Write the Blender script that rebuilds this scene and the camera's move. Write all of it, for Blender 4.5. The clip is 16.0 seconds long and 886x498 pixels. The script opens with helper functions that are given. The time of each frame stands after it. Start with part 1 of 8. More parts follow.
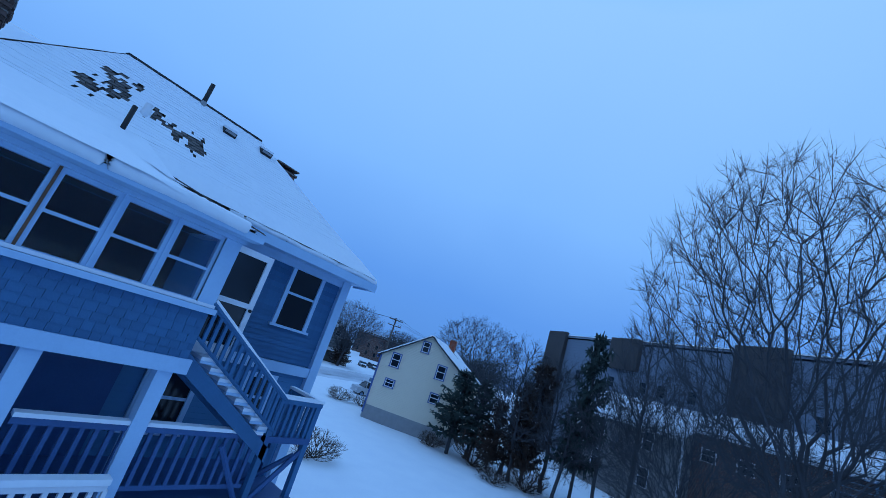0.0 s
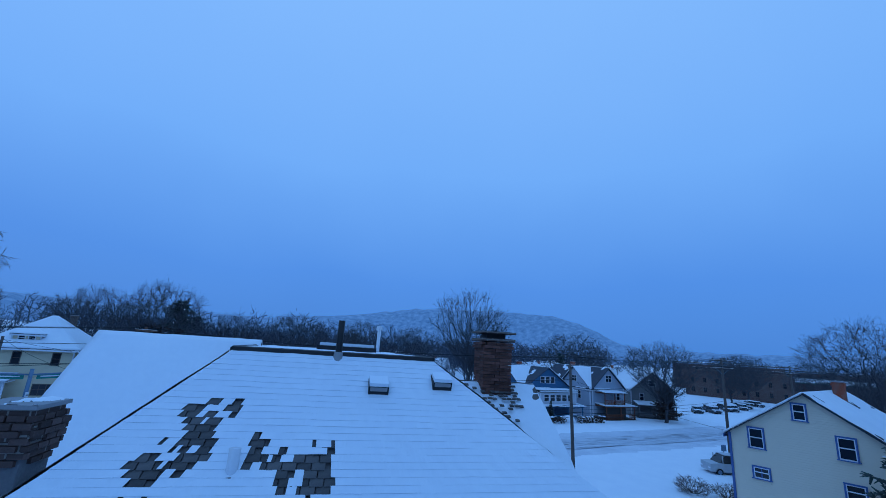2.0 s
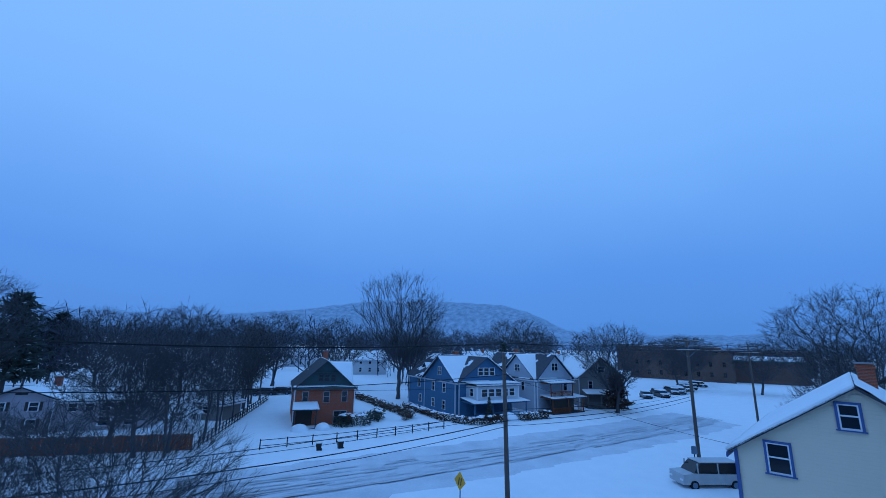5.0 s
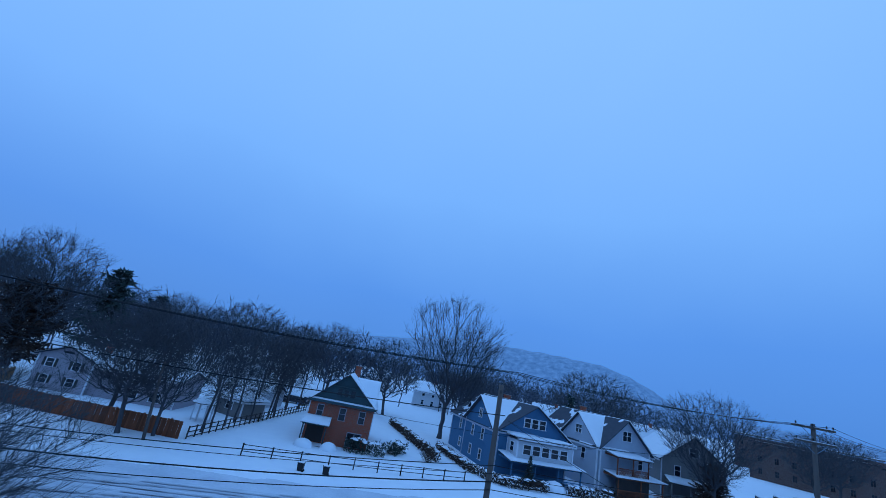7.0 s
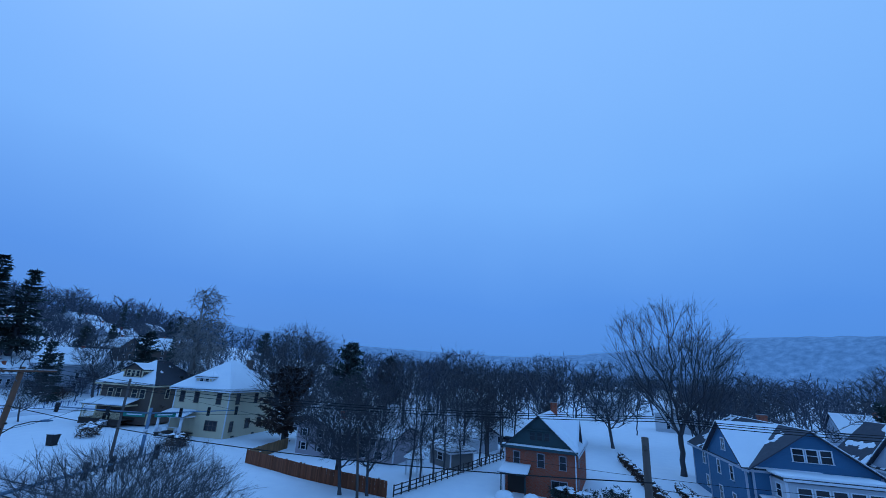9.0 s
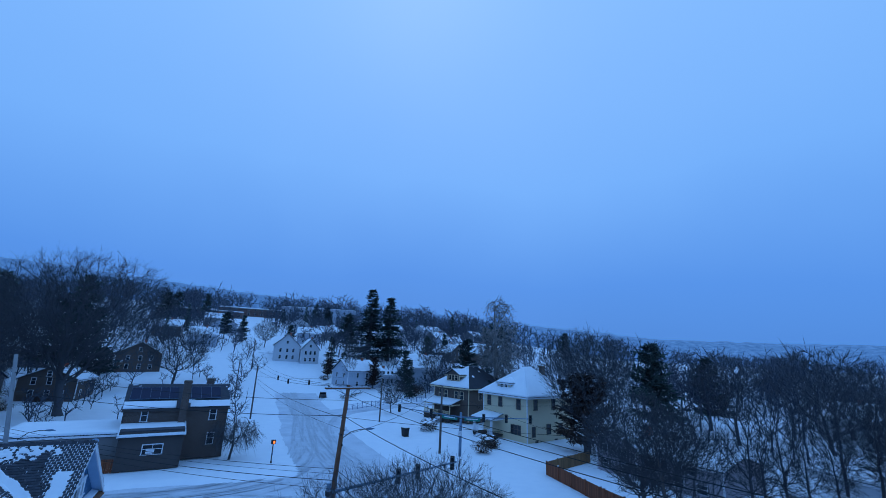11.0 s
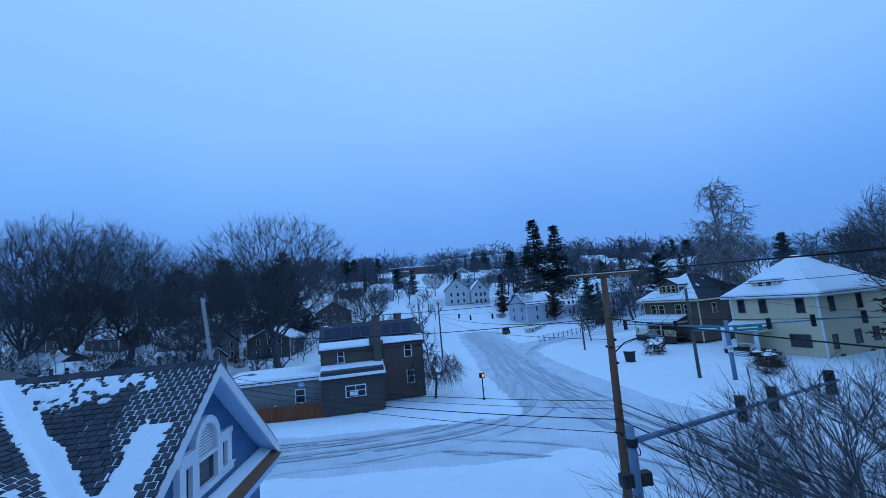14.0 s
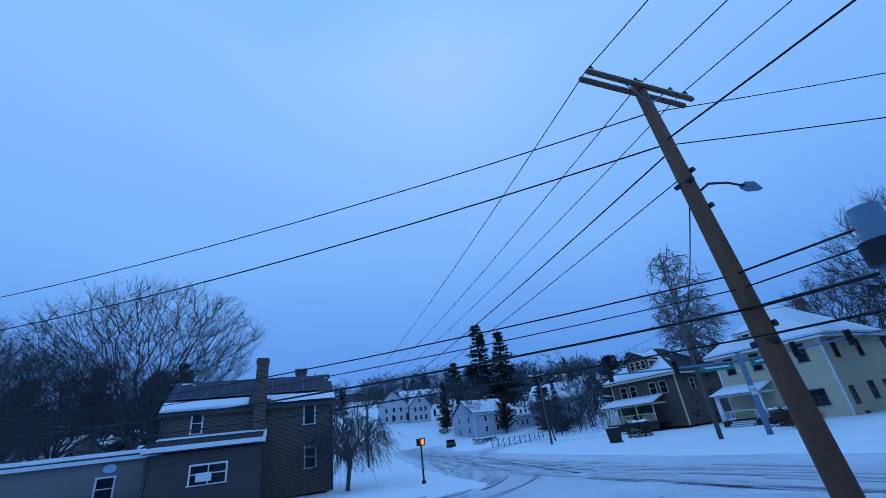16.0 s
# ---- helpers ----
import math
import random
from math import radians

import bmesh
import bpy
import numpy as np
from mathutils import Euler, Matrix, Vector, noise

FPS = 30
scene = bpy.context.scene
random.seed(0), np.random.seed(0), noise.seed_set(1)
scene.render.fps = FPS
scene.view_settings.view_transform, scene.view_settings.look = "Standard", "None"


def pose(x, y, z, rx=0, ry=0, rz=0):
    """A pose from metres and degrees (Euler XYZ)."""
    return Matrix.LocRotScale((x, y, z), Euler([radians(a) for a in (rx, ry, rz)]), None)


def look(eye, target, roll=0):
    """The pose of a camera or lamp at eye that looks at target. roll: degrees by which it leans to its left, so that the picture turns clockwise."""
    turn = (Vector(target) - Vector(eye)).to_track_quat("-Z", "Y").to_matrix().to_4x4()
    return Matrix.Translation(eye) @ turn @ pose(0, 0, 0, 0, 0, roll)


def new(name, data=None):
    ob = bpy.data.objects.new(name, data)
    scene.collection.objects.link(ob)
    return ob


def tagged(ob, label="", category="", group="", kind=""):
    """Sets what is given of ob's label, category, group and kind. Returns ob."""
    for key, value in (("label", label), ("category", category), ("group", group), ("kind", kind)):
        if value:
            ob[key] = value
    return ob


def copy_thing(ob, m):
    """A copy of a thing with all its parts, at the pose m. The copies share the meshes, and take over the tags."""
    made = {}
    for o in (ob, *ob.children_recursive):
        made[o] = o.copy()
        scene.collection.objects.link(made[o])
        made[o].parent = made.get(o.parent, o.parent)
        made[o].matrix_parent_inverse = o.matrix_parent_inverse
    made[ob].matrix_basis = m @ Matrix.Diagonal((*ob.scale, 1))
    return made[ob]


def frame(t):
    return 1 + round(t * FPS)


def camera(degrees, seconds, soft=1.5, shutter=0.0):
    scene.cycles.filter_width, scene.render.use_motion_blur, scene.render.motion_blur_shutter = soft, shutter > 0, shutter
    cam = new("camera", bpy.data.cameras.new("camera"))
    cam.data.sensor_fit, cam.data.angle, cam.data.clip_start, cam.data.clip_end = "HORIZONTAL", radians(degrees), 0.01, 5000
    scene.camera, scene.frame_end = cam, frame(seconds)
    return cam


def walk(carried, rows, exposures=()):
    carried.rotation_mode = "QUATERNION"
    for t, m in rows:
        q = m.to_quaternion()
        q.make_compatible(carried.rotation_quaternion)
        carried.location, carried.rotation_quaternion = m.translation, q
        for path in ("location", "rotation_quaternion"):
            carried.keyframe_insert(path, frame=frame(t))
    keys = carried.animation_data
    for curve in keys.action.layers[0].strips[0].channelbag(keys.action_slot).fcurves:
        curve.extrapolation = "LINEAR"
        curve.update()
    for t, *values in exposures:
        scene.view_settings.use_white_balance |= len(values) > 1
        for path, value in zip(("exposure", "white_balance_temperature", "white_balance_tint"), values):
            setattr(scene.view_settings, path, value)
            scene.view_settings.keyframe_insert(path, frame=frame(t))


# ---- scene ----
cam = camera(94.0, 16.0, soft=0.8)
PATH = [
    (0, (9.524, -3.517, 6.514), (8.248, -2.069, 7.038), 18.2),
    (0.5, (8.562, -2.534, 7.385), (6.945, -1.456, 7.857), 13.2),
    (1, (7.618, -2.019, 8.382), (5.788, -1.348, 8.830), 8.4),
    (1.5, (6.740, -1.677, 9.306), (4.852, -1.194, 9.757), 5.6),
    (2, (6.230, -1.289, 10.154), (4.333, -0.872, 10.628), 3.6),
    (2.5, (5.177, -0.898, 11.115), (3.272, -0.484, 11.561), 2.9),
    (3, (3.559, -0.447, 12.211), (1.662, 0.046, 12.607), 1.6),
    (3.5, (1.489, 0.713, 13.154), (-0.366, 1.372, 13.508), -1.3),
    (6, (-7.425, 10.808, 8.542), (-9.277, 11.332, 9.085), 5.8),
    (6.5, (-8.303, 13.020, 9.079), (-10.192, 13.344, 9.651), 8.8),
    (7, (-9.934, 14.433, 9.334), (-11.840, 14.578, 9.921), 11.6),
    (7.5, (-11.007, 15.941, 10.265), (-12.929, 15.924, 10.817), 10.2),
    (8, (-10.773, 19.174, 10.939), (-12.675, 18.871, 11.480), 8.1),
    (8.5, (-12.351, 19.920, 10.917), (-14.190, 19.373, 11.481), 6.1),
    (9, (-13.311, 20.251, 11.494), (-15.051, 19.450, 12.067), 3.2),
    (9.5, (-14.246, 20.877, 12.502), (-15.835, 19.811, 13.085), 0.5),
    (10, (-17.283, 21.205, 12.752), (-18.627, 19.847, 13.342), -0.0),
    (12.5, (-18.970, 12.666, 13.616), (-19.288, 10.714, 13.918), 0.6),
    (13, (-18.340, 10.124, 12.790), (-18.612, 8.153, 12.987), -3.8),
    (13.5, (-17.979, 7.328, 11.341), (-18.218, 5.351, 11.518), -5.5),
    (14, (-17.885, 4.153, 9.533), (-18.086, 2.180, 9.792), -5.1),
    (14.5, (-17.824, 0.537, 7.514), (-18.059, -1.391, 7.989), -8.5),
    (15, (-17.925, -2.906, 5.557), (-18.268, -4.732, 6.300), -14.7),
    (15.5, (-17.883, -5.621, 3.225), (-18.448, -7.312, 4.130), -18.4),
    (16, (-19.542, -8.252, 2.460), (-20.050, -10.001, 3.288), -7.3),
]
walk(cam, [(t, look(eye, target, roll)) for t, eye, target, roll in PATH],
     [(0, 0.25, 7000, 10), (0.5, 0.3, 6900, 10), (1, 0.15, 6600, 10), (1.5, 0, 6450, 10), (3.5, 0, 6350, 10), (6, 0.17, 6750, 10), (7, 0.12, 6600, 10), (9, 0.05, 6500, 10), (12.5, 0.1, 6600, 10), (13, 0.22, 6800, 10), (13.5, 0.34, 7050, 10), (14.5, 0.32, 7200, 10), (15, 0.25, 7100, 10), (16, 0.1, 6700, 10)])

# ---- sky and light: an overcast winter dusk ----
world = bpy.data.worlds.new("overcast_dusk")
scene.world = world
world.use_nodes = True
wn, wl = world.node_tree.nodes, world.node_tree.links
wn.clear()
w_out = wn.new("ShaderNodeOutputWorld")
w_bg = wn.new("ShaderNodeBackground")
w_sky = wn.new("ShaderNodeTexSky")
w_sky.sky_type = "NISHITA"
w_sky.sun_disc = False
w_sky.sun_elevation, w_sky.sun_rotation = radians(50), radians(200)
w_sky.air_density, w_sky.dust_density, w_sky.ozone_density = 1.0, 2.0, 4.0
w_co = wn.new("ShaderNodeTexCoord")
w_sep = wn.new("ShaderNodeSeparateXYZ")
w_ramp = wn.new("ShaderNodeValToRGB")
w_ramp.color_ramp.elements[0].position, w_ramp.color_ramp.elements[0].color = 0.0, (0.072, 0.268, 0.78, 1)
w_ramp.color_ramp.elements[1].position, w_ramp.color_ramp.elements[1].color = 0.75, (0.27, 0.58, 1.15, 1)
for pos, col in ((0.16, (0.095, 0.32, 0.91, 1)), (0.40, (0.19, 0.485, 1.09, 1)), (1.0, (0.12, 0.50, 1.35, 1))):
    el = w_ramp.color_ramp.elements.new(pos)
    el.color = col
w_noise = wn.new("ShaderNodeTexNoise")
w_noise.inputs["Scale"].default_value, w_noise.inputs["Detail"].default_value = 2.2, 3.0
w_mix = wn.new("ShaderNodeMix")
w_mix.data_type, w_mix.blend_type = "RGBA", "ADD"
w_mix.inputs[0].default_value = 0.004
w_cl = wn.new("ShaderNodeMath")
w_cl.operation, w_cl.inputs[1].default_value, w_cl.inputs[2].default_value = "MULTIPLY_ADD", 0.12, -0.06
w_add = wn.new("ShaderNodeMath")
w_add.operation = "ADD"
wl.new(w_co.outputs["Generated"], w_sep.inputs[0])
wl.new(w_co.outputs["Generated"], w_noise.inputs["Vector"])
wl.new(w_noise.outputs[0], w_cl.inputs[0])
wl.new(w_sep.outputs[2], w_add.inputs[0])
wl.new(w_cl.outputs[0], w_add.inputs[1])
wl.new(w_add.outputs[0], w_ramp.inputs[0])
wl.new(w_ramp.outputs[0], w_mix.inputs[6])
wl.new(w_sky.outputs[0], w_mix.inputs[7])
wl.new(w_mix.outputs[2], w_bg.inputs[0])
w_bg.inputs[1].default_value = 0.84
wl.new(w_bg.outputs[0], w_out.inputs[0])
sun_data = bpy.data.lights.new("sun", "SUN")
sun_data.energy, sun_data.angle, sun_data.color = 0.12, radians(60), (0.55, 0.80, 1.0)
sun = new("sun", sun_data)
sun.matrix_world = look((0, 0, 60), (12, 20, 0))

# ---- materials ----


def mat(name, col, col2=None, rough=0.8, scale=3.0, fine=40.0, bump=0.15, metal=0.0, amount=0.6, spec=0.3, stretch=(1, 1, 1), vary=0.0):
    """A surface of two tones, mixed by coarse and fine noise, with fine relief."""
    m = bpy.data.materials.new(name)
    m.use_nodes = True
    n, l = m.node_tree.nodes, m.node_tree.links
    b = n["Principled BSDF"]
    col2 = col2 or tuple(c * 0.72 for c in col)
    co = n.new("ShaderNodeTexCoord")
    mp = n.new("ShaderNodeMapping")
    mp.inputs["Scale"].default_value = stretch
    l.new(co.outputs["Object"], mp.inputs[0])
    n1, n2 = n.new("ShaderNodeTexNoise"), n.new("ShaderNodeTexNoise")
    n1.inputs["Scale"].default_value, n1.inputs["Detail"].default_value = scale, 4.0
    n2.inputs["Scale"].default_value, n2.inputs["Detail"].default_value = fine, 2.0
    for q in (n1, n2):
        l.new(mp.outputs[0], q.inputs["Vector"])
    sm = n.new("ShaderNodeMath")
    sm.operation, sm.inputs[1].default_value = "MULTIPLY_ADD", 0.45
    l.new(n2.outputs[0], sm.inputs[0])
    l.new(n1.outputs[0], sm.inputs[2])
    rg = n.new("ShaderNodeMapRange")
    rg.inputs[1].default_value, rg.inputs[2].default_value = 0.5, 0.95
    rg.inputs[4].default_value = amount
    l.new(sm.outputs[0], rg.inputs[0])
    mx = n.new("ShaderNodeMix")
    mx.data_type = "RGBA"
    mx.inputs[6].default_value, mx.inputs[7].default_value = (*col, 1), (*col2, 1)
    l.new(rg.outputs[0], mx.inputs[0])
    out = mx.outputs[2]
    if vary:
        info, hsv = n.new("ShaderNodeObjectInfo"), n.new("ShaderNodeHueSaturation")
        vr = n.new("ShaderNodeMapRange")
        vr.inputs[3].default_value, vr.inputs[4].default_value = 1 - vary, 1 + vary
        l.new(info.outputs["Random"], vr.inputs[0])
        l.new(vr.outputs[0], hsv.inputs["Value"])
        l.new(out, hsv.inputs["Color"])
        out = hsv.outputs[0]
    l.new(out, b.inputs["Base Color"])
    b.inputs["Roughness"].default_value, b.inputs["Metallic"].default_value = rough, metal
    b.inputs["Specular IOR Level"].default_value = spec
    if bump:
        bp = n.new("ShaderNodeBump")
        bp.inputs["Strength"].default_value, bp.inputs["Distance"].default_value = bump, 0.03
        l.new(sm.outputs[0], bp.inputs["Height"])
        l.new(bp.outputs[0], b.inputs["Normal"])
    return m


def siding(name, col, step, col2=None, rough=0.6, mix=0.3, brick=False):
    """Boards laid as horizontal laps (or brick courses) by height, with fine relief and weathering."""
    m = mat(name, col, col2, rough, 1.2, 30.0, 0.0, amount=mix)
    n, l = m.node_tree.nodes, m.node_tree.links
    b = n["Principled BSDF"]
    bp = n.new("ShaderNodeBump")
    bp.inputs["Strength"].default_value, bp.inputs["Distance"].default_value = 0.7, 0.02
    co = n.new("ShaderNodeTexCoord")
    sp = n.new("ShaderNodeSeparateXYZ")
    l.new(co.outputs["Object"], sp.inputs[0])
    if brick:
        ad, cb, bt = n.new("ShaderNodeMath"), n.new("ShaderNodeCombineXYZ"), n.new("ShaderNodeTexBrick")
        l.new(sp.outputs[0], ad.inputs[0])
        l.new(sp.outputs[1], ad.inputs[1])
        l.new(ad.outputs[0], cb.inputs[0])
        l.new(sp.outputs[2], cb.inputs[1])
        l.new(cb.outputs[0], bt.inputs["Vector"])
        bt.inputs["Scale"].default_value = 1.0
        bt.inputs["Brick Width"].default_value, bt.inputs["Row Height"].default_value = step * 3, step
        bt.inputs["Mortar Size"].default_value = step * 0.14
        old = b.inputs["Base Color"].links[0].from_socket
        hs = n.new("ShaderNodeHueSaturation")
        hs.inputs["Value"].default_value = 0.78
        l.new(old, hs.inputs["Color"])
        l.new(old, bt.inputs["Color1"])
        l.new(hs.outputs[0], bt.inputs["Color2"])
        bt.inputs["Mortar"].default_value = (0.22, 0.19, 0.17, 1)
        l.new(bt.outputs[0], b.inputs["Base Color"])
        l.new(bt.outputs["Fac"], bp.inputs["Height"])
        bp.invert = True
    else:
        md, fr = n.new("ShaderNodeMath"), n.new("ShaderNodeMath")
        md.operation, md.inputs[1].default_value = "MULTIPLY", 1 / step
        fr.operation = "FRACT"
        l.new(sp.outputs[2], md.inputs[0])
        l.new(md.outputs[0], fr.inputs[0])
        l.new(fr.outputs[0], bp.inputs["Height"])
        bp.invert = True
    l.new(bp.outputs[0], b.inputs["Normal"])
    return m


def glass(name, col, rough=0.08):
    m = bpy.data.materials.new(name)
    m.use_nodes = True
    b = m.node_tree.nodes["Principled BSDF"]
    b.inputs["Base Color"].default_value, b.inputs["Roughness"].default_value = (*col, 1), rough
    b.inputs["Specular IOR Level"].default_value = 0.5
    return m


def glow(name, col, power):
    m = bpy.data.materials.new(name)
    m.use_nodes = True
    b = m.node_tree.nodes["Principled BSDF"]
    b.inputs["Base Color"].default_value = (*col, 1)
    b.inputs["Emission Color"].default_value, b.inputs["Emission Strength"].default_value = (*col, 1), power
    return m


SNOW = mat("snow", (0.78, 0.82, 0.87), (0.68, 0.73, 0.81), 0.75, 0.7, 9.0, 0.35, amount=0.5)
SNOW_ROAD = mat("packed_snow", (0.64, 0.68, 0.75), (0.42, 0.46, 0.53), 0.65, 0.35, 5.0, 0.3, amount=0.75)
SWATH = mat("churned_snow", (0.46, 0.50, 0.56), (0.60, 0.64, 0.71), 0.55, 0.8, 7.0, 0.4, amount=0.9)
SLUSH = mat("slush_tracks", (0.38, 0.42, 0.47), (0.52, 0.56, 0.63), 0.5, 1.2, 9.0, 0.3, amount=0.9)
BLUE = siding("blue_clapboard", (0.05, 0.20, 0.37), 0.1, (0.04, 0.15, 0.30))
BLUE_PLAIN = mat("blue_paint", (0.033, 0.145, 0.285), (0.026, 0.112, 0.23), 0.55, 2.0, 30, 0.15, vary=0.10)
BLUE_DARK = mat("blue_porch_paint", (0.035, 0.11, 0.26), (0.027, 0.08, 0.20), 0.5, 2.0, 30, 0.1)
BLUE_TRIM = mat("pale_blue_trim", (0.38, 0.58, 0.78), (0.30, 0.48, 0.68), 0.5, 2.0, 25, 0.1)
WHITE = mat("white_trim", (0.74, 0.76, 0.80), (0.60, 0.63, 0.70), 0.5, 2.0, 25, 0.08)
YELLOW = siding("cream_yellow_clapboard", (0.74, 0.62, 0.48), 0.14, (0.66, 0.55, 0.43))
CREAM = siding("cream_clapboard", (0.66, 0.54, 0.37), 0.14, (0.58, 0.47, 0.32))
GREY_S = siding("grey_clapboard", (0.42, 0.47, 0.55), 0.13, (0.34, 0.39, 0.47))
WHITE_S = siding("white_clapboard", (0.54, 0.56, 0.60), 0.13, (0.46, 0.48, 0.52))
PINK_S = siding("pale_mauve_clapboard", (0.36, 0.33, 0.37), 0.13, (0.30, 0.27, 0.31))
NAVY_S = siding("navy_clapboard", (0.045, 0.155, 0.28), 0.13, (0.036, 0.125, 0.235))
BROWN_S = siding("brown_clapboard", (0.12, 0.085, 0.07), 0.13, (0.085, 0.06, 0.055))
TAUPE_S = siding("taupe_siding", (0.20, 0.19, 0.19), 0.12, (0.16, 0.15, 0.155))
DARK_S = siding("dark_brown_siding", (0.075, 0.062, 0.06), 0.1, (0.055, 0.046, 0.046))
BRICK_RED = siding("red_brick", (0.50, 0.085, 0.03), 0.075, (0.38, 0.06, 0.026), 0.85, brick=True)
BRICK_DARK = siding("dark_brick", (0.11, 0.065, 0.055), 0.075, (0.075, 0.05, 0.045), 0.85, brick=True)
BRICK_MILL = siding("mill_brick", (0.13, 0.055, 0.048), 0.09, (0.095, 0.045, 0.04), 0.85, brick=True)
GREEN_TRIM = mat("dark_green_shingle", (0.035, 0.075, 0.085), (0.025, 0.055, 0.065), 0.7, 3, 30, 0.2)
NAVY_TRIM = mat("navy_window_trim", (0.07, 0.13, 0.32), None, 0.5, 2, 20, 0.05)
SLATE = mat("roof_shingle", (0.052, 0.058, 0.074), (0.034, 0.038, 0.050), 0.85, 2.5, 25, 0.4, vary=0.3)
SLATE_BROWN = mat("weathered_shingle", (0.12, 0.105, 0.10), (0.06, 0.055, 0.055), 0.9, 3.0, 30, 0.4, vary=0.35)
GLASS_DARK = glass("dark_window_glass", (0.014, 0.018, 0.024))
BARK = mat("grey_bark", (0.082, 0.080, 0.088), (0.054, 0.053, 0.060), 0.95, 4.0, 30, 0.4, stretch=(1, 1, 0.3))
# bluer than the near bark: distance haze is put into this colour
BARK_FAR_HAZED = mat("far_bark_hazed", (0.085, 0.092, 0.118), (0.058, 0.064, 0.085), 0.95, 2.0, 12, 0.0)
BIRCH = mat("birch_bark", (0.26, 0.24, 0.23), (0.10, 0.09, 0.09), 0.9, 3.0, 20, 0.2)
NEEDLES = mat("conifer_needles", (0.038, 0.058, 0.052), (0.056, 0.076, 0.068), 0.9, 1.5, 14, 0.0)
BROWN_LEAF = mat("withered_leaves", (0.085, 0.050, 0.038), (0.045, 0.032, 0.028), 0.9, 1.5, 14, 0.0)
WOOD_POLE = mat("pole_wood", (0.21, 0.095, 0.055), (0.10, 0.05, 0.035), 0.85, 2.0, 26, 0.35, stretch=(3, 3, 0.25))
WOOD_GREY = mat("weathered_pole_wood", (0.13, 0.105, 0.095), (0.075, 0.062, 0.058), 0.9, 2.0, 26, 0.35, stretch=(3, 3, 0.25))
FENCE_RED = mat("red_brown_fence_boards", (0.25, 0.075, 0.035), (0.15, 0.05, 0.028), 0.8, 1.5, 20, 0.25, stretch=(2, 2, 0.4), vary=0.25)
FENCE_TAN = mat("tan_fence_boards", (0.26, 0.14, 0.07), (0.18, 0.10, 0.055), 0.8, 1.5, 20, 0.25, stretch=(2, 2, 0.4), vary=0.2)
# dark wood, and also the sheets that stand in for shade in porches
DARK_WOOD_AND_SHADE = mat("dark_wood_and_shade", (0.055, 0.045, 0.042), None, 0.9, 2, 20, 0.2)
STEEL = mat("galvanised_steel", (0.15, 0.24, 0.34), (0.11, 0.18, 0.27), 0.55, 3, 20, 0.1, metal=0.2)
BLACK = mat("black_metal", (0.02, 0.021, 0.024), None, 0.55, 3, 20, 0.1)
CABLE = mat("cable", (0.018, 0.018, 0.02), None, 0.7, 3, 20, 0.0)
GREEN_SIGN = mat("green_sign", (0.02, 0.21, 0.17), None, 0.4, 3, 20, 0.0, amount=0.2)
YELLOW_SIGN = mat("yellow_sign", (0.75, 0.36, 0.03), None, 0.4, 3, 20, 0.0, amount=0.2)
CONCRETE = mat("concrete", (0.30, 0.30, 0.31), (0.22, 0.22, 0.23), 0.9, 2, 30, 0.2)
RED_GLOW = glow("red_signal", (1.0, 0.05, 0.02), 2.0)
ORANGE_GLOW = glow("orange_signal", (1.0, 0.16, 0.02), 2.0)
CAR_DARK = mat("dark_car_paint", (0.03, 0.035, 0.045), None, 0.3, 2, 30, 0.0, spec=0.5)
CAR_SILVER = mat("silver_car_paint", (0.45, 0.48, 0.52), None, 0.35, 2, 30, 0.0, spec=0.5)
RUBBER = mat("tyre_rubber", (0.015, 0.015, 0.016), None, 0.9, 4, 30, 0.1)
HILL = mat("hazed_wooded_hillside", (0.24, 0.27, 0.32), (0.02, 0.025, 0.03), 0.95, 0.07, 0.45, 0.0, amount=0.75, stretch=(1.6, 1, 0.55))
# the hillside glows faint blue to imitate the haze in front of it
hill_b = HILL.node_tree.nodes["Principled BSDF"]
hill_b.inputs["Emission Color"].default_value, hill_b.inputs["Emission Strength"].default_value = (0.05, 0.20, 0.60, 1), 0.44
SOLAR = mat("solar_panel", (0.010, 0.016, 0.045), (0.016, 0.024, 0.06), 0.5, 2, 20, 0.0, spec=0.15)
GREEN_ROOF = mat("green_metal_roof", (0.06, 0.20, 0.19), None, 0.6, 2, 20, 0.0)
GREY_BLOCK = siding("grey_block_wall", (0.19, 0.23, 0.29), 0.4, (0.15, 0.185, 0.24))
RUST = mat("rusty_flashing", (0.20, 0.09, 0.05), (0.10, 0.06, 0.045), 0.8, 4, 30, 0.2)
PLASTER = mat("worn_grey_render", (0.17, 0.17, 0.18), (0.10, 0.09, 0.09), 0.95, 3, 30, 0.4)

# ---- building blocks ----


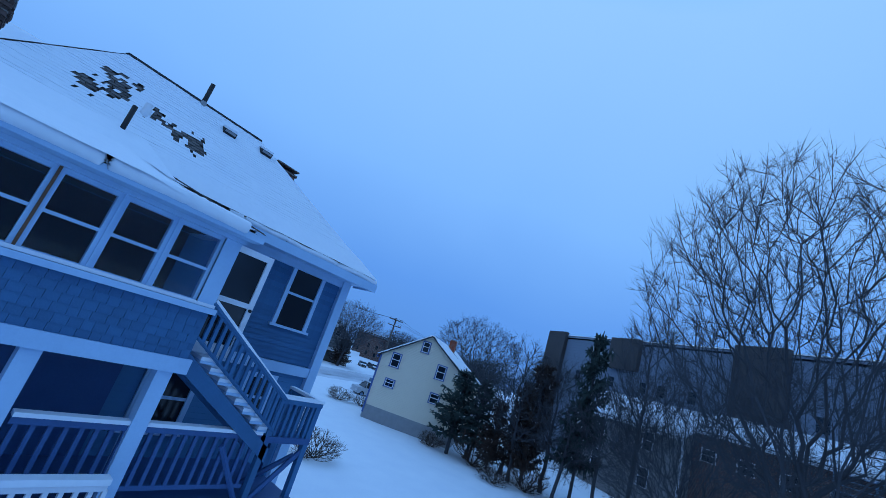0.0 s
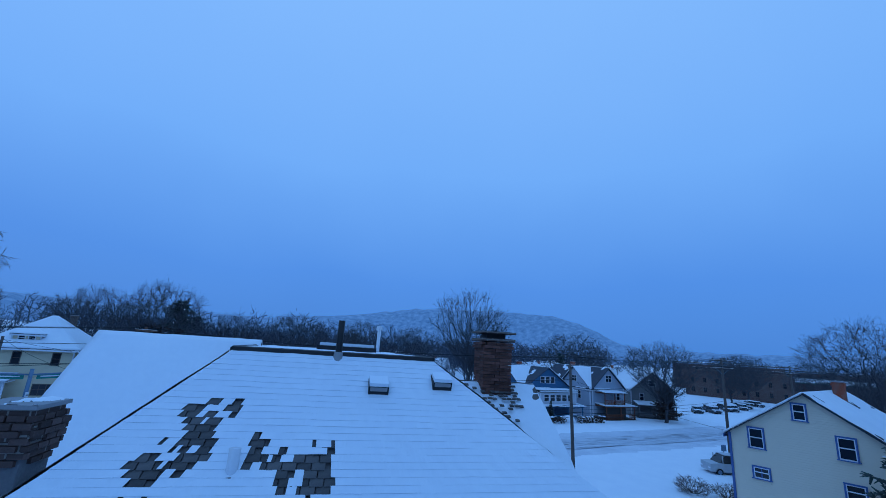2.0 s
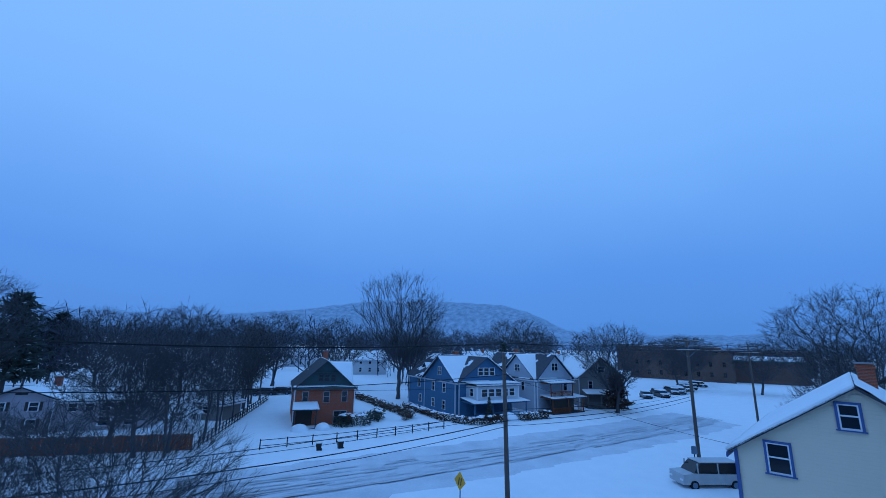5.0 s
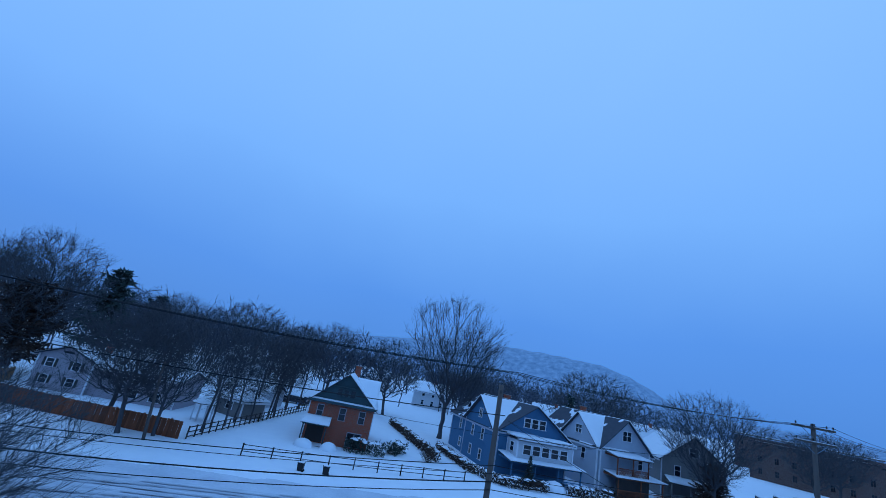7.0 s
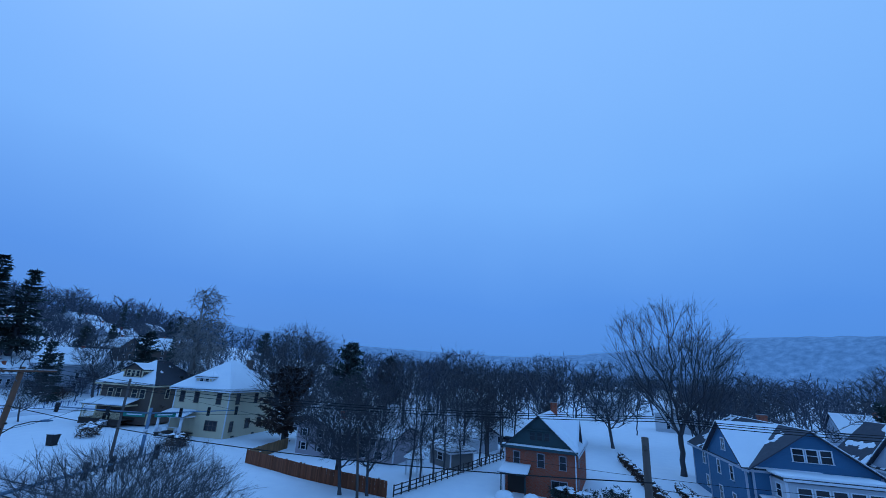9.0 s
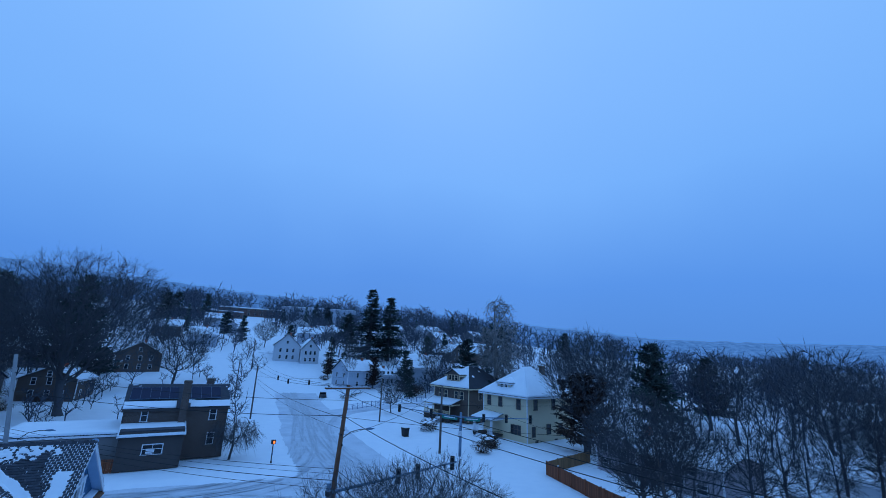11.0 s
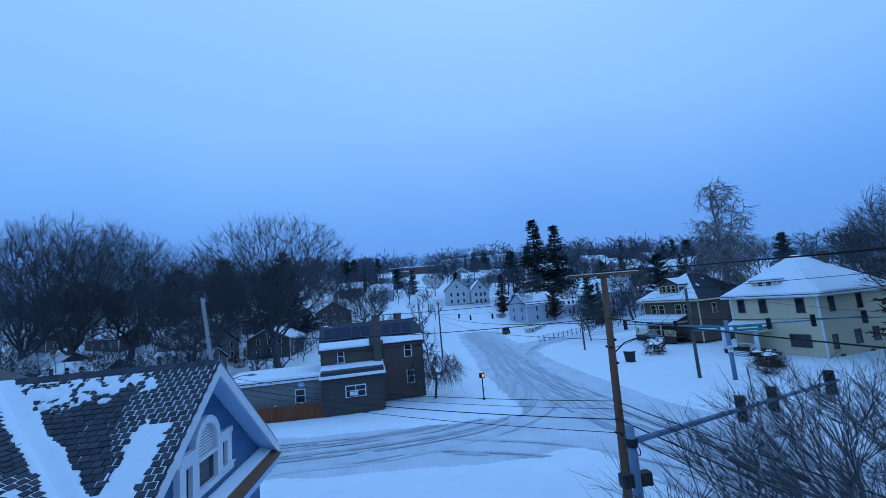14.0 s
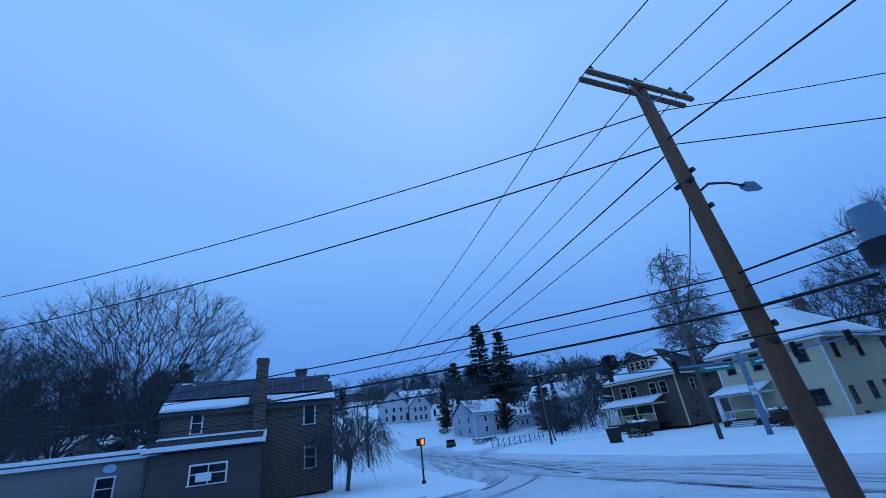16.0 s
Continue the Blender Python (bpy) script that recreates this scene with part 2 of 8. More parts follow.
class Geo:
    """Collects vertices and faces for one mesh."""

    def __init__(self):
        self.v, self.f = [], []

    def add(self, vs, fs):
        k = len(self.v)
        self.v += [tuple(p) for p in vs]
        self.f += [tuple(k + i for i in q) for q in fs]
        return self

    def box(self, x0, y0, z0, x1, y1, z1, m=None):
        vs = [Vector((x, y, z)) for z in (z0, z1) for y in (y0, y1) for x in (x0, x1)]
        if m is not None:
            vs = [m @ p for p in vs]
        return self.add(vs, [(0, 2, 3, 1), (4, 5, 7, 6), (0, 1, 5, 4), (2, 6, 7, 3), (0, 4, 6, 2), (1, 3, 7, 5)])

    def tube(self, p0, p1, r0, r1=None, n=6, caps=True):
        p0, p1 = Vector(p0), Vector(p1)
        r1 = r0 if r1 is None else r1
        d = (p1 - p0).normalized()
        a = d.orthogonal().normalized()
        b = d.cross(a)
        ring = [(math.cos(i * math.tau / n), math.sin(i * math.tau / n)) for i in range(n)]
        vs = [p0 + (a * c + b * s) * r0 for c, s in ring] + [p1 + (a * c + b * s) * r1 for c, s in ring]
        fs = [(i, (i + 1) % n, n + (i + 1) % n, n + i) for i in range(n)]
        if caps:
            fs += [tuple(range(n - 1, -1, -1)), tuple(range(n, 2 * n))]
        return self.add(vs, fs)

    def path(self, pts, r, n=5):
        """One continuous tube along the points."""
        pts = [Vector(p) for p in pts]
        k0, m = len(self.v), len(pts)
        for i, p in enumerate(pts):
            d = (pts[min(i + 1, m - 1)] - pts[max(i - 1, 0)]).normalized()
            a = d.cross(Vector((0, 0, 1)))
            a = a.normalized() if a.length > 1e-4 else Vector((1, 0, 0))
            b = d.cross(a)
            self.v += [tuple(p + (a * math.cos(s * math.tau / n) + b * math.sin(s * math.tau / n)) * r) for s in range(n)]
        self.f += [(k0 + i * n + s, k0 + i * n + (s + 1) % n, k0 + (i + 1) * n + (s + 1) % n, k0 + (i + 1) * n + s) for i in range(m - 1) for s in range(n)]
        self.f += [tuple(range(k0 + n - 1, k0 - 1, -1)), tuple(range(k0 + (m - 1) * n, k0 + m * n))]
        return self

    def slab(self, quad, thick, out=None):
        """A plate under the polygon, thick metres deep along its normal."""
        q = [Vector(p) for p in quad]
        nrm = (q[1] - q[0]).cross(q[2] - q[0]).normalized() if out is None else Vector(out)
        low = [p - nrm * thick for p in q]
        k = len(q)
        fs = [tuple(range(k)), tuple(range(2 * k - 1, k - 1, -1))] + [(i, k + i, k + (i + 1) % k, (i + 1) % k) for i in range(k)]
        return self.add(q + low, fs)

    def prism(self, pts, z0, z1):
        k = len(pts)
        vs = [(x, y, z0) for x, y in pts] + [(x, y, z1) for x, y in pts]
        return self.add(vs, [tuple(range(k - 1, -1, -1)), tuple(range(k, 2 * k))] + [(i, (i + 1) % k, k + (i + 1) % k, k + i) for i in range(k)])

    def mesh(self, name, material, smooth=False):
        me = bpy.data.meshes.new(name)
        me.from_pydata(self.v, [], self.f)
        me.materials.append(material)
        if smooth:
            me.polygons.foreach_set("use_smooth", [True] * len(me.polygons))
        me.update()
        return me

    def part(self, name, material, parent=None, label="", smooth=False, m=None):
        ob = new(name, self.mesh(name, material, smooth))
        ob.parent = parent
        if m is not None:
            ob.matrix_local = m
        return tagged(ob, label)


def thing(name, m, label, category, group=""):
    """An empty at the base of a thing that carries its parts."""
    ob = new(name)
    ob.empty_display_size = 0.3
    ob.matrix_world = m
    return tagged(ob, label, category, group)


def mix3(a, b, t):
    return tuple(p + (q - p) * t for p, q in zip(a, b))


def ease(t):
    t = max(0.0, min(1.0, t))
    return t * t * (3 - 2 * t)


def snow_sheet(quad, cover=1.0, thick=0.07, cell=0.35, seed=0, soft=False, grain=0.6):
    """Snow lying on a sloping quad (bottom left, bottom right, top right, top left): rounded, uneven, with bare gaps as cover falls."""
    a, b, c, d = [Vector(p) for p in quad]
    nrm = (b - a).cross(d - a)
    if nrm.length < 1e-6:
        nrm = (b - a).cross(c - a)
    nrm.normalize()
    nu = max(3, min(90, int(max((b - a).length, (c - d).length) / cell)))
    nv = max(3, min(90, int((d - a).length / cell)))
    g = Geo()
    hs, ps = [], []
    for j in range(nv + 1):
        for i in range(nu + 1):
            u, w = i / nu, j / nv
            p = a.lerp(b, u).lerp(d.lerp(c, u), w)
            q = p * grain + Vector((seed * 7.3, seed * 3.1, 0))
            h = noise.noise(q) * 0.7 + noise.noise(q * 3.7) * 0.35 + (cover * 2.4 - 1.2)
            rim = min(u, 1 - u, w + 0.05, 1 - w) / 0.06
            h = min(h, 1.0)
            hs.append(h)
            full = 0.75 + 0.25 * min(1, max(0.0, rim))
            if soft:
                full = ease(min(u + 0.3, 1 - u, w + 0.3, 1 - w) / 0.22)
            ps.append(p + nrm * (0.006 + thick * max(0.0, min(1.0, h * 1.6)) * full + 0.012 * noise.noise(p * 4) * (0.3 if soft else 1.0)))
    for i, p in enumerate(ps):
        if hs[i] <= 0:
            ps[i] = p - nrm * 0.02
    k = nu + 1
    fs = []
    for j in range(nv):
        for i in range(nu):
            q = (j * k + i, j * k + i + 1, (j + 1) * k + i + 1, (j + 1) * k + i)
            if sum(hs[n] > 0 for n in q) >= 2:
                fs.append(q)
    g.add(ps, fs)
    # the sheet's own rim, down to the roof
    if cover > 0.9 and not soft:
        rimi = [i for i in range(nu + 1)] + [j * k + nu for j in range(1, nv + 1)] + [nv * k + i for i in range(nu - 1, -1, -1)] + [j * k for j in range(nv - 1, 0, -1)]
        low = [ps[i] - nrm * (thick + 0.03) for i in rimi]
        n0 = len(g.v)
        g.v += [tuple(p) for p in low]
        for s in range(len(rimi)):
            e = (s + 1) % len(rimi)
            g.f.append((rimi[e], rimi[s], n0 + s, n0 + e))
    return g


WIN_CACHE = {}


def window(parent, m, w, h, trim=None, glassy=None, name="window", rails=1, bars=0):
    """A sash window with its casing, sill and meeting rail proud of the wall, and a dark pane set back in it. It faces -y of m."""
    trim, glassy = trim or WHITE, glassy or GLASS_DARK
    key = (round(w, 2), round(h, 2), trim.name, glassy.name, rails, bars)
    if key not in WIN_CACHE:
        g, t = Geo(), 0.09 if h < 2.5 else 0.11
        x, z = w / 2, h / 2
        g.box(-x, -0.05, z - t, x, 0.02, z)
        g.box(-x - 0.05, -0.09, -z - 0.05, x + 0.05, 0.02, -z)
        g.box(-x, -0.05, -z, -x + t, 0.02, z - t)
        g.box(x - t, -0.05, -z, x, 0.02, z - t)
        for r in range(rails):
            zz = -z + h * (r + 1) / (rails + 1)
            g.box(-x + t, -0.03, zz - 0.025, x - t, 0.02, zz + 0.025)
        for r in range(bars):
            xx = -x + w * (r + 1) / (bars + 1)
            g.box(xx - 0.03, -0.032, -z, xx + 0.03, 0.02, z - t)
        p = Geo().box(-x + t * 0.6, -0.012, -z, x - t * 0.6, 0.01, z - t * 0.6)
        WIN_CACHE[key] = (g.mesh("window", trim), p.mesh("pane", glassy))
        if trim is NAVY_TRIM:
            q, u = Geo(), t + 0.05
            q.box(-x + t, -0.035, -z, -x + u, 0.0, z - t).box(x - u, -0.035, -z, x - t, 0.0, z - t)
            q.box(-x + u, -0.035, z - u, x - u, 0.0, z - t).box(-x + u, -0.035, -z, x - u, 0.0, -z + 0.07).box(-x + u, -0.036, -0.03, x - u, 0.0, 0.03)
            WIN_CACHE[key] += (q.mesh("sash", WHITE),)
    frame_mesh, pane_mesh = WIN_CACHE[key][:2]
    ob = new(name, frame_mesh)
    ob.parent = parent
    ob.matrix_local = m
    pane = new("pane", pane_mesh)
    pane.parent = ob
    if len(WIN_CACHE[key]) > 2:
        sash = tagged(new("sash", WIN_CACHE[key][2]), "white painted sash")
        sash.parent = ob
    return ob


FACE_TURN = {"F": 0, "B": 180, "L": -90, "R": 90}


def wing(parent, m, W, D, E, RH, roof="front", walls=None, trim=None, shingle=None, cover=1.0, over=0.35, z0=0.0, wins=(), wintrim=None, seed=1, gable=None, ends=(1, 1), thick=0.09, bars=0):
    """A block of a house in the frame m: width W along x, depth D along y from the front at y = 0, eaves at E, roof rising RH over them.
    roof: front (ridge along y), side (ridge along x), hip, flat. wins: (face, place along it, centre height, width, height)."""
    trim, shingle = trim or WHITE, shingle or SLATE
    x = W / 2
    g = Geo()
    if roof == "front":
        prof = [(-x, z0), (x, z0), (x, E), (0, E + RH), (-x, E)]
        g.add([(a, 0, b) for a, b in prof] + [(a, D, b) for a, b in prof], [(0, 1, 2, 3, 4), (9, 8, 7, 6, 5)] + [(i, 5 + i, 5 + (i + 1) % 5, (i + 1) % 5) for i in range(5)])
    elif roof == "side":
        prof = [(0, z0), (D, z0), (D, E), (D / 2, E + RH), (0, E)]
        g.add([(-x, a, b) for a, b in prof] + [(x, a, b) for a, b in prof], [(4, 3, 2, 1, 0), (5, 6, 7, 8, 9)] + [(i, (i + 1) % 5, 5 + (i + 1) % 5, 5 + i) for i in range(5)])
    else:
        g.box(-x, 0, z0, x, D, E)
    g.part("wall", walls, parent, m=m)
    o, up = over, 0.1
    quads = []
    if roof == "front":
        s = RH / x
        lo = E - s * o
        quads = [[(-x - o, -o * ends[0], lo), (-x - o, D + o * ends[1], lo), (0, D + o * ends[1], E + RH), (0, -o * ends[0], E + RH)],
                 [(x + o, D + o * ends[1], lo), (x + o, -o * ends[0], lo), (0, -o * ends[0], E + RH), (0, D + o * ends[1], E + RH)]]
        quads[0] = [quads[0][1], quads[0][0], quads[0][3], quads[0][2]]
        quads[1] = [quads[1][1], quads[1][0], quads[1][3], quads[1][2]]
    elif roof == "side":
        s = RH / (D / 2)
        lo = E - s * o
        quads = [[(-x - o, -o, lo), (x + o, -o, lo), (x + o, D / 2, E + RH), (-x - o, D / 2, E + RH)],
                 [(x + o, D + o, lo), (-x - o, D + o, lo), (-x - o, D / 2, E + RH), (x + o, D / 2, E + RH)]]
    elif roof == "hip":
        k = min(x, D / 2)
        s = RH / k
        lo = E - s * o
        if W >= D:
            r0, r1 = (-x + k, D / 2, E + RH), (x - k, D / 2, E + RH)
        else:
            r0, r1 = (0, k, E + RH), (0, D - k, E + RH)
        c = [(-x - o, -o, lo), (x + o, -o, lo), (x + o, D + o, lo), (-x - o, D + o, lo)]
        if W >= D:
            quads = [[c[0], c[1], r1, r0], [c[1], c[2], r1, r1], [c[2], c[3], r0, r1], [c[3], c[0], r0, r0]]
        else:
            quads = [[c[0], c[1], r0, r0], [c[1], c[2], r1, r0], [c[2], c[3], r1, r1], [c[3], c[0], r0, r1]]
    elif roof == "flat":
        quads = [[(-x - o, -o, E + RH), (x + o, -o, E + RH), (x + o, D + o, E + RH), (-x - o, D + o, E + RH)]]
    lift = Vector((0, 0, up))
    rg = Geo()
    for q in quads:
        q = [Vector(p) + lift for p in q]
        pts = [p for i, p in enumerate(q) if i == 0 or (p - q[i - 1]).length > 1e-4]
        nrm = (q[1] - q[0]).cross(q[2] - q[0]).normalized()
        rg.slab(pts, 0.09, nrm)
        # fascia board under the eave
        d = (q[1] - q[0]).normalized()
        side = Vector((d.y, -d.x, 0))
        Geo().slab([q[0] - side * 0.02 - lift * 0.9, q[1] - side * 0.02 - lift * 0.9, q[1] - side * 0.02 - lift * 2.9, q[0] - side * 0.02 - lift * 2.9], 0.05, -side).part("fascia", trim, parent, m=m)
    rg.part("roof", shingle, parent, m=m)
    if cover:
        for i, q in enumerate(quads):
            q = [Vector(p) + lift for p in q]
            cv = cover[i] if isinstance(cover, (tuple, list)) else cover
            if cv > 0:
                snow_sheet(q, cv, thick, 0.4, seed + i).part("snow", SNOW, parent, "snow lying on the roof", True, m)
    for sx in (-1, 1):
        for yy in (0, D):
            Geo().box(sx * x - 0.07, yy - 0.07, z0, sx * x + 0.07, yy + 0.07, E - 0.05).part("corner_board", trim, parent, m=m)
    for wi in wins:
        face, u, z, w, h = wi[:5]
        p = {"F": (u, -0.005, z), "B": (u, D + 0.005, z), "L": (-x - 0.005, u, z), "R": (x + 0.005, u, z)}[face]
        window(parent, m @ pose(*p, 0, 0, FACE_TURN[face]), w, h, wintrim or trim, bars=wi[5] if len(wi) > 5 else bars)
    return quads


def chimney(parent, m, w, d, z0, z1, material=None, cap=True):
    material = material or BRICK_RED
    g = Geo().box(-w / 2, -d / 2, z0, w / 2, d / 2, z1)
    g.box(-w / 2 - 0.05, -d / 2 - 0.05, z1 - 0.25, w / 2 + 0.05, d / 2 + 0.05, z1 - 0.1)
    ob = g.part("chimney", material, parent, m=m)
    if cap:
        Geo().box(-w / 2 - 0.08, -d / 2 - 0.08, z1, w / 2 + 0.08, d / 2 + 0.08, z1 + 0.07).part("cap", CONCRETE, ob)
    return ob

# ---- the ground, the streets, the hills ----
STREETS = [
    ("road_main", [(-110, 190), (-84, 128), (-62, 86), (-50.5, 55), (-44, 30), (-40.0, 12), (-36.5, -8), (-33.5, -26), (-32.5, -45), (-34.5, -75), (-36, -110), (-34, -170), (-30, -260), (-24, -420)], 11.0),
    ("road_cross", [(-33, -26.5), (-22, -25.5), (-8, -27.0), (14, -27.5), (60, -30), (150, -36)], 8.5),
    ("road_side", [(-34, -62), (-42, -76), (-58, -84), (-82, -88), (-130, -84), (-220, -70)], 7.0),
]


def smooth_line(pts, step=2.0):
    """Points along a smooth curve through the given ones."""
    out = []
    for i in range(len(pts) - 1):
        p0, p1, p2, p3 = [Vector(pts[max(0, min(len(pts) - 1, i + k))]) for k in (-1, 0, 1, 2)]
        n = max(2, int((p2 - p1).length / step))
        for s in range(n):
            t = s / n
            out.append(0.5 * ((2 * p1) + (p2 - p0) * t + (2 * p0 - 5 * p1 + 4 * p2 - p3) * t * t + (3 * p1 - p0 - 3 * p2 + p3) * t**3))
    return out + [Vector(pts[-1])]


def land(x, y):
    """The height of the open land: level about the crossing, rising to the south, rolling far off."""
    s = max(0.0, -y - 75)
    rise = 0.125 * s * ease(s / 90)
    far = math.hypot(x + 30, y)
    z = min(rise, 52 + 6 * math.sin(x * 0.006))
    z *= 1 - 0.75 * ease((abs(x + 40) - 130) / 330)
    return z + 1.2 * noise.noise(Vector((x * 0.01, y * 0.01, 3))) * ease((far - 70) / 160)


LINES = [(n, smooth_line(p), w) for n, p, w in STREETS]
NEAR_PTS = np.array([(p.x, p.y, w / 2) for _, pts, w in LINES for p in pts])


def bank(x, y):
    """Snow lies deeper off the streets, with a ploughed ridge along them."""
    d = np.hypot(NEAR_PTS[:, 0] - x, NEAR_PTS[:, 1] - y) - NEAR_PTS[:, 2]
    e = float(d.min())
    ridge = 0.16 * math.exp(-((e - 1.1) / 0.8) ** 2) * (0.6 + 0.8 * noise.noise(Vector((x * 0.5, y * 0.5, 0))))
    return 0.16 * ease((e + 0.2) / 1.4) + max(0, ridge) + 0.05 * noise.noise(Vector((x * 0.25, y * 0.25, 9))) * ease(e)


def axis(lo, hi, step, far):
    inner = list(np.arange(lo, hi + 0.1, step))
    a, b, s = [], [], step
    p, q = lo, hi
    while p > -far or q < far:
        s *= 1.22
        p, q = p - s, q + s
        a.append(max(p, -far - 1))
        b.append(min(q, far + 1))
    return sorted(set(a)) + inner + sorted(set(b))


gx, gy = axis(-84, 32, 1.15, 2600), axis(-104, 64, 1.15, 2600)
gg = Geo()
rows_v = []
for y in gy:
    for x in gx:
        near = -86 < x < 34 and -106 < y < 66
        rows_v.append((x, y, land(x, y) + (bank(x, y) if near else 0.16)))
k = len(gx)
gg.v = rows_v
gg.f = [(j * k + i, j * k + i + 1, (j + 1) * k + i + 1, (j + 1) * k + i) for j in range(len(gy) - 1) for i in range(k - 1)]
ground = gg.part("ground", SNOW, None, "snow-covered lawns and yards", True)
tagged(ground, category="ground", kind="structure")


def ribbon(line, w, z, ragged=0.0, seed=0, lanes=6):
    g = Geo()
    n = len(line)
    for i, p in enumerate(line):
        d = (line[min(i + 1, n - 1)] - line[max(i - 1, 0)]).normalized()
        s = Vector((d.y, -d.x))
        for c in range(lanes + 1):
            u = c / lanes - 0.5
            wob = ragged * noise.noise(Vector((i * 0.35, c * 3.0, seed))) if c in (0, lanes) else 0.0
            q = p + s * (u * w + wob)
            g.v.append((q.x, q.y, land(q.x, q.y) + z + 0.02 * noise.noise(Vector((q.x, q.y, seed)))))
    m = lanes + 1
    g.f = [(i * m + c, i * m + c + 1, (i + 1) * m + c + 1, (i + 1) * m + c) for i in range(n - 1) for c in range(lanes)]
    return g


for n_st, (nm, line, w) in enumerate(LINES):
    ob = ribbon(line, w + 1.2, 0.045 + 0.006 * n_st, 0.5, n_st, 8).part(nm, SNOW_ROAD, None, "snow-packed street with tyre tracks", True)
    tagged(ob, category="road", kind="structure")


def track(pts, w=0.28, z=0.085, seed=0, gap=0.25):
    """One wheel's track through the packed snow, broken here and there."""
    line = smooth_line(pts, 0.7)
    g = Geo()
    for i in range(len(line) - 1):
        if noise.noise(Vector((i * 0.17, seed * 5.1, 0))) < -gap:
            continue
        p, q = line[i], line[i + 1]
        d = (q - p).normalized()
        s = Vector((d.y, -d.x))
        ww = w * (0.7 + 0.6 * abs(noise.noise(Vector((i * 0.3, seed, 2)))))
        ws = w * (0.7 + 0.6 * abs(noise.noise(Vector((i * 0.3 + 0.3, seed, 2)))))
        vs = [p - s * ww / 2, p + s * ww / 2, q + s * ws / 2, q - s * ws / 2]
        g.add([(v.x, v.y, land(v.x, v.y) + z) for v in vs], [(0, 1, 2, 3)])
    return g


tk = Geo()
rnd = random.Random(4)
main_line = STREETS[0][1]
SWEEP = [(40, -29.0), (14, -27.4), (-2, -26.8), (-14, -26.4), (-22.5, -28.0), (-27.6, -33), (-30.4, -42), (-32.2, -56), (-34.4, -74), (-35.6, -108)]


def shifted(pts, d):
    """The line moved sideways by d metres."""
    out = []
    for i, p in enumerate(pts):
        a, b = Vector(pts[max(0, i - 1)]), Vector(pts[min(len(pts) - 1, i + 1)])
        t = (b - a).normalized()
        out.append((p[0] + t.y * d, p[1] - t.x * d))
    return out


swath = ribbon(smooth_line(SWEEP), 5.6, 0.070, 0.7, 21, 8)
tagged(swath.part("road_swath", SWATH, None, "grey churned snow where cars turn", True), category="road", kind="structure")
swath = ribbon(smooth_line(main_line[1:9]), 5.0, 0.066, 0.7, 22, 8)
tagged(swath.part("road_swath", SWATH, None, "grey churned snow along the street", True), category="road", kind="structure")
for s in range(26):
    o = rnd.uniform(-2.9, 2.9)
    bend = [(x + rnd.uniform(-0.25, 0.25), y + rnd.uniform(-0.25, 0.25)) for x, y in shifted(SWEEP, o)]
    t_ = track(bend, rnd.choice((0.10, 0.14, 0.2, 0.26)), 0.100 + s * 0.0008, s + 20, rnd.uniform(-0.1, 0.12))
    tk.add(t_.v, t_.f)
for s in range(16):
    o = rnd.uniform(-3.4, 3.4)
    t_ = track([(x + rnd.uniform(-0.2, 0.2), y) for x, y in shifted(main_line[1:12], o)], rnd.choice((0.10, 0.14, 0.2)), 0.122 + s * 0.0008, s + 60, rnd.uniform(-0.12, 0.1))
    tk.add(t_.v, t_.f)
for s in range(8):
    o = rnd.uniform(-2.0, 2.0)
    t_ = track(shifted([(-30.5, -30), (-32.5, -46), (-35.5, -62), (-42, -75), (-56, -82), (-82, -87)], o), rnd.choice((0.12, 0.18)), 0.136 + s * 0.0008, s + 90, 0.05)
    tk.add(t_.v, t_.f)
for s in range(5):
    o = rnd.uniform(-1.6, 1.6)
    t_ = track(shifted([(-20, -25.0), (-27, -21.0), (-33, -12), (-37.5, 0), (-40, 12)], o), rnd.choice((0.12, 0.18)), 0.144 + s * 0.0008, s + 120, 0.05)
    tk.add(t_.v, t_.f)
tagged(tk.part("tyre_tracks", SLUSH, None, "dark wheel tracks worn into packed snow"), category="tyre tracks", kind="stuff")

# the long wooded hill to the west and low ridges around
HILL_LINE = [(-60, 7.4), (-74, 7.4), (-88, 6.7), (-100, 6.2), (-116, 5.4), (-132, 4.0), (-144, 2.9), (-158, 2.6), (-169, 2.6), (-174, 3.1), (-181, 3.9), (-189, 5.3), (-195, 5.6), (-203, 5.6), (-209, 5.2), (-212.5, 4.1), (-214.5, 3.2), (-216.5, 2.1), (-219.5, 1.5), (-228, 1.5), (-237, 1.6), (-245, 2.9), (-262, 2.8), (-290, 2.7), (-330, 3.6), (-420, 7.4)]


def skyline(a):
    for (a0, e0), (a1, e1) in zip(HILL_LINE[:-1], HILL_LINE[1:]):
        if a1 <= a <= a0:
            return e0 + (e1 - e0) * (a0 - a) / (a0 - a1)
    return 3.0


def hill_height(a, s):
    base = 11 + math.tan(radians(skyline(a))) * 1330
    rough = 5.0 * noise.noise(Vector((a * 0.9, s * 3, 0))) + 2.2 * noise.noise(Vector((a * 4.1, s * 9, 5)))
    return -6 + (base + 6) * (ease(s / 0.72) ** 0.8) * (1 - 0.25 * ease((s - 0.72) / 0.28)) + rough * ease(s * 2)


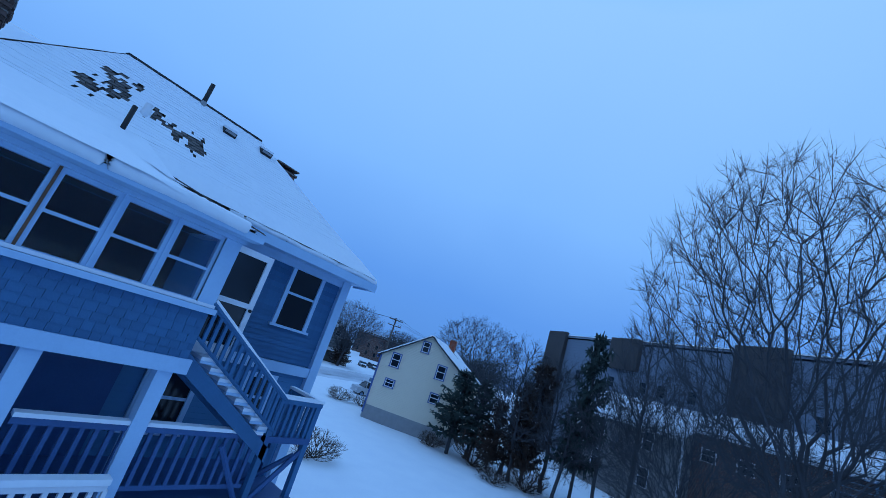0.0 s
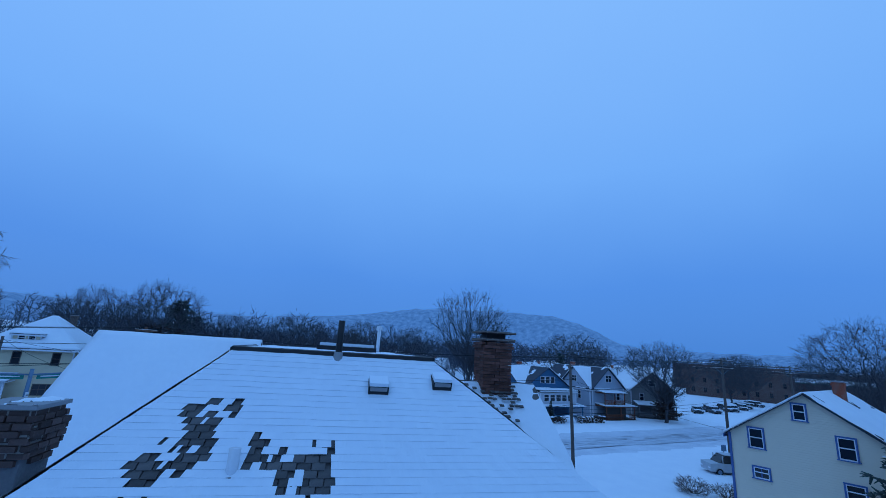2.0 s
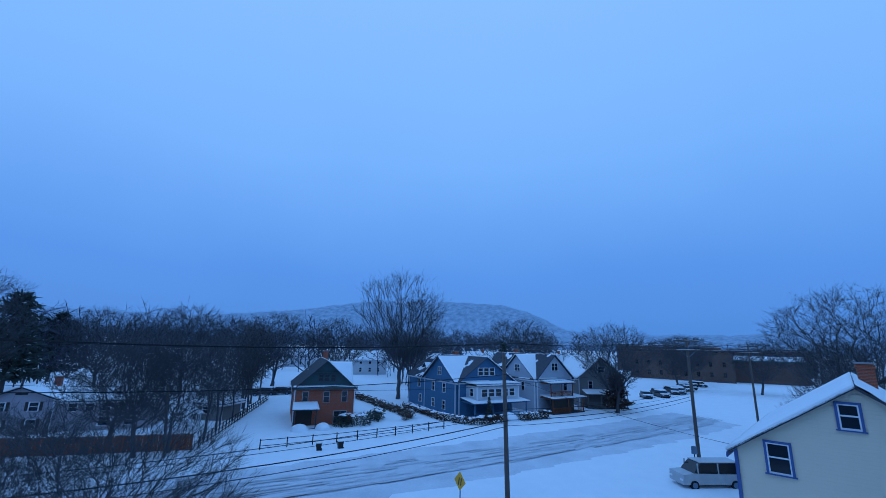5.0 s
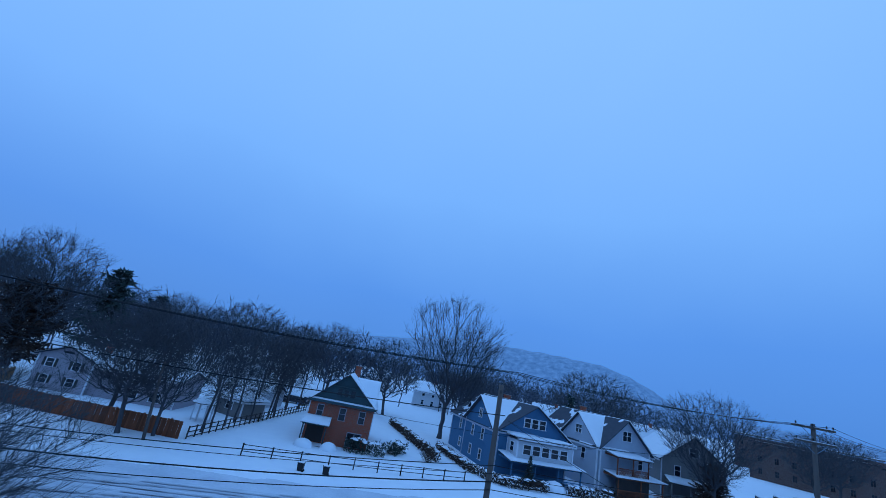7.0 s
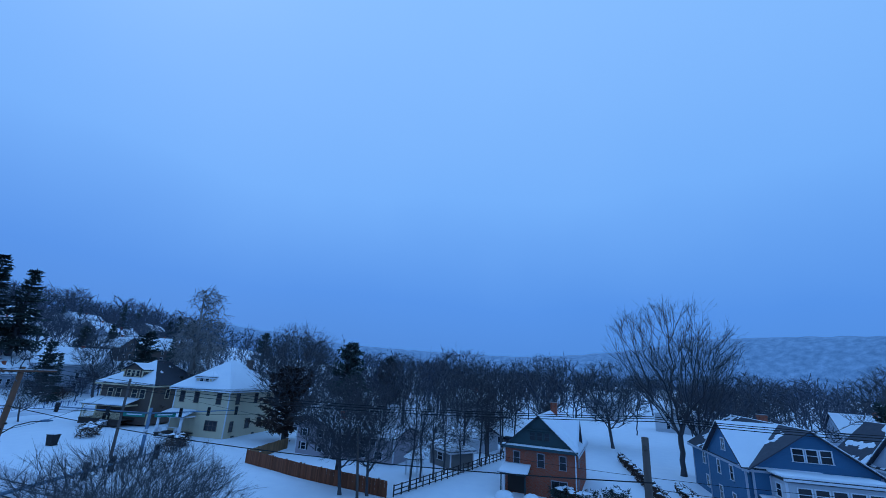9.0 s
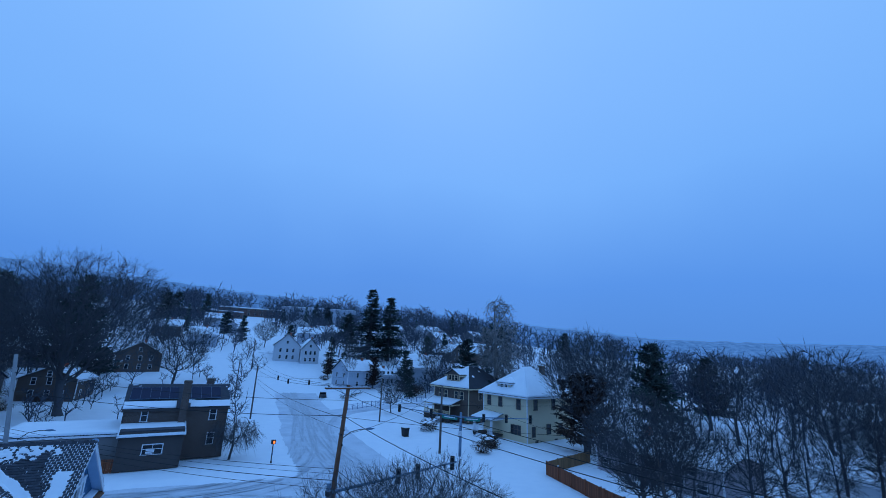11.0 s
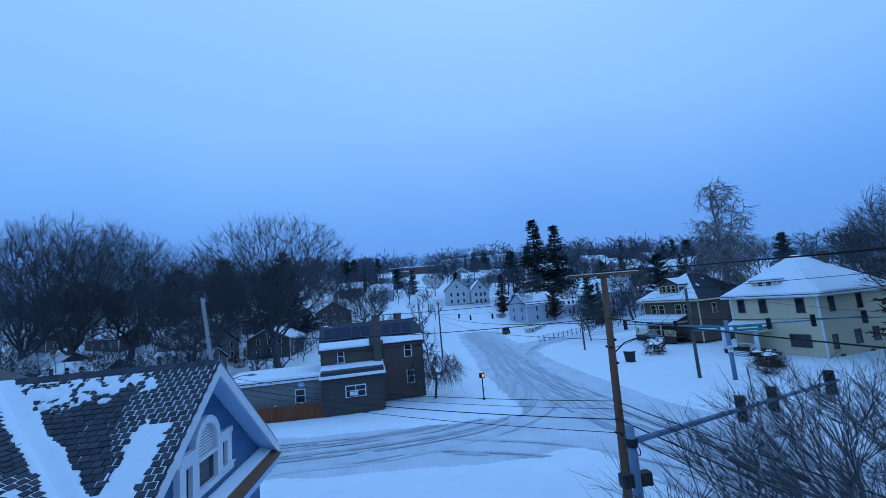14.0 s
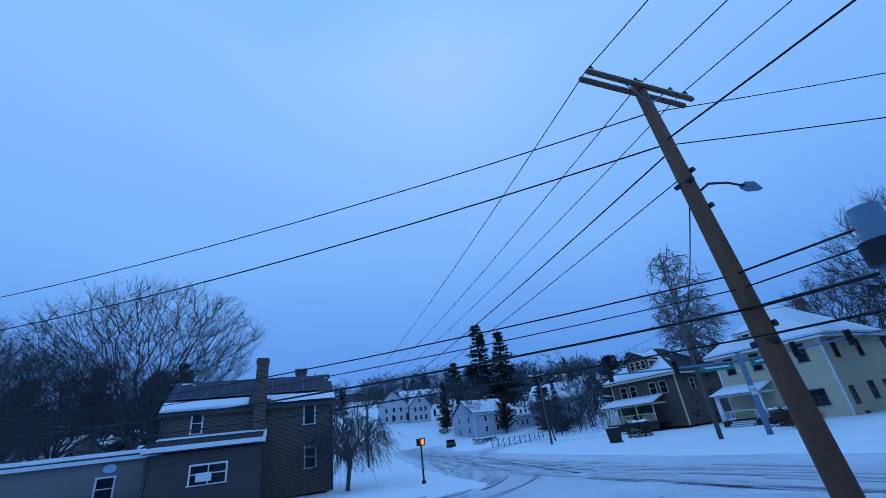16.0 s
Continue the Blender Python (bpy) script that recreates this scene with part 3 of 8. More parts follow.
hg = Geo()
NA, NS = 420, 18
for i in range(NA + 1):
    a = -60 - 360 * i / NA
    for j in range(NS + 1):
        s = j / NS
        r = 1120 + 290 * s
        hg.v.append((-30 + r * math.cos(radians(a)), r * math.sin(radians(a)), hill_height(a, s)))
hg.f = [(i * (NS + 1) + j, i * (NS + 1) + j + 1, (i + 1) * (NS + 1) + j + 1, (i + 1) * (NS + 1) + j) for i in range(NA) for j in range(NS)]
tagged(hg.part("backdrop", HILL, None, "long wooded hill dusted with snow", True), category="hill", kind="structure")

# ---- trees ----


def ring_tubes(g, pts, rads, n=3):
    """A run of joined rings along pts: one continuous tapering tube."""
    k0 = len(g.v)
    for i, (p, r) in enumerate(zip(pts, rads)):
        d = (pts[min(i + 1, len(pts) - 1)] - pts[max(i - 1, 0)]).normalized()
        a = Vector((d.z, 0, -d.x)) if abs(d.y) > 0.9 else Vector((d.z * 0.02 + 1, 0.013, 0)).cross(d)
        a = a.normalized() if a.length > 1e-6 else d.orthogonal().normalized()
        b = d.cross(a)
        for s in range(n):
            t = s * math.tau / n
            g.v.append(tuple(p + (a * math.cos(t) + b * math.sin(t)) * r))
    for i in range(len(pts) - 1):
        for s in range(n):
            e = (s + 1) % n
            g.f.append((k0 + i * n + s, k0 + i * n + e, k0 + (i + 1) * n + e, k0 + (i + 1) * n + s))


def twig(g, p, d, length, r, side):
    """A fine twig, a few millimetres thick: one narrow tapering blade."""
    a = d.cross(side)
    if a.length < 1e-5:
        a = d.orthogonal()
    a = a.normalized() * r
    k = len(g.v)
    g.v += [tuple(p + a), tuple(p - a), tuple(p + d * length)]
    g.f.append((k, k + 1, k + 2))


def grow(seed, tips, trunk=0.45, centre=0.62, rx=0.45, rz=0.38, low=0.0, spray=7, twig_len=0.09, droop=0.0, climb=0.45, r_tip=0.0021, power=2.6, wood_r=0.006, clump=0.0, lean=0.03, stems=1, mids=3, fan=0.9, spread=0.45, twiglets=2):
    """A bare tree one metre high: branch tips fill the crown and each joins the wood by the shortest easy way; every branch is as thick as all that it carries."""
    rng = random.Random(seed)
    P, parent, reach = [], [], []

    def node(p, q):
        P.append(np.array(p, float))
        parent.append(q)
        reach.append(0.0 if q < 0 else reach[q] + float(np.linalg.norm(P[-1] - P[q])))
        return len(P) - 1

    for s in range(stems):
        a = rng.uniform(0, math.tau)
        q = node((0.02 * math.cos(a) * (stems > 1), 0.02 * math.sin(a) * (stems > 1), 0), -1)
        dx, dy = rng.gauss(0, lean), rng.gauss(0, lean)
        for i in range(8):
            z = trunk * (i + 1) / 8
            q = node((dx * (i + 1) / 8 + rng.gauss(0, 0.004), dy * (i + 1) / 8 + rng.gauss(0, 0.004), z), q)
    targets = []
    while len(targets) < tips:
        v = np.array([rng.uniform(-1, 1), rng.uniform(-1, 1), rng.uniform(-1, 1)])
        rr = float(np.linalg.norm(v))
        if rr > 1 or rr < 0.25 or rng.random() > 0.35 + 0.65 * rr:
            continue
        squeeze = 1 - low * max(0.0, -v[2] + 0.3)
        p = np.array([v[0] * rx * squeeze, v[1] * rx * squeeze, centre + v[2] * rz])
        if p[2] < 0.06:
            continue
        if clump and noise.noise(Vector(p * 7.0) + Vector((seed, 0, 0))) < clump - 0.5:
            continue
        targets.append(p)
    targets.sort(key=lambda p: float(np.linalg.norm(p - np.array([0, 0, trunk * 0.8]))))
    base_n = 9 * stems
    store = np.zeros((base_n + tips * (mids + 1) + 8, 3))
    cost = np.zeros(len(store))
    for i, p in enumerate(P):
        store[i], cost[i] = p, reach[i]
    ends = []
    for tp in targets:
        n = len(P)
        dv = tp - store[:n]
        dist = np.linalg.norm(dv, axis=1) + 1e-6
        up = dv[:, 2] / dist
        c = dist * (1 + fan * np.maximum(0, 0.25 - up)) + climb * cost[:n] + np.where(store[:n, 2] < trunk * 0.42, 0.5, 0)
        j = int(np.argmin(c))
        a, last = P[j], j
        ln = float(dist[j])
        m = max(1, min(mids, int(ln / 0.035)))
        bow = np.array([rng.gauss(0, 0.03), rng.gauss(0, 0.03), -0.09 if droop <= 0 else 0.10]) * ln
        for s in range(m):
            f = (s + 1) / m
            q = a + (tp - a) * f + bow * (4 * f * (1 - f)) + np.array([rng.gauss(0, 0.006), rng.gauss(0, 0.006), rng.gauss(0, 0.005)]) * (f < 1) * min(1, ln * 6)
            last = node(q, last)
            store[last], cost[last] = q, reach[last]
        ends.append(last)
    load = [0.0] * len(P)
    for i in range(len(P) - 1, -1, -1):
        load[i] = max(load[i], r_tip**power)
        if parent[i] >= 0:
            load[parent[i]] += load[i]
    rad = [v ** (1 / power) for v in load]
    kids = [[] for _ in P]
    for i, q in enumerate(parent):
        if q >= 0:
            kids[q].append(i)
    wood, fine = Geo(), Geo()
    V = [Vector(p) for p in P]
    todo = [(i, -1) for i in range(len(P)) if parent[i] < 0]
    while todo:
        start, came = todo.pop()
        run, rr = [], []
        if came >= 0:
            run, rr = [V[came]], [min(rad[came], rad[start] * 1.25)]
        cur = start
        while True:
            run.append(V[cur])
            rr.append(rad[cur] if kids[cur] else rad[cur] * 0.8)
            if not kids[cur]:
                break
            best = max(kids[cur], key=lambda c: rad[c])
            todo += [(c, cur) for c in kids[cur] if c != best]
            cur = best
        if rr[0] > wood_r:
            cut = next((i for i, r in enumerate(rr) if r < wood_r * 0.6), len(rr) - 1)
            cut = max(1, min(cut, len(rr) - 1))
            if came < 0:
                rr[0] *= 1.5
                run[0] = run[0] - Vector((0, 0, 0.01))
            ring_tubes(wood, run[: cut + 1], rr[: cut + 1], 8)
            if cut < len(run) - 1:
                ring_tubes(fine, run[cut:], rr[cut:], 4)
        else:
            ring_tubes(fine, run, rr, 3)
    for e in ends:
        d0 = (V[e] - V[parent[e]]).normalized()
        for s in range(spray):
            d = (d0 * 0.9 + Vector((rng.gauss(0, spread), rng.gauss(0, spread), rng.gauss(0.12, spread * 0.8) - droop))).normalized()
            p = V[e] if s < spray // 2 + 1 else V[parent[e]].lerp(V[e], rng.random())
            ln = twig_len * rng.uniform(0.5, 1.25)
            twig(fine, p, d, ln, r_tip * 0.9, d0)
            for _ in range(twiglets):
                e2 = (d + Vector((rng.gauss(0, 0.55), rng.gauss(0, 0.55), rng.gauss(0.15, 0.4) - droop * 0.6))).normalized()
                twig(fine, p + d * ln * rng.uniform(0.25, 0.8), e2, ln * rng.uniform(0.35, 0.7), r_tip * 0.7, d)
    return wood, fine


def tree_kind(name, spec, label, bark=None, twig_mat=None, group="bare trees"):
    """One tree, one metre high, as a thing to be copied and scaled."""
    wood, fine = grow(**spec)
    top = thing(name, Matrix(), label, "tree", group)
    wood.part("trunk", bark or BARK, top, smooth=True)
    fine.part("crown", twig_mat or bark or BARK, top)
    return top


LIBRARY = {}


def plant(kind, x, y, h, turn=0, label="", wide=1.0):
    """Puts a tree of a kind with its full height h at a place: the first one is the kind itself."""
    top, full, used = LIBRARY[kind]
    s = h / full
    m = pose(x, y, land(x, y) + 0.05, 0, 0, turn)
    if not used:
        ob = top
        LIBRARY[kind][2] = True
        ob.matrix_basis = m
        ob.scale = (s * wide, s * wide, s)
    else:
        ob = copy_thing(top, m)
        ob.scale = (s * wide, s * wide, s)
    return tagged(ob, label) if label else ob


def register(kind, top):
    hi = max(v.co.z for c in top.children for v in c.data.vertices)
    LIBRARY[kind] = [top, hi, False]


register("round", tree_kind("bare_tree", dict(seed=11, tips=700, trunk=0.42, centre=0.60, rx=0.46, rz=0.36, low=0.25, r_tip=0.0012, power=2.15, mids=2, fan=1.2), "leafless broad-crowned street tree standing in snow"))
register("dome", tree_kind("bare_tree", dict(seed=17, tips=900, trunk=0.30, centre=0.50, rx=0.62, rz=0.45, low=0.0, climb=0.6, twig_len=0.13, r_tip=0.0011, power=2.15, wood_r=0.008, spread=0.28, mids=4, fan=1.3), "low leafless tree with wide spreading limbs"))
register("vase", tree_kind("bare_tree", dict(seed=23, tips=1200, trunk=0.36, centre=0.62, rx=0.46, rz=0.38, low=0.40, climb=0.7, fan=1.5, twig_len=0.075, r_tip=0.0008, power=2.0, mids=2), "tall leafless maple with a wide fanning crown"))
register("maple", tree_kind("bare_tree", dict(seed=29, tips=1500, trunk=0.40, centre=0.62, rx=0.42, rz=0.37, low=0.25, climb=0.5, fan=1.1, twig_len=0.06, r_tip=0.0007, power=2.05, spray=6, spread=0.40, mids=3), "big leafless maple with a fine dense crown"))
register("tall", tree_kind("bare_tree", dict(seed=37, tips=210, trunk=0.72, centre=0.60, rx=0.19, rz=0.38, low=0.2, climb=0.6, r_tip=0.0012, power=2.1, mids=2), "tall slender leafless tree"))
register("open", tree_kind("bare_tree", dict(seed=41, tips=300, trunk=0.34, centre=0.64, rx=0.42, rz=0.35, low=0.5, climb=0.85, fan=1.4, clump=0.45, spray=7, r_tip=0.0011, power=2.0, twig_len=0.10), "leafless cottonwood with long open limbs"))
register("birch", tree_kind("birch_tree", dict(seed=53, tips=300, trunk=0.86, centre=0.60, rx=0.16, rz=0.38, climb=0.5, spray=7, droop=0.9, twig_len=0.07, clump=0.4), "tall pale weeping birch without leaves", BIRCH, BIRCH))
register("weeping", tree_kind("weeping_tree", dict(seed=61, tips=130, trunk=0.42, centre=0.66, rx=0.52, rz=0.26, climb=0.5, spray=6, droop=1.5, twig_len=0.30, r_tip=0.0036, power=2.3, wood_r=0.015), "small weeping tree with hanging bare twigs"))


def leafy_kind(name, spec, label, low=0.62, tufts=900):
    """A bare tree whose lower boughs still carry withered leaves."""
    top = tree_kind(name, spec, label)
    rng = random.Random(spec["seed"])
    pts = [v.co.copy() for v in top.children[1].data.vertices if v.co.z < low]
    g = Geo()
    for _ in range(tufts):
        p = rng.choice(pts)
        for _ in range(5):
            q = p + Vector((rng.gauss(0, 0.012), rng.gauss(0, 0.012), rng.gauss(0, 0.010)))
            d = Vector((rng.gauss(0, 1), rng.gauss(0, 1), rng.gauss(-0.4, 0.6))).normalized() * 0.016
            a = d.orthogonal() * 0.45
            g.add([q, q + d * 0.5 + a, q + d, q + d * 0.5 - a], [(0, 1, 2, 3)])
    tagged(g.part("withered_leaves", BROWN_LEAF, top, "brown withered leaves on the lower boughs"), kind="stuff")
    return top


register("leafy", leafy_kind("bare_tree", dict(seed=83, tips=640, trunk=0.5, centre=0.6, rx=0.42, rz=0.38, low=0.1, r_tip=0.0012, power=2.15, mids=2), "oak with withered leaves on its lower boughs"))
register("bush", tree_kind("bare_shrub", dict(seed=71, tips=260, trunk=0.12, centre=0.45, rx=0.55, rz=0.45, stems=5, climb=0.8, spray=5, twig_len=0.16, r_tip=0.004, wood_r=0.02), "round leafless brown shrub in the snow", BROWN_LEAF, BROWN_LEAF, "bare shrubs"))


def blades(g, p, d, n, size, rng, droop=0.3):
    """A tuft of needles: narrow bent leaves about a twig."""
    for _ in range(n):
        a = Vector((rng.gauss(0, 1), rng.gauss(0, 1), rng.gauss(0, 0.6))).normalized()
        q = (d * 0.7 + a * 0.8 + Vector((0, 0, -droop))).normalized()
        s = q.orthogonal().normalized() * size * rng.uniform(0.10, 0.2)
        e = p + q * size * rng.uniform(0.6, 1.2)
        g.add([p - s, p + s, e + s * 0.4, e - s * 0.4], [(0, 1, 2, 3)])


def conifer(name, h, width, seed, label, drop=-0.15, bare=0.06, gap=0.0, clump=0.5, leaf=None, ragged=0.25, column=1.0):
    rng = random.Random(seed)
    wood, crown, snowy = Geo(), Geo(), Geo()
    wood.tube((0, 0, -0.3), (0, 0, h * 0.55), h * 0.022, h * 0.012, 7, False).tube((0, 0, h * 0.55), (0, 0, h * 0.985), h * 0.012, 0.015, 5, False)
    tiers = int(h * 2.2)
    for t in range(tiers):
        f = (t + rng.random() * 0.6) / tiers
        z = h * (bare + (1 - bare) * f)
        reach = width * ((1 - f) ** column + 0.05) * (1 + rng.uniform(-ragged, ragged))
        for b in range(rng.randint(5, 8)):
            if rng.random() < gap:
                continue
            a = rng.uniform(0, math.tau)
            d = Vector((math.cos(a), math.sin(a), drop + 0.4 * f + rng.uniform(-0.1, 0.12))).normalized()
            ln = reach * rng.uniform(0.65, 1.12)
            tip = Vector((0, 0, z)) + d * ln
            wood.tube((0, 0, z), tip, 0.035 + 0.004 * ln, 0.01, 3, False)
            n = max(2, int(ln / (clump * 0.55)))
            for s in range(n):
                q = Vector((0, 0, z)).lerp(tip, (s + 0.7) / n)
                blades(crown, q, d, 6, clump, rng)
                if rng.random() < 0.10:
                    blades(snowy, q + Vector((0, 0, 0.05)), d, 2, clump * 0.7, rng, 0.1)
    top = thing(name, Matrix(), label, "tree", "conifers")
    wood.part("trunk", BARK, top, smooth=True)
    crown.part("crown", leaf or NEEDLES, top)
    tagged(snowy.part("snow_dusting", SNOW, top, "snow caught on the needles"), kind="stuff")
    return top


register("spruce", conifer("spruce_tree", 14.0, 2.6, 5, "dark pointed spruce dusted with snow"))
register("pine", conifer("pine_tree", 12.0, 3.0, 6, "dark bushy pine with a ragged crown", drop=0.1, bare=0.22, gap=0.2, clump=0.75, ragged=0.45, column=0.45))
register("cedar", conifer("cedar_tree", 9.0, 2.3, 8, "dense dark evergreen dusted with snow", drop=0.15, bare=0.03, gap=0.1, clump=0.6, ragged=0.35, column=0.6))
register("oak", conifer("brown_leaved_tree", 11.0, 4.0, 9, "dark tree that has kept its withered leaves", drop=0.25, bare=0.12, gap=0.12, clump=0.6, leaf=BROWN_LEAF, ragged=0.4, column=0.5))

# street trees and yard trees, by kind: place, height, turn, width
for kind, x, y, h, turn, wide in [
    ("vase", -60.2, 55.3, 15.0, 10, 1.1), ("oak", -60.9, 56.0, 6.0, 10, 1.2), ("round", -49.2, -5.4, 11.5, 60, 0.95), ("round", -50.4, -3.2, 10.5, 160, 0.8), ("round", -52.5, -8.5, 10.0, 200, 1.2),
    ("open", -82.0, 25.4, 25.0, 30, 1.0), ("open", -83.0, 27.8, 20.0, 150, 0.9),
    ("dome", -26.0, -0.8, 8.3, 120, 1.25), ("dome", -31.0, -6.5, 7.4, 250, 1.2), ("cedar", 34.0, -47.0, 10.0, 60, 1.2), ("dome", 24.0, -60.0, 9.0, 33, 0.9), ("dome", 40.0, -62.0, 10.0, 133, 0.9), ("round", 14.0, -62.0, 11.0, 20, 1.0),
    ("weeping", -20.2, -38.9, 4.9, 0, 1.0), ("vase", 6.4, -78.0, 31.0, 0, 1.2), ("vase", 46.0, -83.0, 35.0, 130, 1.15), ("vase", 42.0, -92.0, 33.0, 220, 1.1), ("vase", 58.0, -88.0, 35.0, 20, 1.1),
    ("round", 18.0, -70.0, 20.0, 70, 1.1), ("vase", 24.0, -92.0, 26.0, 170, 1.1), ("round", -6.0, -112.0, 17.0, 30, 1.2), ("pine", 20.0, -120.0, 22.0, 30, 1.0), ("pine", 12.0, -110.0, 20.0, 90, 1.0),
    ("dome", 9.8, -44.0, 7.5, 80, 0.95), ("birch", -71.7, -59.8, 27.0, 0, 1.0), ("spruce", -69.0, -150.0, 30.0, 20, 1.45), ("spruce", -78.0, -152.0, 27.0, 90, 1.55),
    ("round", -88.0, -48.0, 19.0, 33, 1.0), ("leafy", -67.0, -29.2, 19.5, 0, 0.9), ("oak", -66.8, -29.6, 11.5, 40, 1.3), ("pine", -88.0, -34.0, 17.0, 70, 1.0), ("cedar", -68.0, -58.0, 8.5, 0, 0.9),
    ("maple", -31.0, 60.0, 17.5, 40, 1.15), ("dome", -27.0, 52.0, 10.0, 40, 1.0), ("round", -14.0, 60.0, 14.0, 5, 1.2), ("vase", -22.0, 84.0, 17.0, 5, 1.2),
    ("pine", -10.4, 27.2, 7.0, 10, 1.2), ("pine", -9.0, 28.4, 6.8, 60, 0.8), ("oak", -4.6, 29.0, 9.4, 200, 0.62), ("oak", -5.9, 29.6, 7.6, 40, 0.6), ("pine", -1.0, 29.4, 12.8, 140, 0.5), ("oak", -7.4, 28.6, 5.6, 10, 0.8),
    ("tall", -9.6, 28.8, 9.4, 30, 1.2), ("tall", -6.6, 29.4, 11.6, 77, 1.1), ("tall", -5.2, 28.2, 8.6, 177, 1.4), ("tall", -3.2, 29.6, 10.8, 230, 1.2), ("tall", -1.6, 27.8, 7.4, 300, 1.5), ("tall", 0.8, 28.4, 9.2, 90, 1.2), ("tall", 3.0, 27.6, 15.6, 250, 0.8), ("bush", -8.0, 27.4, 3.2, 20, 1.1), ("bush", -3.4, 27.4, 2.4, 90, 1.1),
    ("maple", 10.3, 18.0, 20.6, 300, 0.78), ("dome", 6.4, 26.0, 12.0, 200, 0.8), ("vase", 21.0, 14.0, 16.0, 100, 1.0), ("bush", 8.4, 27.0, 2.2, 140, 1.1),
    ("oak", -63.5, -57.0, 6.0, 30, 0.8), ("round", -52.0, -72.0, 8.0, 130, 1.0), ("tall", -52.0, -112.0, 12.0, 20, 1.0), ("spruce", -66.0, -96.0, 11.0, 55, 0.9),
    ("oak", -60.0, -112.0, 10.0, 10, 0.9), ("cedar", -53.0, -125.0, 9.0, 40, 1.1), ("pine", -110.0, -38.0, 15.0, 10, 1.0),
    ("cedar", -80.0, 46.0, 11.0, 10, 0.8), ("round", -92.0, 56.0, 17.0, 66, 1.2), ("round", -88.0, 100.0, 14.0, 6, 1.1), ("round", -76.0, 112.0, 13.0, 166, 1.2), ("round", -98.0, 116.0, 15.0, 266, 1.1), ("round", -66.0, 122.0, 14.0, 99, 1.1), ("round", -52.0, 96.0, 12.0, 199, 1.1), ("round", -100.0, 16.0, 16.0, 20, 1.1), ("round", -96.0, -12.0, 17.0, 120, 1.0), ("round", -104.0, 3.0, 17.0, 220, 1.0), ("round", -112.0, 40.0, 15.0, 320, 1.1), ("round", -98.0, -26.0, 16.0, 20, 1.0),
]:
    plant(kind, x, y, h, turn, wide=wide)
# the row of slim trees between the drive and the mauve house
rnd = random.Random(12)
for i in range(13):
    t = i / 12
    plant("tall", -55 - 30 * t + rnd.uniform(-0.6, 0.6), -1.5 + 3.2 * t + rnd.uniform(-1.0, 1.0), rnd.uniform(8, 13) + 3 * t, rnd.uniform(0, 360), wide=0.9)
# shrubs
for x, y, h, wide in [(-8.6, 12.4, 1.7, 1.5), (-25.0, 27.5, 1.5, 1.7), (-23.8, 29.5, 1.3, 1.5), (-51.6, -33.5, 2.0, 1.4), (-54.5, -36.0, 1.8, 1.6), (-12.0, 27.0, 1.4, 1.5), (-5.0, 25.6, 1.3, 1.8), (-61.0, 21.4, 1.9, 0.9)]:
    plant("bush", x, y, h, rnd.uniform(0, 360), wide=wide)

# the woods: grown from a few light trees, joined
wg, wt = Geo(), Geo()
light, thin_ = [], []
for s_ in range(6):
    wd, fn = grow(seed=90 + s_, tips=56, trunk=0.45, centre=0.62, rx=0.32 + 0.03 * s_, rz=0.36, low=0.2, mids=1, spray=5, twig_len=0.12, r_tip=0.0034, wood_r=9.0, twiglets=1)
    light.append(fn)
    wd, fn = grow(seed=190 + s_, tips=24, trunk=0.4, centre=0.6, rx=0.36, rz=0.38, low=0.2, mids=1, spray=6, twig_len=0.17, r_tip=0.0075, wood_r=9.0, twiglets=0)
    thin_.append(fn)
rnd = random.Random(5)


def copse(g, n, area, h0, h1, accept=None, kinds=None):
    made = 0
    for _ in range(n * 6):
        if made >= n:
            return
        x, y = area(rnd)
        if accept and not accept(x, y):
            continue
        made += 1
        src = rnd.choice(kinds or light)
        s = rnd.uniform(h0, h1) * rnd.choice((0.75, 1.0, 1.0, 1.12))
        wsc = s * rnd.uniform(0.9, 1.25)
        c, si = math.cos(rnd.uniform(0, 6.28)), math.sin(rnd.uniform(0, 6.28))
        nrm = math.hypot(c, si) or 1
        c, si = c / nrm, si / nrm
        z = land(x, y)
        k0 = len(g.v)
        g.v += [(x + (p[0] * c - p[1] * si) * wsc, y + (p[0] * si + p[1] * c) * wsc, z + p[2] * s) for p in src.v]
        g.f += [tuple(k0 + i for i in q) for q in src.f]


def clear(x, y):
    d = np.hypot(NEAR_PTS[:, 0] - x, NEAR_PTS[:, 1] - y) - NEAR_PTS[:, 2]
    return float(d.min()) > 5


def beyond(x, y):
    """Outside the streets and outside the blocks of houses south of the crossing."""
    return clear(x, y) and not (-118 < x < 80 and y > -152)


copse(wg, 80, lambda r: (r.uniform(-200, -92), r.uniform(-62, 22)), 11, 17)
copse(wg, 110, lambda r: (r.uniform(-240, -88), r.uniform(30, 90)), 9, 14, lambda x, y: clear(x, y) and not (x > -96 and y < 60))
copse(wg, 150, lambda r: (r.uniform(-190, 110), r.uniform(-300, -130)), 9, 16, beyond)
copse(wg, 60, lambda r: (r.uniform(-180, -92), r.uniform(-130, -52)), 8, 14, clear)
copse(wg, 75, lambda r: (r.uniform(24, 170), r.uniform(-190, -86)), 9, 17, clear)
copse(wg, 40, lambda r: (r.uniform(16, 110), r.uniform(-120, -54)), 4, 8, clear)
copse(wg, 60, lambda r: (r.uniform(-60, 70), r.uniform(95, 150)), 10, 16, clear)
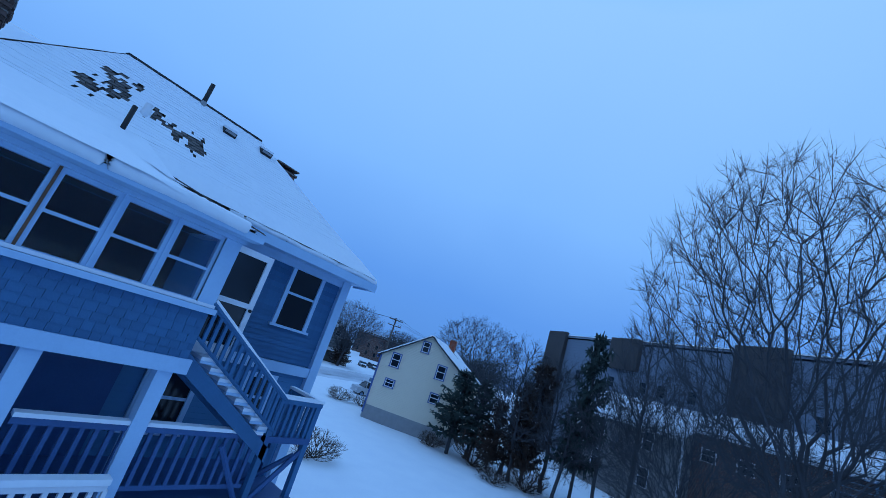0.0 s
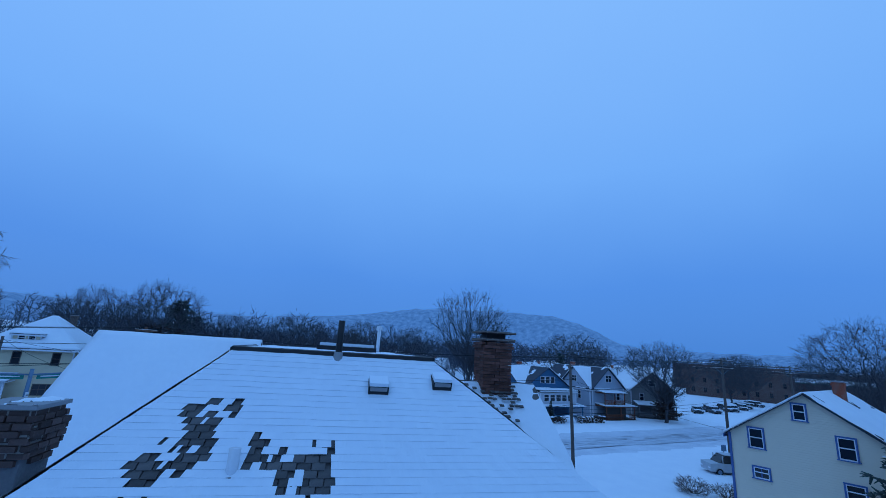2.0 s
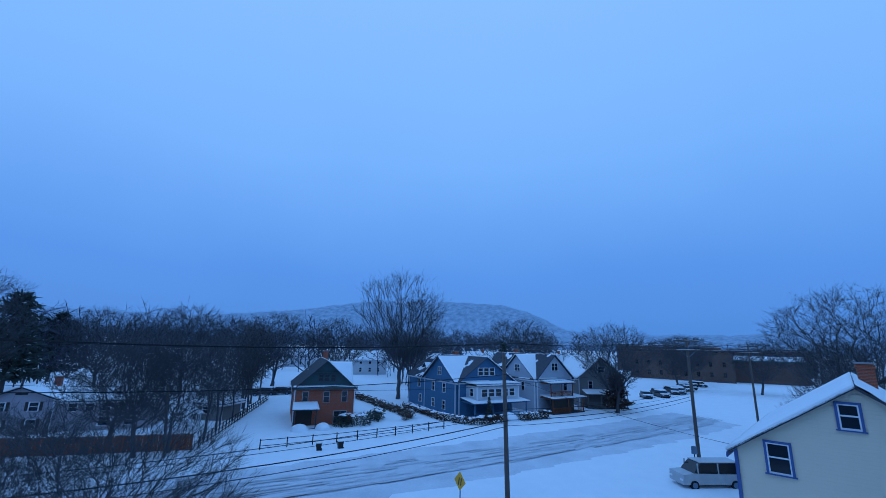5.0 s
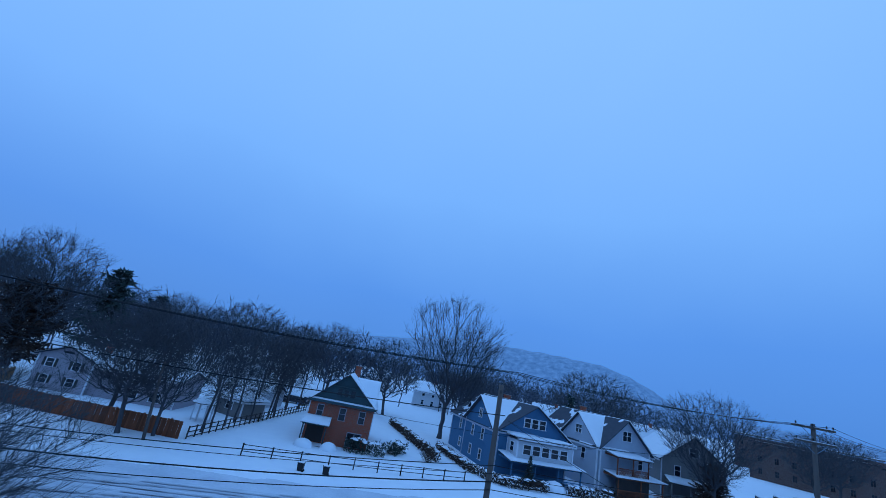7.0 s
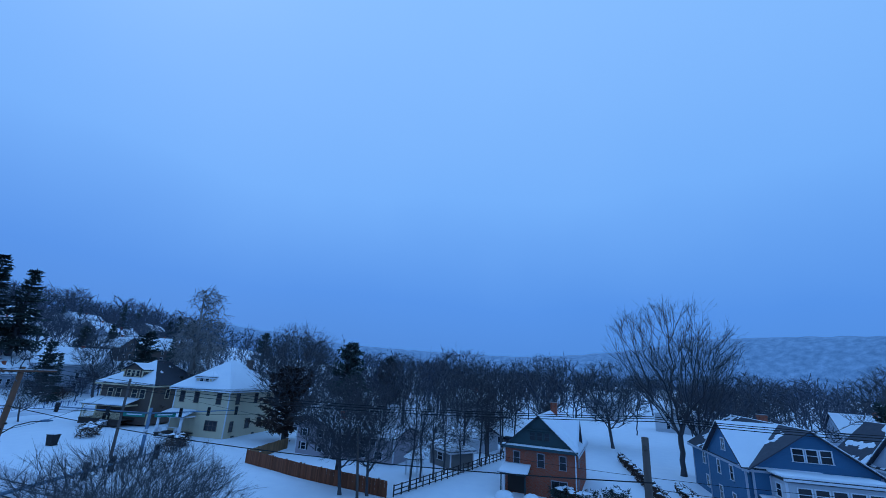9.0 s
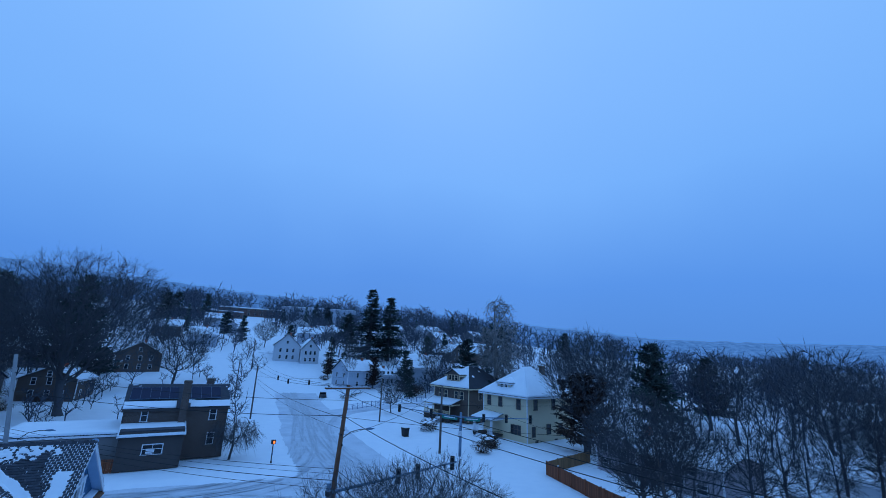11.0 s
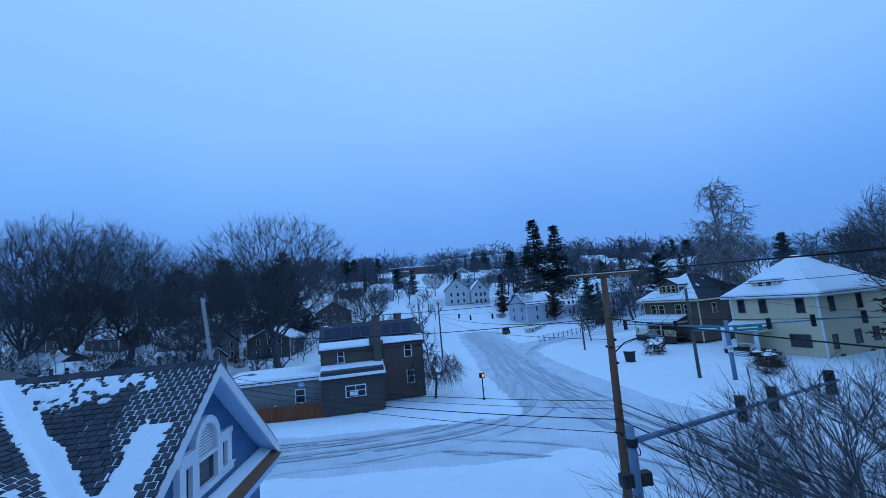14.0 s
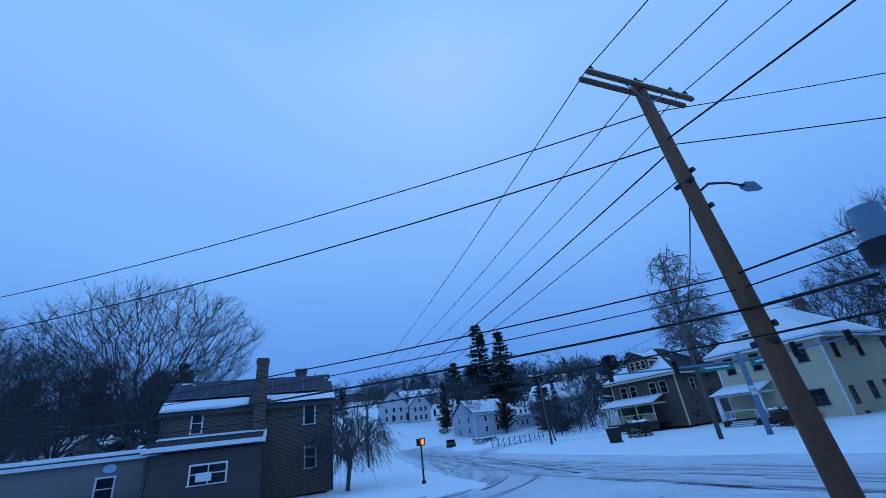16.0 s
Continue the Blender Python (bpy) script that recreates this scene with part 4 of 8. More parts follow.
for x, y, h in [(-98, -138, 15), (-108, -172, 19), (-92, -166, 14), (-140, -138, 16), (-27, -128, 9), (-26, -152, 10), (-22, -112, 10), (-2, -146, 13), (20, -146, 15), (30, -108, 12), (62, -112, 15), (84, -120, 16), (2, -108, 9)]:
    copse(wg, 1, lambda r: (x, y), h, h)
copse(wg, 40, lambda r: (r.uniform(14, 96), r.uniform(-132, -60)), 2, 4, clear)
tagged(wg.part("bare_woods", BARK_FAR_HAZED, None, "leafless grey woods beyond the yards"), category="woods", kind="stuff")
copse(wt, 300, lambda r: (r.uniform(-560, -200), r.uniform(-260, 190)), 13, 20, None, thin_)
copse(wt, 480, lambda r: (r.uniform(-320, 260), r.uniform(-560, -290)), 14, 24, clear, thin_)
copse(wt, 420, lambda r: (r.uniform(-230, 110), r.uniform(-350, -150)), 6, 12, beyond, thin_)
copse(wt, 330, lambda r: (r.uniform(-200, 110), r.uniform(-300, -118)), 4, 9, lambda x, y: clear(x, y) and not (-64 < x < -34 and y > -140), thin_)
copse(wt, 60, lambda r: (r.uniform(-120, -66), r.uniform(-122, -92)), 3, 7, clear, thin_)
copse(wt, 90, lambda r: (r.uniform(-24, 70), r.uniform(-130, -60)), 3, 6, clear, thin_)
copse(wt, 70, lambda r: (r.uniform(-230, 60), r.uniform(170, 380)), 10, 16, clear, thin_)
tagged(wt.part("distant_woods", BARK_FAR_HAZED, None, "distant leafless woods on the rising land"), category="woods", kind="stuff")
# a scatter of evergreens among the houses and on the rise
rnd = random.Random(77)
for _ in range(60):
    x, y = rnd.uniform(-190, 120), rnd.uniform(-340, -150)
    if clear(x, y):
        plant(rnd.choice(["spruce", "pine", "cedar", "pine"]), x, y, rnd.uniform(9, 19), rnd.uniform(0, 360))

# trees standing among the houses south of the crossing
for kind, x, y, h, turn, wide in [("spruce", -51, -136, 12, 20, 1.3), ("cedar", -69, -108, 13, 60, 1.0), ("pine", -97, -118, 17, 10, 1.0), ("oak", -49, -128, 6, 80, 1.0), ("spruce", -116, -134, 14, 70, 1.1), ("pine", 52, -132, 22, 40, 1.0), ("cedar", 12, -124, 8, 75, 1.0), ("pine", 44, -146, 24, 200, 1.0), ("pine", 30, -168, 24, 310, 1.0), ("round", -77, -101, 17, 100, 0.9), ("round", -31, -176, 12, 40, 1.0), ("round", -60, -136, 13, 200, 1.0)
]:
    plant(kind, x, y, h, turn, wide=wide)
rnd = random.Random(31)
for _ in range(12):
    x, y = rnd.uniform(14, 70), rnd.uniform(-100, -56)
    if clear(x, y):
        plant("bush", x, y, rnd.uniform(1.6, 3.4), rnd.uniform(0, 360), wide=1.5)
for _ in range(14):
    x, y = rnd.uniform(-112, -46), rnd.uniform(-140, -92)
    if clear(x, y):
        plant(rnd.choice(("bush", "cedar")), x, y, rnd.uniform(1.6, 3.6), rnd.uniform(0, 360), wide=1.6)

# ---- the blue house under the camera ----
GLASS_CLEAR = bpy.data.materials.new("clear_glass")
GLASS_CLEAR.use_nodes = True
gb = GLASS_CLEAR.node_tree.nodes["Principled BSDF"]
gb.inputs["Base Color"].default_value = (0.75, 0.82, 0.9, 1)
gb.inputs["Roughness"].default_value, gb.inputs["Transmission Weight"].default_value, gb.inputs["IOR"].default_value = 0.02, 1.0, 1.3

home = thing("blue_house", pose(0, 0, 0), "large blue clapboard house with a snow-covered slate roof", "house")
DK = 9.97
# shells: body and front wing
body = Geo().box(-5.0, -6.0, 0, 1.5, 2.6, 7.1)
body.part("wall", BLUE, home)
Geo().box(1.3, -6.0, 7.1, 1.5, 2.6, 7.75).part("wall", BLUE, home)
Geo().box(-13.0, -8.6, 0, -5.0, -1.35, 7.0).part("wall", BLUE, home)
Geo().add([(x, y, z) for x in (-5.05, -4.9) for y, z in ((2.7, 6.9), (0.6, 9.3), (-4.2, 9.3), (-6.4, 6.9))], [(0, 1, 2, 3), (7, 6, 5, 4), (0, 4, 5, 1), (1, 5, 6, 2), (2, 6, 7, 3), (3, 7, 4, 0)]).part("wall", BLUE, home)
fw = Geo()
prof = [(-8.95, 0), (-2.65, 0), (-2.65, 6.45), (-5.8, 8.72), (-8.95, 6.45)]
fw.add([(-14.0, a, b) for a, b in prof] + [(-12.9, a, b) for a, b in prof], [(4, 3, 2, 1, 0), (5, 6, 7, 8, 9)] + [(i, (i + 1) % 5, 5 + (i + 1) % 5, 5 + i) for i in range(5)])
fw.part("wall", BLUE_PLAIN, home, "bright blue painted gable wall")

ROOFQ = {
    "back": [(2.2, -4.8, 7.85), (2.2, 2.9, 7.85), (0.1, 0.0, DK), (0.1, -2.7, DK)],
    "right": [(2.2, 2.9, 7.85), (-5.0, 2.9, 6.85), (-5.0, 0.6, 9.4), (0.1, 0.0, DK)],
    "left": [(-5.0, -6.6, 6.85), (2.2, -4.8, 7.85), (0.1, -2.7, DK), (-5.0, -4.2, 9.4)],
    "deck": [(0.1, -2.7, DK), (0.1, 0.0, DK), (-2.9, -0.3, DK), (-2.9, -2.9, DK)],
    "upper_front": [(-5.0, 0.6, 9.4), (-5.0, -4.2, 9.4), (-2.9, -2.9, DK), (-2.9, -0.3, DK)],
    "front": [(-13.25, -1.1, 7.2), (-13.25, -7.7, 7.2), (-9.35, -6.2, 9.2), (-9.35, -3.4, 9.2)],
    "front_side": [(-4.9, -1.1, 7.24), (-13.25, -1.1, 7.2), (-9.35, -3.4, 9.2), (-4.9, -3.4, 9.2)],
    "front_far_side": [(-13.25, -7.7, 7.2), (-4.9, -8.6, 7.2), (-4.9, -6.2, 9.2), (-9.35, -6.2, 9.2)],
    "front_deck": [(-4.9, -6.2, 9.2), (-4.9, -3.4, 9.2), (-9.35, -3.4, 9.2), (-9.35, -6.2, 9.2)],
}
for key, q in ROOFQ.items():
    qs = [Vector(p) for p in q]
    g = Geo()
    tris = [(qs[0], qs[1], qs[2]), (qs[0], qs[2], qs[3])]
    for t3 in tris:
        n3 = (t3[1] - t3[0]).cross(t3[2] - t3[0]).normalized()
        g.slab(t3, 0.1, n3 if n3.z > 0 else -n3)
    g.part("roof", SLATE_BROWN, home)
# eave soffit boards and gutters
for ex in ((1.45, -4.8, 7.66, 2.17, 2.88, 7.74), (-5, 2.55, 7.66, 1.45, 2.88, 7.74)):
    Geo().box(*ex).part("soffit", BLUE_TRIM, home, "pale blue boxed eave")
for ex in ((2.17, -4.8, 7.62, 2.24, 2.95, 7.80), (1.5, 2.88, 7.62, 2.17, 2.95, 7.80)):
    Geo().box(*ex).part("gutter", BLUE_TRIM, home)
# raised rim round the flat deck
rim = Geo()
cs = [(0.1, -2.7), (0.1, 0.0), (-2.9, -0.3), (-2.9, -2.9)]
for (xa, ya), (xb, yb) in zip(cs, cs[1:] + cs[:1]):
    rim.tube((xa, ya, DK + 0.03), (xb, yb, DK + 0.03), 0.045, 0.045, 6)
rim.part("deck_edge", BLACK, home, "dark metal edge of the flat roof deck")
snow_sheet([(p[0], p[1], DK + 0.01) for p in ROOFQ["deck"]], 0.80, 0.05, 0.1, 3, grain=1.6).part("snow", SNOW, home, "thin snow on the flat deck", True)
snow_sheet(ROOFQ["right"], 0.68, 0.05, 0.16, 5, grain=1.0).part("snow", SNOW, home, "snow lying on the roof", True)
snow_sheet(ROOFQ["left"], 0.80, 0.05, 0.16, 6, grain=1.0).part("snow", SNOW, home, "snow lying on the roof", True)
snow_sheet(ROOFQ["upper_front"], 0.62, 0.04, 0.14, 7, grain=1.3).part("snow", SNOW, home, "patchy snow on the roof", True)
snow_sheet(ROOFQ["front_side"], 1.15, 0.05, 0.14, 9, grain=0.9).part("snow", SNOW, home, "snow lying on the roof", True)
snow_sheet([(p[0], p[1], 9.215) for p in ROOFQ["front_deck"]], 0.72, 0.04, 0.09, 12, grain=1.9).part("snow", SNOW, home, "wind-streaked snow on the flat deck", True)
Geo().box(-9.43, -6.25, 9.12, -9.33, -3.33, 9.27).box(-9.33, -3.43, 9.12, -4.9, -3.33, 9.27).part("deck_edge", WHITE, home, "white metal edge of the front deck")
Geo().tube((-9.42, -3.36, 9.22), (-13.25, -1.1, 7.24), 0.06, 0.06, 6).part("hip_ridge", SLATE, home)


def bare(y, z):
    """Where the wind has cleared the back slope down to the slates."""
    for cy, cz, ry, rz in ((-2.75, 9.05, 0.30, 0.34), (-3.05, 8.8, 0.24, 0.18), (-2.45, 9.35, 0.12, 0.12), (-2.1, 8.98, 0.14, 0.16), (-1.78, 8.84, 0.20, 0.18), (-1.42, 8.80, 0.20, 0.30)):
        e = ((y - cy) / ry) ** 2 + ((z - cz) / rz) ** 2 + 1.3 * noise.noise(Vector((y * 6, z * 11, 1))) + 0.7 * noise.noise(Vector((y * 13, z * 5, 6)))
        if e < 0.55:
            return True
    return False


# back slope: snow over slate courses, each course a low step, with cleared patches
a_, b_, c_, d_ = [Vector(p) for p in ROOFQ["back"]]
nb = (b_ - a_).cross(d_ - a_).normalized()
up_b = (d_ - a_) - (b_ - a_).normalized() * (d_ - a_).dot((b_ - a_).normalized())
COURSE = 0.085
n_course = int(up_b.length / COURSE)
g = Geo()
NU = 120
for j in range(n_course):
    for edge_, w in ((0, j / n_course), (1, (j + 1) / n_course)):
        for i in range(NU + 1):
            u = i / NU
            p = a_.lerp(b_, u).lerp(d_.lerp(c_, u), w)
            deep = 0.035 + 0.028 * ease((8.55 - p.z) / 0.5) + 0.010 * noise.noise(p * 2.2) + 0.006 * noise.noise(p * 9)
            step = (0.007 if edge_ == 0 else 0.0) * (0.6 + noise.noise(Vector((p.y * 2.5, j * 1.7, 0)))) * ease((p.z - 8.1) / 0.3)
            g.v.append(tuple(p + nb * (deep + step)))
    k0 = j * 2 * (NU + 1)
    for i in range(NU):
        p = Vector(g.v[k0 + i])
        if not bare(p.y, p.z):
            g.f.append((k0 + i, k0 + i + 1, k0 + NU + 2 + i, k0 + NU + 1 + i))
            if j:
                g.f.append((k0 - NU - 1 + i, k0 - NU + i, k0 + i + 1, k0 + i))
g.part("snow", SNOW, home, "thin snow drawn in courses over the slates")
shingle_mesh = Geo().add([(-0.07, -0.05, 0.0), (0.07, -0.05, 0.0), (0.07, 0.05, 0.0), (-0.07, 0.05, 0.0), (-0.068, -0.048, 0.016), (0.068, -0.048, 0.016), (0.068, 0.05, 0.006), (-0.068, 0.05, 0.006)],
                         [(4, 5, 6, 7), (0, 1, 5, 4), (1, 2, 6, 5), (2, 3, 7, 6), (3, 0, 4, 7)]).mesh("roof_shingle", SLATE_BROWN)
eu_b = (b_ - a_).normalized()
ev_b = up_b.normalized()
rot_b = Matrix((eu_b, ev_b, nb)).transposed().to_4x4()
rj = random.Random(14)
for j in range(n_course):
    for i in range(64):
        p = a_ + up_b * ((j + 0.5) / n_course) + eu_b * (0.4 + i * 0.15 + (0.075 if j % 2 else 0))
        if bare(p.y, p.z) or bare(p.y + 0.05, p.z - 0.02):
            ob = new("roof_shingle", shingle_mesh)
            ob.parent = home
            ob.matrix_local = Matrix.Translation(p + nb * (0.012 + rj.uniform(0, 0.008))) @ rot_b @ Matrix.Rotation(rj.uniform(-0.03, 0.03), 4, "Z")
# slates showing through the snow on the side slope
for base, slope, y0, y1, lo, hi in ((Vector((-1.79, 0, 9.2)), 0.725, 0.75, 2.25, -0.9, 0.62),):
    ev_s = Vector((-1, 0, slope)).normalized()
    eu_s = Vector((0, 1, 0))
    ns = eu_s.cross(ev_s)
    rot_s = Matrix((eu_s, ev_s, ns)).transposed().to_4x4()
    for j in range(int((hi - lo) / 0.09)):
        for i in range(int((y1 - y0) / 0.1)):
            y = y0 + i * 0.1 + (0.05 if j % 2 else 0)
            p = base + ev_s * (lo + j * 0.09) + eu_s * y
            if noise.noise(Vector((y * 1.3, j * 0.16, 3.3))) + rj.uniform(-0.35, 0.35) < -0.02:
                continue
            ob = new("roof_shingle", shingle_mesh)
            ob.parent = home
            ob.matrix_local = Matrix.Translation(p + ns * (0.050 + rj.uniform(-0.008, 0.012))) @ rot_s @ Matrix.Diagonal((0.62, 0.62, 1.0, 1.0))
# porch roof and its deep snow
PR = [(3.6, -6.3, 7.45), (3.6, -0.65, 7.45), (2.2, -1.75, 7.88), (2.2, -4.4, 7.88)]
pg = Geo().slab([Vector(p) for p in PR], 0.08)
pg.slab([Vector((3.6, -0.65, 7.45)), Vector((1.5, -0.65, 7.45)), Vector((1.5, -1.75, 7.88)), Vector((2.2, -1.75, 7.88))], 0.06, (0.0, 0.36, 0.93))
pg.slab([Vector((1.5, -6.3, 7.45)), Vector((3.6, -6.3, 7.45)), Vector((2.2, -4.4, 7.88)), Vector((1.5, -4.4, 7.88))], 0.06, (0.0, -0.22, 0.97))
pg.part("porch_roof", SLATE, home)
PS = [(3.69, -6.35, 7.43), (3.69, -1.25, 7.43), (2.1, -2.0, 7.99), (2.1, -4.4, 7.99)]
snow_sheet(PS, 1.2, 0.12, 0.10, 15, True, 0.5).part("snow", SNOW, home, "deep smooth snow on the porch roof", True)
snow_sheet([(2.75, -4.6, 7.79), (2.6, -1.75, 7.84), (1.75, -2.15, 8.36), (1.75, -4.3, 8.36)], 1.2, 0.07, 0.08, 17, True, 0.7).part("snow", SNOW, home, "snow drifted up to the main roof", True)
snow_sheet([(3.64, -1.3, 7.47), (3.64, -0.7, 7.46), (2.2, -1.72, 7.9), (2.2, -2.05, 7.92)], 0.55, 0.04, 0.05, 16, grain=3.0).part("snow", SNOW, home, "thin snow on the hip of the porch roof", True)
for x, z, ya, yb, r, label in ((3.62, 7.50, -6.3, -0.95, 0.09, "snow lip along the porch eave"), (2.21, 7.845, -0.75, 2.9, 0.05, "snow lip along the main eave")):
    lip = Geo()
    lp = [Vector((x + 0.02 * noise.noise(Vector((i * 0.11, r, 0))), ya + (yb - ya) * i / 60, z + 0.02 * noise.noise(Vector((i * 0.09, r, 5))))) for i in range(61)]
    ring_tubes(lip, lp, [r * (1.0 + 0.15 * noise.noise(Vector((i * 0.1, r, 9)))) for i in range(61)], 8)
    lip.part("snow", SNOW, home, label, True)
hipv = Vector((3.6, -0.66, 7.47)) - Vector((2.25, -1.72, 7.9))
for i in range(11):
    p = Vector((2.25, -1.72, 7.9)) + hipv * ((i + 0.5) / 11)
    ob = new("roof_shingle", shingle_mesh)
    ob.parent = home
    ob.matrix_local = Matrix.Translation(p + Vector((0, 0, 0.03))) @ Matrix.Rotation(math.atan2(hipv.y, hipv.x), 4, "Z") @ Matrix.Rotation(0.24, 4, "Y")
for j in range(4):
    for i in range(6 - j):
        p = Vector((3.5 - j * 0.1, -0.85 - j * 0.08 - i * 0.15, 7.485 + j * 0.031))
        ob = new("roof_shingle", shingle_mesh)
        ob.parent = home
        ob.matrix_local = Matrix.Translation(p) @ Matrix.Rotation(math.pi / 2, 4, "Z") @ Matrix.Rotation(-0.3, 4, "X")

# side gables of the roof
def roof_gable(y0, y1, xc, half, zr, zl, cover, seed):
    s = 1 if y1 > y0 else -1
    qa = [(xc + half, y0, zl), (xc + half, y1, zl), (xc, y1, zr), (xc, y0, zr)]
    qb = [(xc - half, y1, zl), (xc - half, y0, zl), (xc, y0, zr), (xc, y1, zr)]
    if s < 0:
        qa, qb = [qa[1], qa[0], qa[3], qa[2]], [qb[1], qb[0], qb[3], qb[2]]
    g = Geo()
    for q in (qa, qb):
        g.slab([Vector(p) for p in q], 0.09)
    g.part("roof", SLATE_BROWN, home)
    yw = y1 - s * 0.3
    Geo().add([(xc + half * 0.86, yw, zl), (xc - half * 0.86, yw, zl), (xc, yw, zr - 0.2), (xc + half * 0.86, yw - s * 0.2, zl), (xc - half * 0.86, yw - s * 0.2, zl), (xc, yw - s * 0.2, zr - 0.2)], [(0, 1, 2), (5, 4, 3), (0, 3, 4, 1), (1, 4, 5, 2), (2, 5, 3, 0)]).part("wall", BLUE, home)
    for i, (q, cv) in enumerate(zip((qa, qb), cover)):
        snow_sheet(q, cv, 0.05, 0.12, seed + i, grain=1.2).part("snow", SNOW, home, "snow lying on the roof", True)


roof_gable(0.2, 2.75, -2.3, 1.9, 9.55, 8.1, (0.62, 0.8), 31)
roof_gable(-2.8, -5.5, -2.4, 2.3, 10.1, 7.9, (1.0, 0.8), 35)

# front wing roof
FR = {"r": [(-14.45, -2.35, 6.27), (-9.6, -2.35, 6.27), (-9.6, -5.8, 8.83), (-14.45, -5.8, 8.83)], "l": [(-9.6, -9.25, 6.27), (-14.45, -9.25, 6.27), (-14.45, -5.8, 8.83), (-9.6, -5.8, 8.83)]}
FR["r"] = [(-9.6, -5.8, 8.83), (-14.45, -5.8, 8.83), (-14.45, -2.35, 6.27), (-13.1, -2.35, 6.27)]
g = Geo()
g.slab([Vector(p) for p in FR["r"]], 0.1, (0, 0.596, 0.803))
g.slab([Vector(p) for p in FR["l"]], 0.1, (0, -0.596, 0.803))
g.part("roof", SLATE, home)
snow_sheet([(-14.45, -9.25, 6.27), (-9.6, -9.25, 6.27), (-9.6, -5.8, 8.83), (-14.45, -5.8, 8.83)], 0.7, 0.04, 0.2, 43).part("snow", SNOW, home, "snow lying on the roof", True)
slate_mesh = Geo().add([(-0.085, -0.058, 0.0), (0.085, -0.058, 0.0), (0.085, 0.054, 0.0), (-0.085, 0.054, 0.0), (-0.082, -0.055, 0.015), (0.082, -0.055, 0.015), (0.082, 0.054, 0.006), (-0.082, 0.054, 0.006)],
                       [(4, 5, 6, 7), (0, 1, 5, 4), (1, 2, 6, 5), (2, 3, 7, 6), (3, 0, 4, 7)]).mesh("slate", SLATE)


def valley_gap(x, y):
    """How far a place on the wing's slope lies from the valley line, in plan."""
    ax, ay, bx, by = -9.75, -6.05, -12.6, -4.15
    return ((y - ay) * (bx - ax) - (x - ax) * (by - ay)) / math.hypot(bx - ax, by - ay)


def wing_state(x, y):
    """Snow on the wing's slope: 0 bare slates, about 0.5 snow in the joints only, 1 covered."""
    w = 0.10 * noise.noise(Vector((x * 2.6, y * 2.6, 4))) + 0.06 * noise.noise(Vector((x * 9, y * 9, 1)))
    if abs(valley_gap(x, y)) < 0.17 + w * 0.5:
        return 1.0
    if -14.12 + w < x < -13.58 + w and y > -4.62 + w * 2:
        return 1.0
    if y < -5.66:
        return 0.45
    if y < -5.2 + w * 3.5 + 0.06 * (x + 12) and x > -13.35 + w * 3:
        return 1.0 if noise.noise(Vector((x * 5, y * 9, 7))) > -0.08 else 0.5
    if x < -13.25 + w * 4 - 0.5 * (y + 4.6):
        return 0.62
    return 0.2 if noise.noise(Vector((x * 6, y * 6, 2))) < 0.34 else 0.5


def front_state(x, y):
    """Snow on the main front slope, streaked by the wind."""
    d = -9.35 - x
    w = 0.16 * noise.noise(Vector((x * 1.6, y * 1.6, 8))) + 0.22 * noise.noise(Vector((x * 2.5 + y * 2.0, y * 9.0 - x * 5, 3)))
    if d < 0.35 + w or valley_gap(x, y) < -0.0 and abs(valley_gap(x, y)) < 0.22 + w * 0.4:
        return 1.0
    core = ((x + 11.6) / 1.55) ** 2 + ((y + 4.15 - (x + 11.6) * 0.42) / 0.75) ** 2
    if core < 0.8 + w * 2:
        return 0.15 if w < 0.12 else 0.5
    return 1.0 if w > 0.15 else 0.55


def slated(origin, eu, ev, ulen, vlen, inside, state, seed, tile_u=0.178, tile_v=0.116):
    """Slates laid one by one in courses from the ridge down, with the snow that lies between and over them."""
    rs = random.Random(seed)
    o, eu, ev = Vector(origin), Vector(eu).normalized(), Vector(ev).normalized()
    nz = eu.cross(ev).normalized()
    turn = Matrix((eu, ev, nz)).transposed().to_4x4()
    if nz.z < 0:
        nz = -nz
        turn = Matrix((-eu, ev, nz)).transposed().to_4x4()
    for j in range(int(vlen / tile_v)):
        u = -tile_u * (0.5 if j % 2 else 0.0)
        while u < ulen:
            p = o + eu * (u + tile_u / 2) + ev * (tile_v * (j + 0.5))
            s = state(p.x, p.y)
            if inside(p.x, p.y) and s < 0.9:
                ob = new("slate", slate_mesh)
                ob.parent = home
                tilt = Matrix.Rotation(math.pi, 4, "Z") @ Matrix.Rotation(rs.uniform(-0.02, 0.02), 4, "Z") @ Matrix.Rotation(rs.uniform(-0.015, 0.02), 4, "X")
                ob.matrix_local = Matrix.Translation(p + nz * (0.012 + rs.uniform(0, 0.004))) @ turn @ tilt @ Matrix.Diagonal((0.97 if s < 0.4 else 0.90, 0.985 if s < 0.4 else 0.93, 1, 1))
            u += tile_u
    cell = 0.045
    nu, nv = int(ulen / cell), int(vlen / cell)
    g = Geo()
    for j in range(nv + 1):
        for i in range(nu + 1):
            p = o + eu * (i * cell) + ev * (j * cell)
            s = state(p.x, p.y)
            hgt = -0.01 if s < 0.4 else 0.0145 + 0.005 * noise.noise(p * 14) if s < 0.9 else 0.036 + 0.012 * noise.noise(p * 4)
            g.v.append(tuple(p + nz * hgt))
    k = nu + 1
    for j in range(nv):
        for i in range(nu):
            c = o + eu * ((i + 0.5) * cell) + ev * ((j + 0.5) * cell)
            if inside(c.x, c.y):
                g.f.append((j * k + i, j * k + i + 1, (j + 1) * k + i + 1, (j + 1) * k + i))
    tagged(g.part("snow", SNOW, home, "snow drifted between the slates", True), kind="stuff")


